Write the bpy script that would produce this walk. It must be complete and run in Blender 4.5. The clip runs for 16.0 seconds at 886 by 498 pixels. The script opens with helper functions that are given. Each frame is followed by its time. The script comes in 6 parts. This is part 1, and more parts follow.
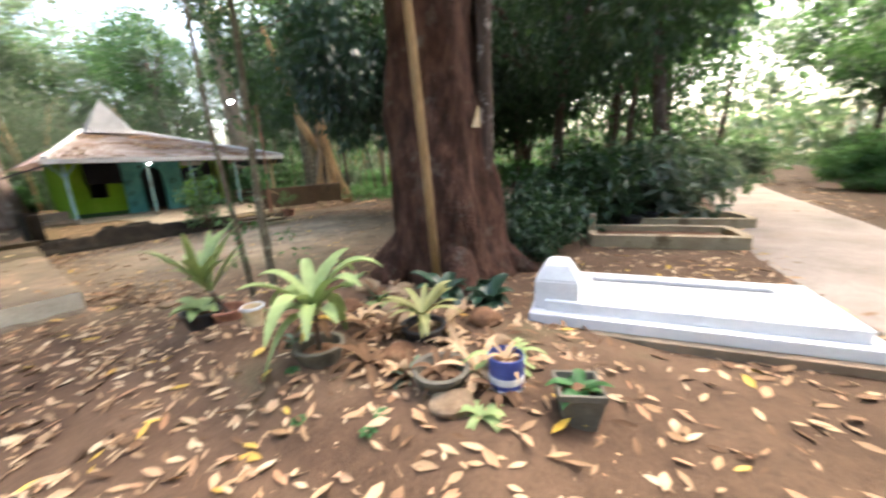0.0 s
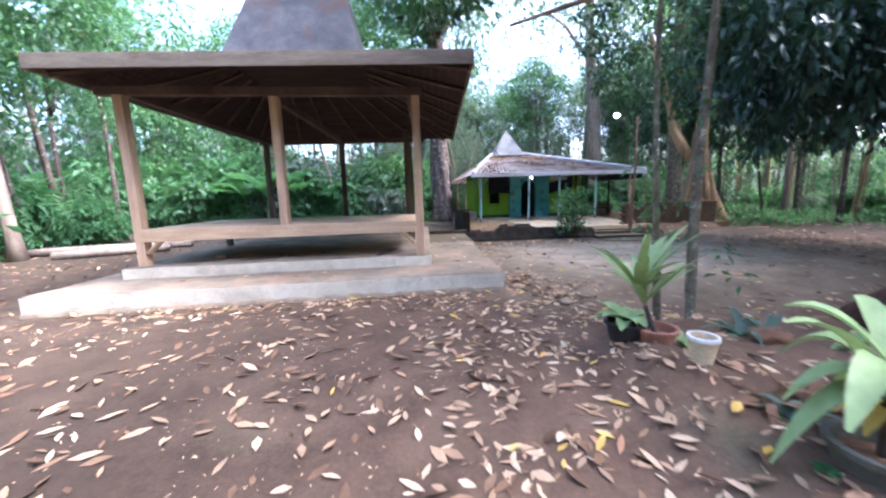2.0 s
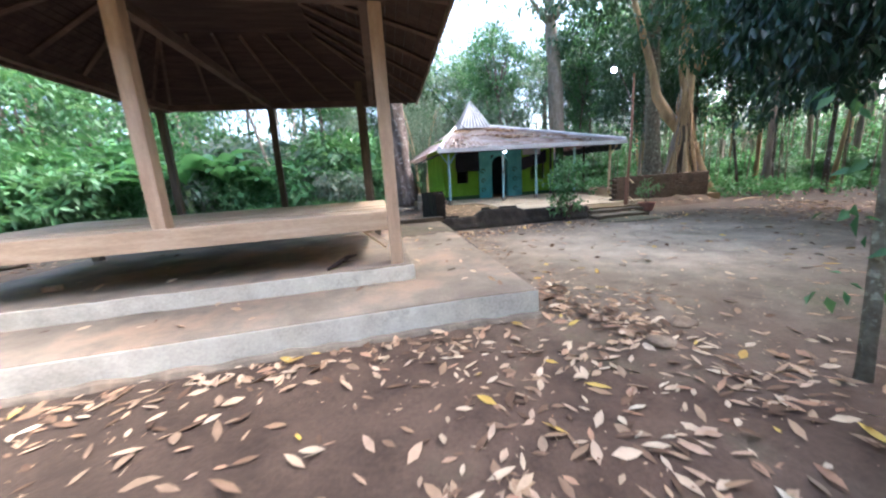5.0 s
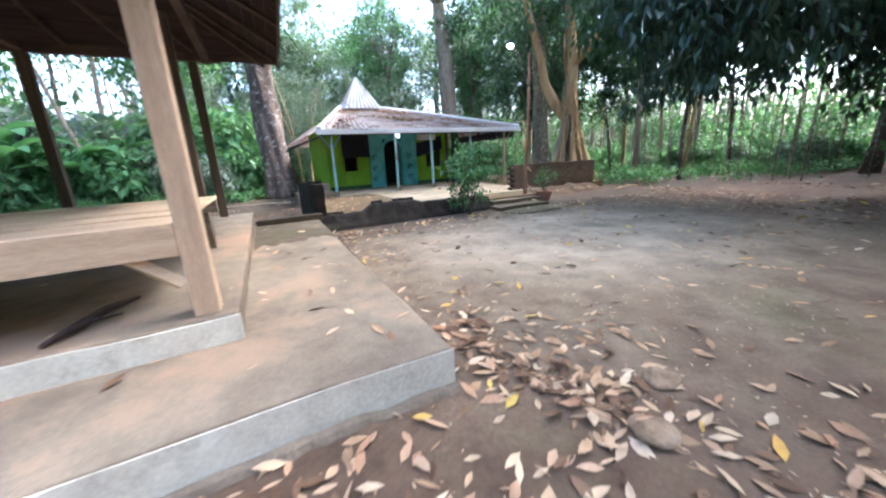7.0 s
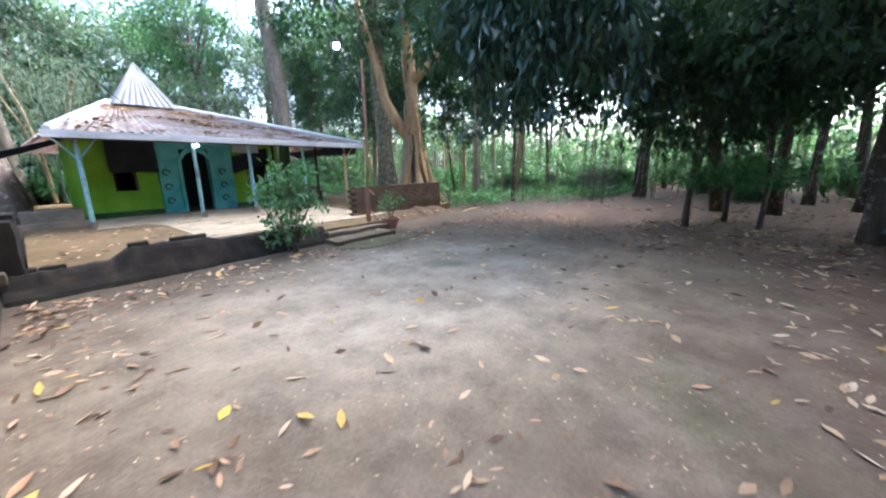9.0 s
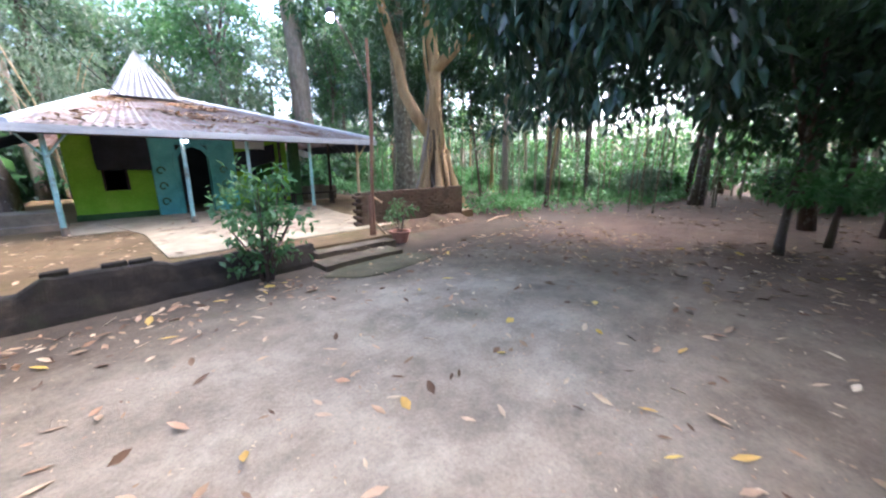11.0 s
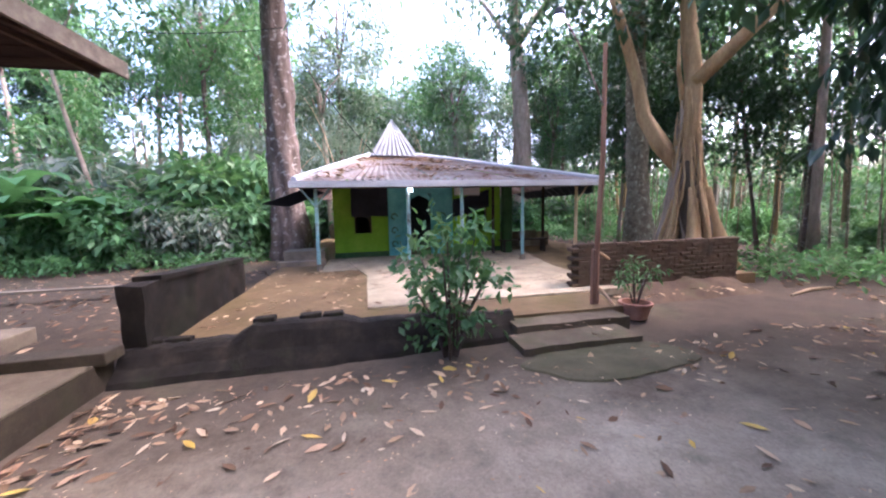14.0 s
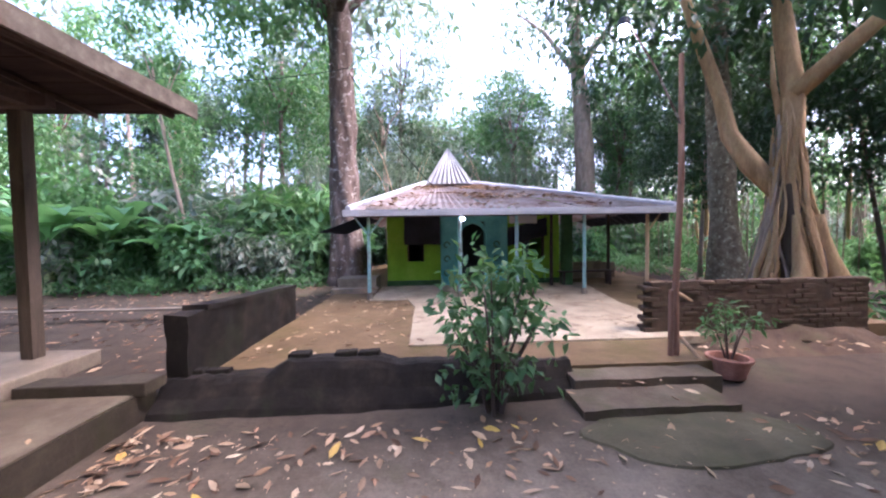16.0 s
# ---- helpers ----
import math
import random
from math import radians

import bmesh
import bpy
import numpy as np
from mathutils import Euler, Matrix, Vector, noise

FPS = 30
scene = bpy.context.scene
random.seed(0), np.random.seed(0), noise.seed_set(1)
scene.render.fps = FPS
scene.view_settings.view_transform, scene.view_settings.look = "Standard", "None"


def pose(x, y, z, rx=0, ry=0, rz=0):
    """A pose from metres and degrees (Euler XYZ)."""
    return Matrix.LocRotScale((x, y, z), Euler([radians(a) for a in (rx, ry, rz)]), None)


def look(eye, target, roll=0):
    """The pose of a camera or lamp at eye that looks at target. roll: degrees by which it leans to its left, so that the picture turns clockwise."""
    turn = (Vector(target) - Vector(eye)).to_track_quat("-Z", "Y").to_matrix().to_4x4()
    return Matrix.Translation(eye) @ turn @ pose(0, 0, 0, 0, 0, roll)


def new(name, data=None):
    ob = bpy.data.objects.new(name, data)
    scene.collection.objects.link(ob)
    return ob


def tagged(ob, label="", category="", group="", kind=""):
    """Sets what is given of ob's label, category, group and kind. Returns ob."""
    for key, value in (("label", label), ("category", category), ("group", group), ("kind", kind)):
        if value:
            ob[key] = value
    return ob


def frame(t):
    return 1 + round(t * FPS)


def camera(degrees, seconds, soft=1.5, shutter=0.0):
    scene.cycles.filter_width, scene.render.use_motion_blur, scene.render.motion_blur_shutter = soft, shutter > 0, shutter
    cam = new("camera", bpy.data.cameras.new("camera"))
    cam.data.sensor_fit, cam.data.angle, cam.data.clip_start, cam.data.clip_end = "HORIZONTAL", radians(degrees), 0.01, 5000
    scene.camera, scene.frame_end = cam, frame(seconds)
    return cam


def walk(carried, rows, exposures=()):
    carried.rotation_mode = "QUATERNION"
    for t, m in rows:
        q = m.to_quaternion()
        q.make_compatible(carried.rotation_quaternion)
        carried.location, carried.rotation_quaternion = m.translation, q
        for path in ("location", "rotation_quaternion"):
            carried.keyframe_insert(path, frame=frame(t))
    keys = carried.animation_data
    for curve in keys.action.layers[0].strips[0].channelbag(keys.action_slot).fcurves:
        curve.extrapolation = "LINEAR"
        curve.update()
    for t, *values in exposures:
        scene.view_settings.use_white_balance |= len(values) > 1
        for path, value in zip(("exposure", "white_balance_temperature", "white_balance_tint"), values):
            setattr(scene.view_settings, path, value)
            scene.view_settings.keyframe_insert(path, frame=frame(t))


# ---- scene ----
cam = camera(102.9, 16.0, 2.2, 0.5)
PATH = [
    (0, (1.572, -0.223, 1.512), (2.188, 1.62, 1.038), -3.0),
    (0.5, (1.262, -0.126, 1.444), (1.44, 1.803, 0.946), -1.5),
    (1, (1.005, -0.087, 1.408), (0.679, 1.848, 1.022), -3.0),
    (1.5, (0.804, -0.026, 1.408), (-0.012, 1.761, 1.034), -3.8),
    (2, (0.556, 0.207, 1.381), (-0.458, 1.904, 1.079), -1.6),
    (2.5, (0.277, 0.325, 1.377), (-0.754, 2.017, 1.102), 0.2),
    (3, (0.002, 0.492, 1.356), (-1.055, 2.162, 1.056), -2.5),
    (5.5, (-0.921, 2.189, 1.303), (-1.633, 4.008, 0.874), -2.2),
    (6, (-1.041, 2.514, 1.286), (-1.611, 4.381, 0.852), -0.6),
    (6.5, (-1.12, 2.833, 1.281), (-1.414, 4.738, 0.744), -1.9),
    (7, (-1.055, 3.218, 1.264), (-1.309, 5.136, 0.758), -3.0),
    (7.5, (-0.981, 3.639, 1.315), (-1.075, 5.583, 0.856), -2.2),
    (8, (-0.919, 4.059, 1.346), (-0.655, 5.995, 0.919), 0.6),
    (8.5, (-0.833, 4.359, 1.35), (-0.286, 6.232, 0.909), -1.1),
    (11, (-0.118, 6.107, 1.529), (0.284, 8.008, 1.055), -0.2),
    (11.5, (-0.128, 6.354, 1.575), (-0.073, 8.31, 1.162), -1.8),
    (12, (-0.156, 6.695, 1.581), (-0.244, 8.66, 1.216), -1.1),
    (12.5, (-0.145, 6.93, 1.559), (-0.564, 8.856, 1.223), -4.5),
    (13, (-0.068, 7.249, 1.517), (-0.776, 9.1, 1.249), -1.9),
    (13.5, (-0.116, 7.49, 1.516), (-0.835, 9.341, 1.285), -1.5),
    (14, (-0.241, 7.675, 1.532), (-0.967, 9.525, 1.311), -1.3),
    (14.5, (-0.252, 7.852, 1.543), (-1.15, 9.632, 1.383), -2.4),
    (15, (-0.187, 8.044, 1.591), (-1.186, 9.775, 1.511), -0.2),
    (15.5, (-0.193, 8.082, 1.594), (-1.191, 9.814, 1.504), -1.4),
    (16, (-0.258, 8.064, 1.599), (-1.28, 9.781, 1.53), -0.9),
]
walk(cam, [(t, look(eye, aim, roll)) for t, eye, aim, roll in PATH], [(0.0, 3.5, 6600, 10), (1.0, 3.62, 5550, 13), (2.5, 3.36, 5000, 18), (5.5, 3.66, 5300, 12), (8.5, 3.85, 5150, 11), (11.0, 3.98, 5300, 18), (12.5, 3.86, 5400, 24), (14.0, 3.62, 5480, 30), (16.0, 3.52, 5450, 32)])

# ---- light ----
world = bpy.data.worlds.new("world")
scene.world = world
world.use_nodes = True
_sky = world.node_tree.nodes.new("ShaderNodeTexSky")
_sky.sky_type, _sky.sun_disc = "NISHITA", False
_sky.sun_elevation, _sky.sun_rotation = radians(56), radians(62)
_sky.air_density, _sky.dust_density, _sky.ozone_density = 1.0, 8.0, 1.0
_bg = world.node_tree.nodes["Background"]
_bg.inputs["Strength"].default_value = 0.15
world.node_tree.links.new(_sky.outputs[0], _bg.inputs["Color"])

sun = new("sun", bpy.data.lights.new("sun", "SUN"))
sun.data.energy, sun.data.angle, sun.data.color = 0.6, radians(20), (1.0, 0.95, 0.88)
sun.matrix_basis = look((0, 0, 30), (-0.494 * 20, -0.263 * 20, 30 - 0.829 * 20))

# the site's own axes: u along the fronts of pavilion and house, v away towards the house
FRAME = Matrix.Translation((-1.26, 4.94, 0)) @ pose(0, 0, 0, 0, 0, 33.5)
rnd = random.Random(7)
nrg = np.random.default_rng(11)


# ---- helpers of this scene ----
def thing(name, u, v, z, label, category, group="", kind="", rz=0):
    ob = new(name)
    ob.empty_display_size = 0.2
    ob.matrix_basis = FRAME @ pose(u, v, z, 0, 0, rz)
    return tagged(ob, label, category, group, kind)


def link_mesh(name, me, material, parent, label="", smooth=False):
    mats = material if isinstance(material, (list, tuple)) else [material]
    for m in mats:
        me.materials.append(m)
    if smooth:
        me.polygons.foreach_set("use_smooth", [True] * len(me.polygons))
    ob = new(name, me)
    if parent is not None:
        ob.parent = parent
    else:
        ob.matrix_basis = FRAME.copy()
    if label:
        ob["label"] = label
    return ob


def part(name, bm, material, parent, label="", smooth=False):
    bmesh.ops.recalc_face_normals(bm, faces=bm.faces)
    me = bpy.data.meshes.new(name)
    bm.to_mesh(me)
    bm.free()
    return link_mesh(name, me, material, parent, label, smooth)


def share(name, me, parent, x, y, z, rx=0, ry=0, rz=0, s=1.0):
    """Another object on one mesh."""
    ob = new(name, me)
    ob.parent = parent
    ob.matrix_basis = pose(x, y, z, rx, ry, rz) @ Matrix.Scale(s, 4)
    return ob


def box(bm, x0, x1, y0, y1, z0, z1, bev=0.008, jit=0.0, m=None):
    r = bmesh.ops.create_cube(bm, size=1.0)
    vs = r["verts"]
    for p in vs:
        p.co = Vector((x0 + (p.co.x + 0.5) * (x1 - x0), y0 + (p.co.y + 0.5) * (y1 - y0), z0 + (p.co.z + 0.5) * (z1 - z0)))
        if jit:
            p.co += Vector((rnd.uniform(-jit, jit), rnd.uniform(-jit, jit), rnd.uniform(-jit, jit)))
        if m is not None:
            p.co = m @ p.co
    if bev:
        es = list({e for p in vs for e in p.link_edges})
        bmesh.ops.bevel(bm, geom=es, offset=bev, segments=2, affect="EDGES", profile=0.6)
    return bm


def boxm(*a, **k):
    return box(bmesh.new(), *a, **k)


def tube(bm, pts, rad, n=10, wob=0.0, seed=0.0, cap=True):
    """A tube along points, with a radius for each."""
    pts = [Vector(p) for p in pts]
    rings = []
    up = Vector((0.13, 0.9, 0.2)).normalized()
    for i, p in enumerate(pts):
        d = (pts[min(i + 1, len(pts) - 1)] - pts[max(i - 1, 0)]).normalized()
        a = d.cross(up)
        a = a.normalized() if a.length > 1e-3 else d.cross(Vector((1, 0, 0))).normalized()
        b = d.cross(a).normalized()
        ring = []
        for k in range(n):
            t = 2 * math.pi * k / n
            q = a * math.cos(t) + b * math.sin(t)
            r = rad[i]
            if wob:
                r *= 1 + wob * (noise.noise(Vector((q.x * 1.7 + seed, q.y * 1.7, p.z * 0.8 + seed))) + (0.4 * noise.noise(Vector((q.x * 5 + seed, q.y * 5, p.z * 1.6))) if n > 15 else 0))
            ring.append(bm.verts.new(p + q * r))
        rings.append(ring)
    for r0, r1 in zip(rings, rings[1:]):
        for k in range(n):
            bm.faces.new((r0[k], r0[(k + 1) % n], r1[(k + 1) % n], r1[k]))
    if cap:
        bm.faces.new(rings[0][::-1])
        bm.faces.new(rings[-1])
    return bm


def tubem(*a, **k):
    return tube(bmesh.new(), *a, **k)


def lathe(bm, prof, n=20, cx=0, cy=0):
    rings = [[bm.verts.new((cx + r * math.cos(2 * math.pi * k / n), cy + r * math.sin(2 * math.pi * k / n), z)) for k in range(n)] for r, z in prof]
    for r0, r1 in zip(rings, rings[1:]):
        for k in range(n):
            bm.faces.new((r0[k], r0[(k + 1) % n], r1[(k + 1) % n], r1[k]))
    bm.faces.new(rings[0][::-1])
    bm.faces.new(rings[-1])
    return bm


def ring(prof, n=22):
    """A turned band, open in the middle."""
    bm = bmesh.new()
    rings = [[bm.verts.new((r * math.cos(2 * math.pi * k / n), r * math.sin(2 * math.pi * k / n), z)) for k in range(n)] for r, z in prof]
    for r0, r1 in zip(rings, rings[1:] + rings[:1]):
        for k in range(n):
            bm.faces.new((r0[k], r0[(k + 1) % n], r1[(k + 1) % n], r1[k]))
    return bm


def raw_mesh(name, verts, quads, mat_idx=None):
    """A mesh of quads from arrays."""
    me = bpy.data.meshes.new(name)
    v, q = np.asarray(verts, np.float32), np.asarray(quads, np.int32)
    k = q.shape[1]
    me.vertices.add(len(v))
    me.vertices.foreach_set("co", v.ravel())
    me.loops.add(q.size)
    me.loops.foreach_set("vertex_index", q.ravel())
    me.polygons.add(len(q))
    me.polygons.foreach_set("loop_start", np.arange(0, q.size, k, dtype=np.int32))
    if mat_idx is not None:
        me.polygons.foreach_set("material_index", np.asarray(mat_idx, np.int32))
    me.update(calc_edges=True)
    return me


def unit(a):
    return a / np.maximum(np.linalg.norm(a, axis=1, keepdims=True), 1e-6)


def leaf_arrays(c, d, nrm, ln, wd, fold=0.25, curl=0.0):
    """Leaves at c that point along d: a folded blade of four corners each, or six with a curl."""
    d = unit(d)
    s = unit(np.cross(d, nrm))
    n2 = np.cross(s, d)
    ln, wd = ln[:, None], wd[:, None]
    n = len(c)
    if curl:
        a = c
        b = c + d * ln * 0.38 + s * wd * 0.5 + n2 * wd * fold
        b2 = c + d * ln * 0.38 - s * wd * 0.5 + n2 * wd * fold
        e = c + d * ln * 0.72 + s * wd * 0.36 + n2 * (wd * fold + ln * curl * 0.5)
        e2 = c + d * ln * 0.72 - s * wd * 0.36 + n2 * (wd * fold * 0.5 + ln * curl * 0.7)
        t = c + d * ln + n2 * ln * curl
        m1 = c + d * ln * 0.38
        m2 = c + d * ln * 0.72 + n2 * ln * curl * 0.4
        v = np.stack([a, b, m1, b2, e, m2, e2, t], 1).reshape(-1, 3)
        k = np.arange(n)[:, None] * 8
        tri = np.concatenate([k + [0, 2, 1], k + [0, 3, 2], k + [1, 2, 5], k + [1, 5, 4], k + [2, 3, 6], k + [2, 6, 5], k + [4, 5, 7], k + [5, 6, 7]])
        return v, tri
    v = np.stack([c, c + d * ln * 0.45 + s * wd * 0.5 + n2 * wd * fold, c + d * ln - n2 * ln * 0.08, c + d * ln * 0.45 - s * wd * 0.5 + n2 * wd * fold], 1).reshape(-1, 3)
    k = np.arange(n)[:, None] * 4
    return v, np.concatenate([k + [0, 1, 2], k + [0, 2, 3]])


def cloud(seed, centres, per, spread, length, ratio=0.42, droop=0.5, fold=0.25, out=0.6):
    """Leaves in tufts round the centres; returns verts and faces."""
    g = np.random.default_rng(seed)
    c = np.repeat(np.asarray(centres, float), per, 0)
    n = len(c)
    off = unit(g.normal(size=(n, 3))) * (g.random((n, 1)) ** 0.5) * spread
    off[:, 2] *= 0.6
    p = c + off
    d = unit(off) * out + g.normal(size=(n, 3)) * 0.45
    d[:, 2] -= droop
    nr = g.normal(size=(n, 3)) * 0.5
    nr[:, 2] += 1
    ln = length * g.uniform(0.6, 1.25, n)
    return leaf_arrays(p, d, nr, ln, ln * ratio * g.uniform(0.8, 1.2, n), fold)


# ---- materials ----
def material(name, build, rough=0.8, spec=0.3, metal=0.0):
    m = bpy.data.materials.new(name)
    m.use_nodes = True
    nt = m.node_tree
    b = nt.nodes["Principled BSDF"]
    b.inputs["Roughness"].default_value, b.inputs["Metallic"].default_value = rough, metal
    b.inputs["Specular IOR Level"].default_value = spec
    build(nt, b)
    return m


def node(nt, kind, **kw):
    n = nt.nodes.new(kind)
    for k, v in kw.items():
        n.inputs[k].default_value = v
    return n


def coords(nt):
    return nt.nodes.new("ShaderNodeTexCoord").outputs["Object"]


def noise_of(nt, scale, detail=5.0, rough=0.6, vec=None, stretch=None):
    n = node(nt, "ShaderNodeTexNoise", Scale=scale, Detail=detail, Roughness=rough)
    src = vec or coords(nt)
    if stretch:
        mp = nt.nodes.new("ShaderNodeMapping")
        mp.inputs["Scale"].default_value = stretch
        nt.links.new(src, mp.inputs["Vector"])
        src = mp.outputs[0]
    nt.links.new(src, n.inputs["Vector"])
    return n.outputs["Fac"]


def ramp(nt, fac, stops):
    r = nt.nodes.new("ShaderNodeValToRGB")
    el = r.color_ramp.elements
    while len(el) < len(stops):
        el.new(0.5)
    for e, (p, c) in zip(el, stops):
        e.position, e.color = p, (*c, 1) if len(c) == 3 else c
    nt.links.new(fac, r.inputs["Fac"])
    return r.outputs["Color"]


def mix(nt, fac, a, b, mode="MIX"):
    n = nt.nodes.new("ShaderNodeMix")
    n.data_type, n.blend_type = "RGBA", mode
    for i, x in (("Factor", fac), ("A", a), ("B", b)):
        sock = [s for s in n.inputs if s.name == i and (s.type == "VALUE" if i == "Factor" else s.type == "RGBA")][0]
        if isinstance(x, (int, float)):
            sock.default_value = x
        elif isinstance(x, tuple):
            sock.default_value = (*x, 1)
        else:
            nt.links.new(x, sock)
    return [s for s in n.outputs if s.type == "RGBA"][0]


def bump(nt, b, height, strength=0.4, dist=0.02):
    n = node(nt, "ShaderNodeBump", Strength=strength, Distance=dist)
    nt.links.new(height, n.inputs["Height"])
    nt.links.new(n.outputs[0], b.inputs["Normal"])


def rough_of(nt, b, fac, lo, hi):
    m = node(nt, "ShaderNodeMapRange")
    m.inputs["To Min"].default_value, m.inputs["To Max"].default_value = lo, hi
    nt.links.new(fac, m.inputs["Value"])
    nt.links.new(m.outputs[0], b.inputs["Roughness"])


def worn(name, stops, scale=3.0, fine=40.0, patch=None, patch_scale=0.9, patch_at=(0.52, 0.62), bumps=0.4, dist=0.01, rough=0.85, spec=0.2, stretch=None, metal=0.0):
    """Colours by a coarse noise, broken up by a fine one, with patches of another colour."""
    def build(nt, b):
        co = ramp(nt, noise_of(nt, scale, 6, 0.65, stretch=stretch), stops)
        f = noise_of(nt, fine, 4, 0.7, stretch=stretch)
        co = mix(nt, 0.55, co, ramp(nt, f, [(0.3, (0.35, 0.35, 0.35)), (0.7, (0.68, 0.68, 0.68))]), "OVERLAY")
        if patch:
            k = ramp(nt, noise_of(nt, patch_scale, 7, 0.7), [(patch_at[0], (0, 0, 0)), (patch_at[1], (1, 1, 1))])
            co = mix(nt, k, co, patch)
        nt.links.new(co, b.inputs["Base Color"])
        bump(nt, b, f, bumps, dist)
        rough_of(nt, b, f, rough - 0.12, min(1, rough + 0.1))
    return material(name, build, rough, spec, metal)


def leafy(name, cols, through_light=0.35, rough=0.5, spec=0.35):
    """Leaf colours that differ from leaf to leaf; part of the light goes through."""
    def build(nt, b):
        g = nt.nodes.new("ShaderNodeNewGeometry").outputs["Random Per Island"]
        n = len(cols)
        co = ramp(nt, g, [(i / max(1, n - 1), c) for i, c in enumerate(cols)])
        co = mix(nt, 0.4, co, ramp(nt, noise_of(nt, 9.0, 3), [(0.35, (0.3, 0.3, 0.3)), (0.7, (0.7, 0.7, 0.7))]), "OVERLAY")
        nt.links.new(co, b.inputs["Base Color"])
        tr = nt.nodes.new("ShaderNodeBsdfTranslucent")
        nt.links.new(mix(nt, 0.5, co, (0.13, 0.25, 0.05), "MIX") if through_light > 0.2 else co, tr.inputs["Color"])
        mx = nt.nodes.new("ShaderNodeMixShader")
        mx.inputs[0].default_value = through_light
        out = nt.nodes["Material Output"]
        nt.links.new(b.outputs[0], mx.inputs[1])
        nt.links.new(tr.outputs[0], mx.inputs[2])
        nt.links.new(mx.outputs[0], out.inputs["Surface"])
    return material(name, build, rough, spec)


def soil_build(nt, b):
    vec = coords(nt)
    red = ramp(nt, noise_of(nt, 1.1, 8, 0.65, vec), [(0.3, (0.079, 0.047, 0.0296)), (0.55, (0.131, 0.0813, 0.0504)), (0.75, (0.1872, 0.1235, 0.0784))])
    grey = ramp(nt, noise_of(nt, 0.9, 8, 0.68, vec), [(0.3, (0.1976, 0.1568, 0.1104)), (0.5, (0.2964, 0.2411, 0.1736)), (0.72, (0.4004, 0.3352, 0.2456))])
    # packed grey yard between pavilion, house and trees
    dist = node(nt, "ShaderNodeVectorMath")
    dist.operation = "DISTANCE"
    sc = nt.nodes.new("ShaderNodeMapping")
    sc.inputs["Location"].default_value, sc.inputs["Scale"].default_value = (-3.4 * 0.30, -2.5 * 0.36, 0), (0.30, 0.36, 0)
    nt.links.new(vec, sc.inputs["Vector"])
    nt.links.new(sc.outputs[0], dist.inputs[0])
    wob = node(nt, "ShaderNodeMath")
    wob.operation = "ADD"
    wn = node(nt, "ShaderNodeMath")
    wn.operation = "MULTIPLY"
    wn.inputs[1].default_value = 0.9
    nt.links.new(noise_of(nt, 0.8, 6, 0.7, vec), wn.inputs[0])
    nt.links.new(dist.outputs["Value"], wob.inputs[0])
    nt.links.new(wn.outputs[0], wob.inputs[1])
    mr = node(nt, "ShaderNodeMapRange")
    for s, x in (("From Min", 0.88), ("From Max", 1.38), ("To Min", 0.92), ("To Max", 0.0)):
        mr.inputs[s].default_value = x
    nt.links.new(wob.outputs[0], mr.inputs["Value"])
    tan = ramp(nt, noise_of(nt, 1.4, 8, 0.7, vec), [(0.3, (0.1165, 0.0862, 0.056)), (0.5, (0.1747, 0.1343, 0.0896)), (0.72, (0.234, 0.1862, 0.128))])
    yard = node(nt, "ShaderNodeMapRange")
    for s, x in (("From Min", 1.45), ("From Max", 2.15), ("To Min", 0.9), ("To Max", 0.0)):
        yard.inputs[s].default_value = x
    nt.links.new(wob.outputs[0], yard.inputs["Value"])
    co = mix(nt, mr.outputs[0], mix(nt, yard.outputs[0], red, tan), grey)
    # dark humus of the forest floor further out
    hm = node(nt, "ShaderNodeMapRange")
    for s, x in (("From Min", 3.1), ("From Max", 4.1), ("To Min", 0.0), ("To Max", 0.85)):
        hm.inputs[s].default_value = x
    nt.links.new(wob.outputs[0], hm.inputs["Value"])
    co = mix(nt, hm.outputs[0], co, (0.0707, 0.0451, 0.0264))
    # leaf mould and painted-in tree shade, darker towards the woods beside the pavilion
    xyz = nt.nodes.new("ShaderNodeSeparateXYZ")
    nt.links.new(vec, xyz.inputs[0])
    side = node(nt, "ShaderNodeMath")
    side.operation = "ADD"
    nt.links.new(xyz.outputs["X"], side.inputs[0])
    nt.links.new(wn.outputs[0], side.inputs[1])
    sm = node(nt, "ShaderNodeMapRange")
    for k, x in (("From Min", 0.25), ("From Max", -2.6), ("To Min", 0.0), ("To Max", 0.8)):
        sm.inputs[k].default_value = x
    nt.links.new(side.outputs[0], sm.inputs["Value"])
    co = mix(nt, sm.outputs[0], co, (0.0541, 0.0372, 0.024))
    # damp mould and overhead shade, put into the colour along the terrace wall's foot
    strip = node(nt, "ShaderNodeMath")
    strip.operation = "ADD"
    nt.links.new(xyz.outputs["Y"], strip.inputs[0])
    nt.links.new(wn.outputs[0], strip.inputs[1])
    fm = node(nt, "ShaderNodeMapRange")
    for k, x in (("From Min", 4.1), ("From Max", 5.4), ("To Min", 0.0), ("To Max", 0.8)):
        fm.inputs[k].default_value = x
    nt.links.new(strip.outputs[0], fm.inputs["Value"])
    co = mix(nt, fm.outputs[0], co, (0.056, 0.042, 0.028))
    moss = ramp(nt, noise_of(nt, 0.55, 8, 0.72, vec), [(0.56, (0, 0, 0)), (0.68, (0.55, 0.55, 0.55))])
    co = mix(nt, moss, co, (0.075, 0.075, 0.035))
    stain = noise_of(nt, 2.3, 9, 0.72, vec)
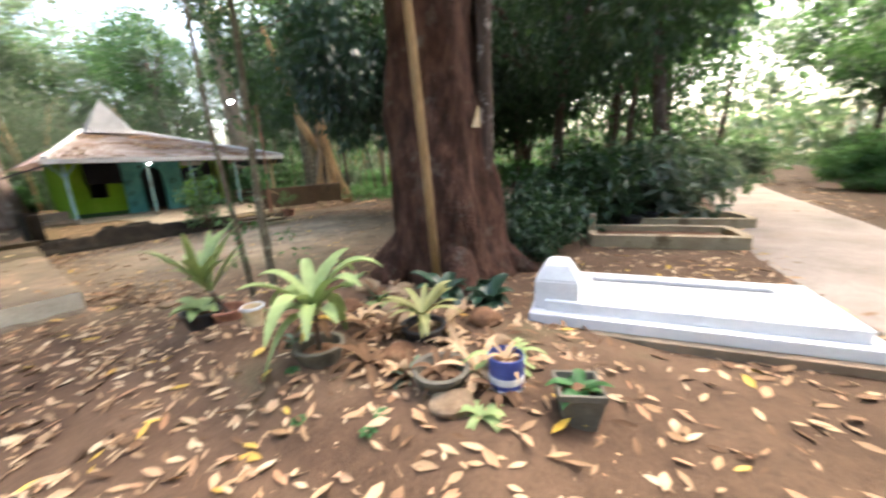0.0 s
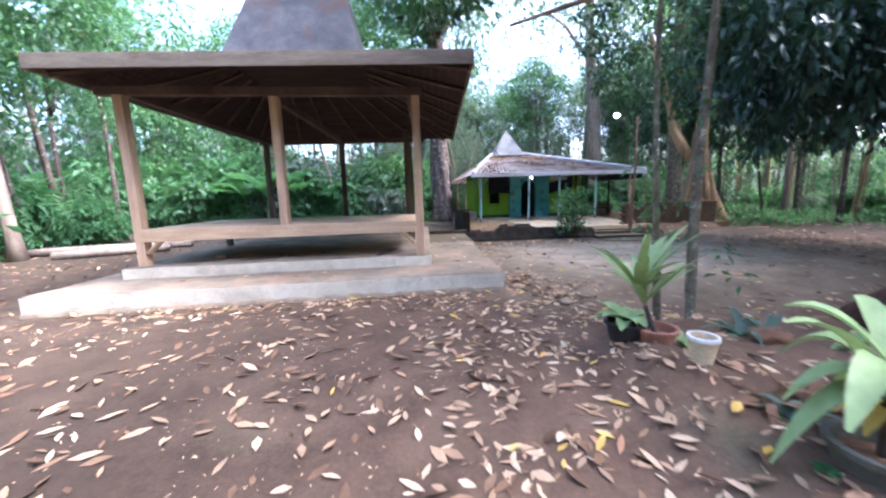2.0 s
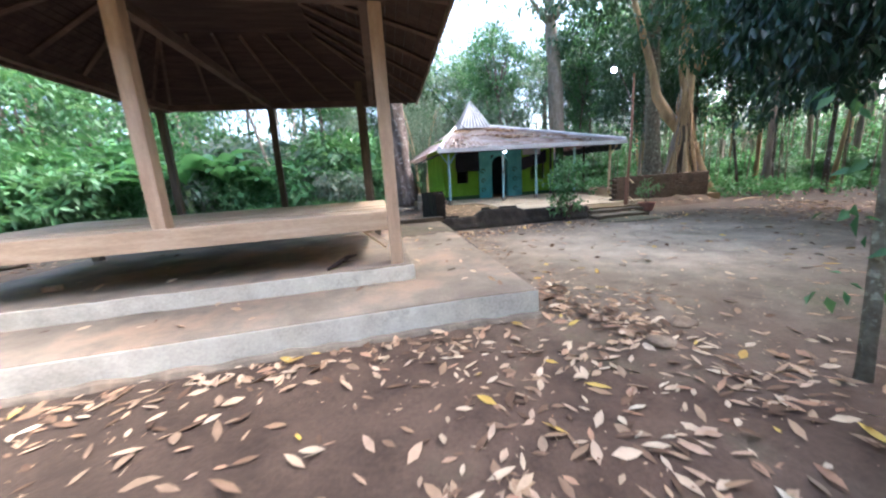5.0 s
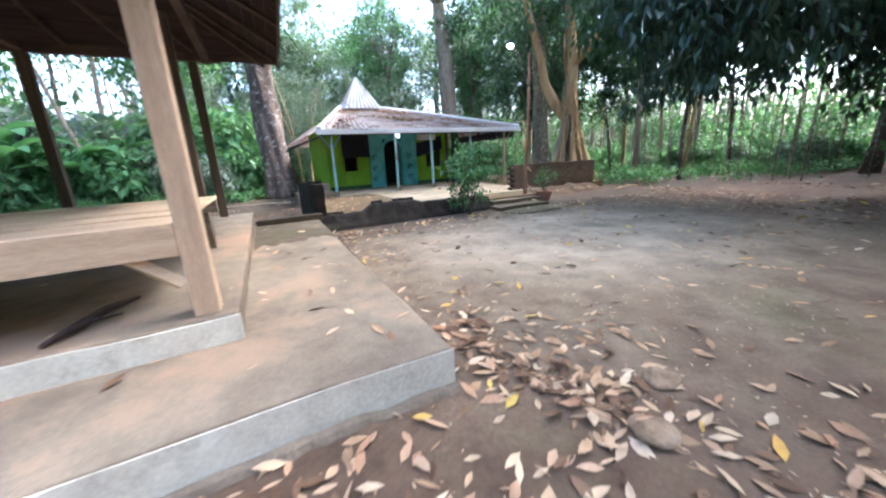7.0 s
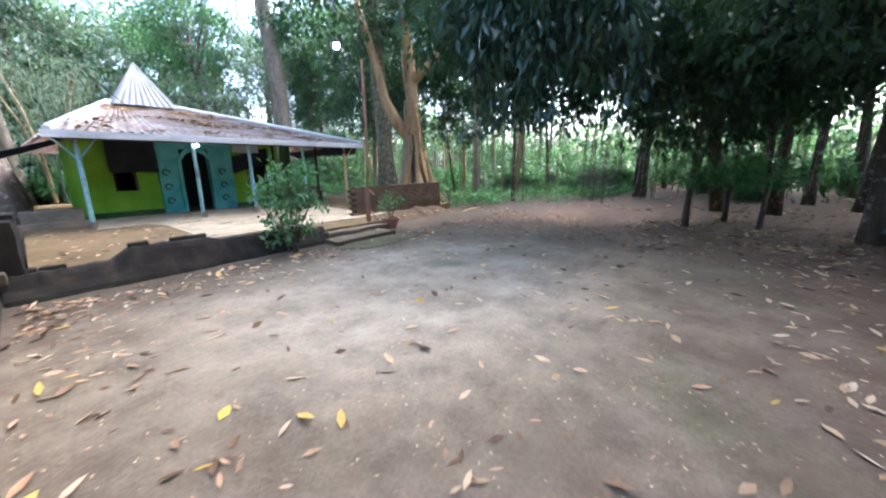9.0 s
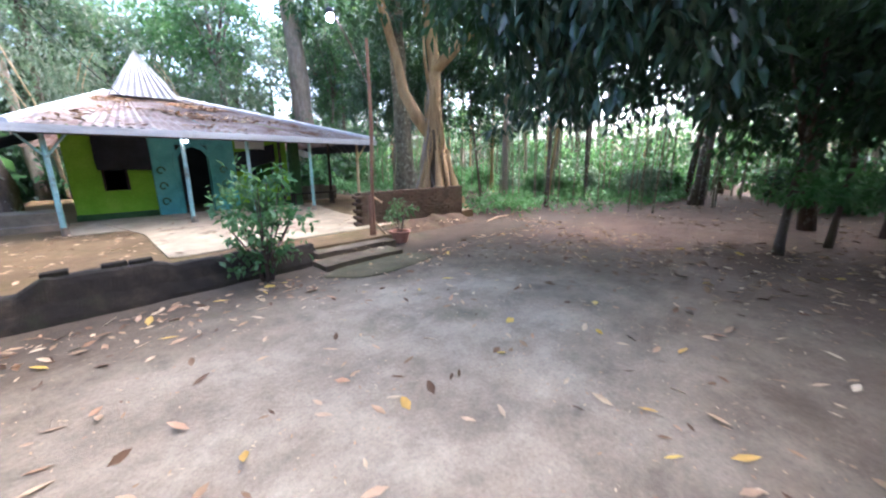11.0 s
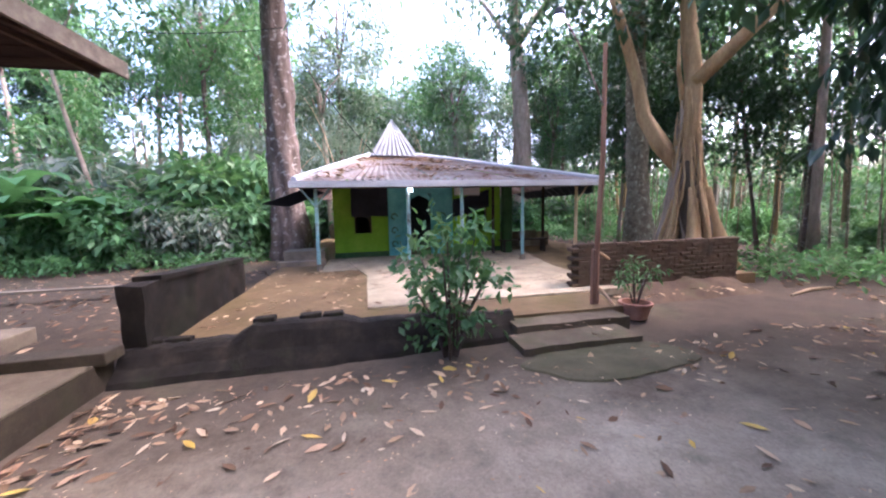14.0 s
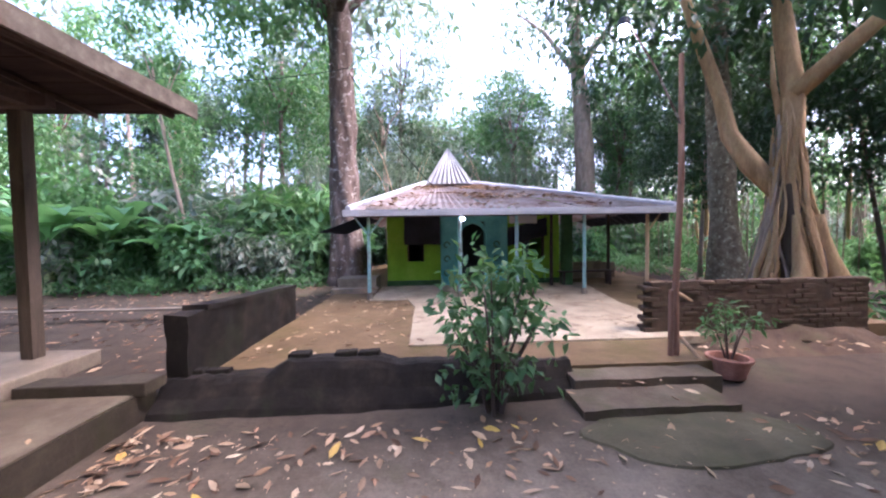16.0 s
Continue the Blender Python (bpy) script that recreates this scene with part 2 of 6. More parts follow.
    co = mix(nt, 0.8, co, ramp(nt, stain, [(0.3, (0.27, 0.27, 0.27)), (0.5, (0.5, 0.5, 0.5)), (0.72, (0.68, 0.68, 0.68))]), "OVERLAY")
    fine = noise_of(nt, 38, 8, 0.82, vec)
    co = mix(nt, 0.62, co, ramp(nt, fine, [(0.3, (0.24, 0.24, 0.24)), (0.5, (0.5, 0.5, 0.5)), (0.72, (0.74, 0.74, 0.74))]), "OVERLAY")
    nt.links.new(co, b.inputs["Base Color"])
    bump(nt, b, mix(nt, 0.5, fine, noise_of(nt, 6, 8, 0.65, vec)), 0.75, 0.03)
    rough_of(nt, b, fine, 0.75, 1.0)


SOIL = material("packed_soil", soil_build, 0.9, 0.15)
SHADE_DAMP = worn("shaded_damp_concrete", [(0.3, (0.0268, 0.0198, 0.0123)), (0.5, (0.0433, 0.0327, 0.0205)), (0.72, (0.07, 0.0544, 0.0336))], 2.2, 45, (0.0391, 0.0356, 0.0164), 1.6, (0.5, 0.66), 0.5, 0.012, 0.8)
STEP = worn("trodden_step_concrete", [(0.3, (0.0618, 0.0436, 0.0262)), (0.5, (0.0979, 0.0713, 0.0435)), (0.72, (0.1545, 0.1188, 0.0738))], 2.2, 45, (0.0772, 0.0693, 0.0287), 1.6, (0.5, 0.66), 0.5, 0.012, 0.8)
CONCRETE = worn("weathered_concrete", [(0.3, (0.1185, 0.0891, 0.0599)), (0.5, (0.1854, 0.1455, 0.1)), (0.72, (0.2678, 0.2158, 0.1509))], 1.6, 60, (0.309, 0.1881, 0.1066), 0.8, (0.5, 0.75), 0.35, 0.008, 0.8)
CONCRETE_FACE = worn("pale_concrete", [(0.3, (0.412, 0.3564, 0.2665)), (0.5, (0.5562, 0.495, 0.3772)), (0.7, (0.6798, 0.6237, 0.4838))], 2.2, 50, (0.2781, 0.2326, 0.164), 2.1, (0.58, 0.76), 0.4, 0.008, 0.8)
MOSSY = worn("mossy_terrace", [(0.3, (0.086, 0.0549, 0.025)), (0.5, (0.134, 0.0862, 0.040)), (0.7, (0.178, 0.1196, 0.060))], 1.4, 45, (0.09, 0.0666, 0.0216), 1.1, (0.5, 0.66), 0.4, 0.01, 0.9)
SCREED = worn("pale_screed", [(0.3, (0.206, 0.1535, 0.0943)), (0.5, (0.3193, 0.2525, 0.1599)), (0.7, (0.412, 0.3366, 0.2214))], 1.8, 55, (0.1545, 0.1089, 0.0615), 1.7, (0.55, 0.66), 0.3, 0.006, 0.85)
DARK_BRICK = worn("mossy_dark_brick", [(0.3, (0.0082, 0.0064, 0.0045)), (0.5, (0.0144, 0.0109, 0.0074)), (0.72, (0.0309, 0.0228, 0.0148))], 4.0, 60, (0.0196, 0.0208, 0.0098), 1.6, (0.52, 0.66), 0.6, 0.012, 0.95)
RED_BRICK = worn("old_brick", [(0.3, (0.0433, 0.0277, 0.0172)), (0.5, (0.0772, 0.0485, 0.0295)), (0.72, (0.1288, 0.0812, 0.0492))], 3.0, 60, (0.0464, 0.0416, 0.023), 1.4, (0.5, 0.68), 0.6, 0.012, 0.95)
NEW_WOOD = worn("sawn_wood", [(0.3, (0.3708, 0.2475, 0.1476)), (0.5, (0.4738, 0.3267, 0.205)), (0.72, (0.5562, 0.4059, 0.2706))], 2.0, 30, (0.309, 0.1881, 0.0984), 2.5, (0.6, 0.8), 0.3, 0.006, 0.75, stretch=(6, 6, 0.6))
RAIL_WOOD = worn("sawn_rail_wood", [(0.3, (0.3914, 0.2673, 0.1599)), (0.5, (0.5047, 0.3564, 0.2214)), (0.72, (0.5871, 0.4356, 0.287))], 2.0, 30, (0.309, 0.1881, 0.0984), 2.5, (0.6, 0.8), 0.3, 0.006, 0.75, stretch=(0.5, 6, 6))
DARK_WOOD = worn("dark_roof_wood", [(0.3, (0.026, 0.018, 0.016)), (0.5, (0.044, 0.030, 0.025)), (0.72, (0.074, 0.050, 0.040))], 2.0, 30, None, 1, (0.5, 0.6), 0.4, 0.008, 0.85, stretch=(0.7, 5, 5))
SHADE_WOOD = worn("shade_dark_wood", [(0.3, (0.0566, 0.0416, 0.0279)), (0.5, (0.0927, 0.0683, 0.0459)), (0.72, (0.1442, 0.1089, 0.0738))], 2.0, 30, (0.1236, 0.099, 0.0656), 2.5, (0.6, 0.75), 0.4, 0.008, 0.85, stretch=(5, 5, 0.6))
RAFTER = worn("rafter_wood", [(0.3, (0.06, 0.042, 0.034)), (0.5, (0.095, 0.067, 0.053)), (0.72, (0.14, 0.10, 0.08))], 2.0, 30, None, 1, (0.5, 0.6), 0.4, 0.008, 0.85)
FASCIA = worn("weathered_fascia", [(0.3, (0.103, 0.0822, 0.059)), (0.5, (0.1597, 0.1297, 0.0943)), (0.72, (0.242, 0.2029, 0.1476))], 2.0, 30, (0.103, 0.0693, 0.041), 1.6, (0.55, 0.7), 0.4, 0.008, 0.85, stretch=(0.6, 4, 4))
PALE_FASCIA = worn("pale_painted_board", [(0.3, (0.34, 0.325, 0.29)), (0.5, (0.48, 0.465, 0.43)), (0.72, (0.58, 0.565, 0.53))], 1.6, 40, (0.25, 0.21, 0.17), 2.6, (0.62, 0.75), 0.3, 0.006, 0.7, stretch=(0.6, 4, 4))
ROOF_TILE = worn("rusty_corrugated", [(0.3, (0.22, 0.15, 0.12)), (0.5, (0.36, 0.30, 0.27)), (0.72, (0.52, 0.48, 0.46))], 1.6, 26, (0.20, 0.11, 0.075), 1.3, (0.53, 0.66), 0.5, 0.012, 0.85)
TIN = worn("pale_tin_sheet", [(0.3, (0.31, 0.315, 0.32)), (0.5, (0.42, 0.425, 0.43)), (0.72, (0.52, 0.525, 0.53))], 1.5, 40, (0.36, 0.33, 0.30), 2.0, (0.6, 0.8), 0.2, 0.004, 0.5, 0.4)
GREY_ROOF = worn("grey_roof_sheet", [(0.3, (0.06, 0.06, 0.065)), (0.5, (0.10, 0.10, 0.105)), (0.72, (0.16, 0.155, 0.155))], 1.5, 40, (0.13, 0.08, 0.06), 1.2, (0.55, 0.72), 0.3, 0.006, 0.75)
LIME = worn("lime_green_paint", [(0.3, (0.14, 0.30, 0.015)), (0.5, (0.19, 0.38, 0.02)), (0.72, (0.25, 0.44, 0.035))], 1.8, 30, (0.14, 0.22, 0.04), 1.2, (0.6, 0.8), 0.2, 0.004, 0.7)
TEAL = worn("teal_paint", [(0.3, (0.07, 0.26, 0.25)), (0.5, (0.11, 0.36, 0.34)), (0.72, (0.17, 0.44, 0.42))], 1.8, 30, (0.06, 0.17, 0.17), 1.4, (0.58, 0.75), 0.2, 0.004, 0.7)
PALE_TEAL = worn("pale_teal_paint", [(0.3, (0.14, 0.27, 0.25)), (0.5, (0.24, 0.38, 0.35)), (0.72, (0.36, 0.48, 0.44))], 3.0, 40, (0.12, 0.12, 0.09), 3.0, (0.52, 0.68), 0.3, 0.005, 0.75)
DARK_GREEN = worn("dark_green_paint", [(0.3, (0.025, 0.06, 0.02)), (0.5, (0.04, 0.09, 0.03)), (0.72, (0.07, 0.12, 0.05))], 2.0, 30, None, 1, (0.5, 0.6), 0.2, 0.004, 0.8)
BLACK = worn("black_tarpaulin", [(0.3, (0.008, 0.009, 0.012)), (0.7, (0.02, 0.022, 0.028))], 3.0, 30, None, 1, (0.5, 0.6), 0.3, 0.01, 0.6)
DARK_ROOM = worn("shade_dark_plaster", [(0.3, (0.03, 0.04, 0.04)), (0.7, (0.06, 0.07, 0.07))], 1.5, 30)
BARK = worn("rough_bark", [(0.3, (0.05, 0.035, 0.027)), (0.5, (0.10, 0.072, 0.057)), (0.72, (0.19, 0.15, 0.125))], 5.0, 30, (0.31, 0.28, 0.25), 5.5, (0.565, 0.62), 0.9, 0.03, 0.95, stretch=(1, 1, 0.25))
RED_BARK = worn("red_brown_bark", [(0.3, (0.025, 0.014, 0.010)), (0.48, (0.075, 0.036, 0.024)), (0.62, (0.13, 0.066, 0.045)), (0.75, (0.20, 0.11, 0.08))], 7.0, 24, (0.13, 0.10, 0.08), 2.6, (0.58, 0.68), 1.0, 0.07, 0.95, stretch=(1, 1, 0.3))
PALE_BARK = worn("pale_bark", [(0.3, (0.16, 0.12, 0.09)), (0.5, (0.26, 0.20, 0.15)), (0.72, (0.36, 0.29, 0.22))], 4.0, 30, (0.13, 0.14, 0.09), 1.8, (0.55, 0.7), 0.7, 0.02, 0.95, stretch=(1, 1, 0.3))
TAN_BARK = worn("tan_aerial_root", [(0.3, (0.206, 0.1287, 0.0615)), (0.5, (0.3296, 0.2128, 0.1066)), (0.72, (0.4326, 0.297, 0.1558))], 3.0, 30, (0.1648, 0.1188, 0.0656), 1.5, (0.6, 0.75), 0.6, 0.02, 0.9, stretch=(1, 1, 0.3))
LICHEN = worn("lichen_spotted_bark", [(0.3, (0.0721, 0.0574, 0.0369)), (0.5, (0.1442, 0.1188, 0.0779)), (0.72, (0.2266, 0.198, 0.1353))], 7.0, 40, (0.3502, 0.3366, 0.2378), 9.0, (0.55, 0.62), 0.7, 0.015, 0.95)
BANK = worn("brown_earth_bank", [(0.3, (0.0464, 0.0297, 0.018)), (0.5, (0.0772, 0.0495, 0.0295)), (0.72, (0.1185, 0.0792, 0.0476))], 3, 30, (0.0618, 0.0544, 0.0246), 1.5, (0.55, 0.7), 0.7, 0.02, 0.95)
OLIVE = worn("olive_mossy_apron", [(0.3, (0.060, 0.050, 0.026)), (0.5, (0.088, 0.075, 0.040)), (0.72, (0.125, 0.105, 0.060))], 2.2, 45, (0.07, 0.068, 0.03), 1.6, (0.5, 0.66), 0.5, 0.012, 0.85)
POLE_WOOD = worn("red_brown_pole_wood", [(0.3, (0.15, 0.075, 0.045)), (0.5, (0.23, 0.125, 0.08)), (0.72, (0.32, 0.19, 0.13))], 3.0, 30, (0.12, 0.08, 0.06), 2.0, (0.58, 0.72), 0.5, 0.01, 0.85, stretch=(3, 3, 0.4))
BAMBOO = worn("dry_bamboo_pole", [(0.3, (0.30, 0.20, 0.11)), (0.5, (0.42, 0.29, 0.17)), (0.72, (0.50, 0.36, 0.23))], 3.0, 30, (0.20, 0.14, 0.09), 2.0, (0.6, 0.75), 0.4, 0.008, 0.7, stretch=(2, 2, 0.4))
# blue raised in the next five leaf colours to stand in for haze
LEAF_DARK = leafy("dark_green_leaf", [(0.0113, 0.033, 0.0175), (0.0197, 0.056, 0.0257), (0.0357, 0.082, 0.0378), (0.0254, 0.066, 0.0297)], 0.25, 0.42, 0.45)
LEAF_GLOSSY = leafy("glossy_hanging_leaf", [(0.0169, 0.045, 0.027), (0.0282, 0.068, 0.0378), (0.047, 0.092, 0.054)], 0.2, 0.32, 0.55)
LEAF_MID = leafy("green_leaf", [(0.032, 0.095, 0.0365), (0.0573, 0.149, 0.0554), (0.0893, 0.189, 0.0729), (0.1269, 0.203, 0.0918)], 0.43)
LEAF_BRIGHT = leafy("bright_green_leaf", [(0.0432, 0.124, 0.0446), (0.0677, 0.182, 0.0621), (0.0978, 0.234, 0.0878), (0.1466, 0.247, 0.1148)], 0.48)
LEAF_DUSTY = leafy("dusty_olive_leaf", [(0.0705, 0.106, 0.0837), (0.1175, 0.163, 0.1188), (0.1645, 0.188, 0.1512), (0.2228, 0.213, 0.1688)], 0.43)
LEAF_FRESH = leafy("pale_striped_leaf", [(0.22, 0.32, 0.10), (0.34, 0.42, 0.18), (0.50, 0.53, 0.31)], 0.25)
LEAF_YELLOW = leafy("yellowing_leaf", [(0.36, 0.28, 0.13), (0.20, 0.24, 0.08), (0.42, 0.27, 0.14)], 0.15)
DRY_TAN = leafy("dry_tan_leaf", [(0.309, 0.1881, 0.0984), (0.4326, 0.2871, 0.164), (0.5356, 0.396, 0.246), (0.3708, 0.198, 0.1066), (0.5974, 0.4752, 0.3116)], 0.12, 0.7, 0.2)
DRY_BROWN = leafy("dry_brown_leaf", [(0.0927, 0.0544, 0.0312), (0.1545, 0.0891, 0.0492), (0.2266, 0.1386, 0.0779), (0.309, 0.2079, 0.123)], 0.1, 0.8, 0.15)
DRY_YELLOW = leafy("fallen_yellow_leaf", [(0.55, 0.34, 0.05), (0.60, 0.42, 0.10), (0.50, 0.28, 0.06)], 0.2, 0.6, 0.3)
TERRACOTTA = worn("terracotta", [(0.3, (0.22, 0.10, 0.065)), (0.5, (0.32, 0.15, 0.10)), (0.72, (0.42, 0.22, 0.15))], 6.0, 60, (0.2, 0.13, 0.1), 5, (0.6, 0.75), 0.2, 0.004, 0.8)
WHITE_STONE = worn("white_tomb_paint", [(0.3, (0.58, 0.58, 0.58)), (0.5, (0.68, 0.68, 0.68)), (0.72, (0.76, 0.76, 0.76))], 2.0, 50, (0.46, 0.45, 0.43), 2.2, (0.66, 0.85), 0.15, 0.003, 0.5, 0.4)
GREY_STONE = worn("grey_gravel_bed", [(0.3, (0.08, 0.08, 0.085)), (0.5, (0.13, 0.13, 0.14)), (0.72, (0.20, 0.20, 0.21))], 8.0, 90, None, 1, (0.5, 0.6), 0.7, 0.01, 0.9)
ROAD_MAT = worn("pale_dirt_road", [(0.3, (0.17, 0.138, 0.112)), (0.5, (0.23, 0.192, 0.16)), (0.72, (0.29, 0.25, 0.212))], 0.8, 30, (0.22, 0.17, 0.13), 0.5, (0.55, 0.75), 0.4, 0.01, 0.95)
DARK_PLASTIC = worn("black_plastic", [(0.3, (0.012, 0.012, 0.014)), (0.7, (0.03, 0.03, 0.032))], 5, 50, None, 1, (0.5, 0.6), 0.2, 0.003, 0.5, 0.4)
BLUE_TIN = worn("blue_paint_tin", [(0.3, (0.03, 0.05, 0.20)), (0.7, (0.06, 0.09, 0.32))], 5, 50, None, 1, (0.5, 0.6), 0.2, 0.003, 0.45, 0.5)
WHITE_LABEL = worn("white_plastic", [(0.3, (0.55, 0.55, 0.54)), (0.7, (0.74, 0.74, 0.72))], 5, 50, (0.4, 0.3, 0.2), 5, (0.6, 0.8), 0.2, 0.003, 0.5, 0.4)
CREAM = worn("stained_cream_plastic", [(0.3, (0.46, 0.33, 0.17)), (0.5, (0.58, 0.46, 0.28)), (0.7, (0.66, 0.56, 0.40))], 4, 50, (0.35, 0.22, 0.12), 5, (0.58, 0.75), 0.2, 0.003, 0.6)
GREY_POT = worn("cement_pot", [(0.3, (0.0927, 0.0842, 0.0656)), (0.7, (0.1751, 0.1584, 0.123))], 5, 50, None, 1, (0.5, 0.6), 0.3, 0.005, 0.9)
STONE = worn("brown_field_stone", [(0.3, (0.1442, 0.094, 0.0574)), (0.5, (0.2266, 0.1584, 0.0984)), (0.72, (0.3296, 0.2475, 0.164))], 4, 40, None, 1, (0.5, 0.6), 0.6, 0.02, 0.9)
CLAY_HEAP = worn("red_clay", [(0.3, (0.103, 0.0495, 0.0262)), (0.5, (0.1597, 0.0842, 0.0459)), (0.72, (0.2163, 0.1287, 0.0738))], 3, 30, None, 1, (0.5, 0.6), 0.7, 0.02, 0.95)
CABLE = worn("black_cable", [(0.3, (0.01, 0.01, 0.01)), (0.7, (0.03, 0.03, 0.03))], 5, 50)


def glow(name, colour, power):
    m = bpy.data.materials.new(name)
    m.use_nodes = True
    b = m.node_tree.nodes["Principled BSDF"]
    b.inputs["Emission Color"].default_value, b.inputs["Emission Strength"].default_value = (*colour, 1), power
    return m


LED = glow("led_light", (0.9, 0.95, 1.0), 60)
SMALL_LED = glow("small_led_light", (0.95, 0.97, 1.0), 12)


# ---- ground ----
def hill(u, v):
    """The ground's height: a flat yard, a low red mound by the start, uneven woods."""
    h = 0.020 * noise.noise(Vector((u * 0.6, v * 0.6, 3.0))) + 0.010 * noise.noise(Vector((u * 2.1, v * 2.1, 9.0)))
    a = min(1, max(0, (u - 0.05) / 0.55))
    b = min(1, max(0, (2.9 - u) / 1.1))
    c = min(1, max(0, (v + 5.9) / 0.9)) * min(1, max(0, (-1.35 - v) / 0.8))
    m = a * a * (3 - 2 * a) * b * b * (3 - 2 * b) * c * c * (3 - 2 * c)
    h += m * (0.18 + 0.09 * noise.noise(Vector((u * 2.6, v * 2.6, 1.0))) + 0.03 * noise.noise(Vector((u * 8, v * 8, 2.0))))
    r = math.hypot(u - 1, v - 3)
    if r > 12:
        h += min(1.0, (r - 12) / 20) * 0.5 * noise.noise(Vector((u * 0.09, v * 0.09, 5.0)))
    return h


def build_ground():
    a = list(np.arange(-12, 16.01, 0.16))
    lo = [-900, -400, -180, -90, -60, -45, -36, -30, -25, -21, -18, -15, -13]
    xs = lo + a + [17.5, 20, 23, 27, 32, 40, 55, 90, 180, 400, 900]
    b = list(np.arange(-9, 20.01, 0.16))
    ys = [-900, -400, -180, -90, -55, -40, -30, -24, -19, -15, -12, -10] + b + [22, 25, 29, 34, 42, 55, 90, 180, 400, 900]
    vs = [(x, y, hill(x, y) if abs(x) < 60 and abs(y) < 60 else 0.0) for y in ys for x in xs]
    n = len(xs)
    q = [(j * n + i, j * n + i + 1, (j + 1) * n + i + 1, (j + 1) * n + i) for j in range(len(ys) - 1) for i in range(n - 1)]
    me = raw_mesh("ground", vs, q)
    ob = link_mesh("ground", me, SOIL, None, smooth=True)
    tagged(ob, "packed reddish-brown and grey earth with mossy patches", "ground", kind="structure")


build_ground()


def build_road():
    bm = bmesh.new()
    path = [(-4.5, -10.6), (-1.5, -9.6), (1.0, -8.8), (3.4, -8.15), (6.0, -7.4), (9.5, -7.05), (13.5, -6.55), (19, -6.2), (27, -6.6)]
    rows = []
    for i, (u, v) in enumerate(path):
        d = Vector(path[min(i + 1, len(path) - 1)]) - Vector(path[max(i - 1, 0)])
        s = Vector((-d.y, d.x)).normalized()
        rows.append([bm.verts.new((u + s.x * w, v + s.y * w, hill(u + s.x * w, v + s.y * w) + e)) for w, e in ((-1.1, 0.0), (-0.9, 0.035), (0, 0.05), (0.75, 0.035), (1.0, 0.0))])
    for r0, r1 in zip(rows, rows[1:]):
        for k in range(4):
            bm.faces.new((r0[k], r0[k + 1], r1[k + 1], r1[k]))
    bmesh.ops.subdivide_edges(bm, edges=bm.edges[:], cuts=3, use_grid_fill=True, smooth=0.6)
    for p in bm.verts:
        p.co.z += 0.012 * noise.noise(p.co * 2.0)
    ob = part("road", bm, ROAD_MAT, None, smooth=True)
    tagged(ob, "pale narrow dirt road through the trees", "road", kind="structure")


build_road()


# ---- pavilion ----
def skew(u, v):
    """Shears the pavilion's front parts to fit the camera's view."""
    return v + 0.075 * min(0, u + 0.6) * max(0, 1 - v / 5.0)


def skewed(bm, ox=0.0, oy=0.0):
    for p in bm.verts:
        p.co.y = skew(p.co.x + ox, p.co.y + oy) - oy
    return bm


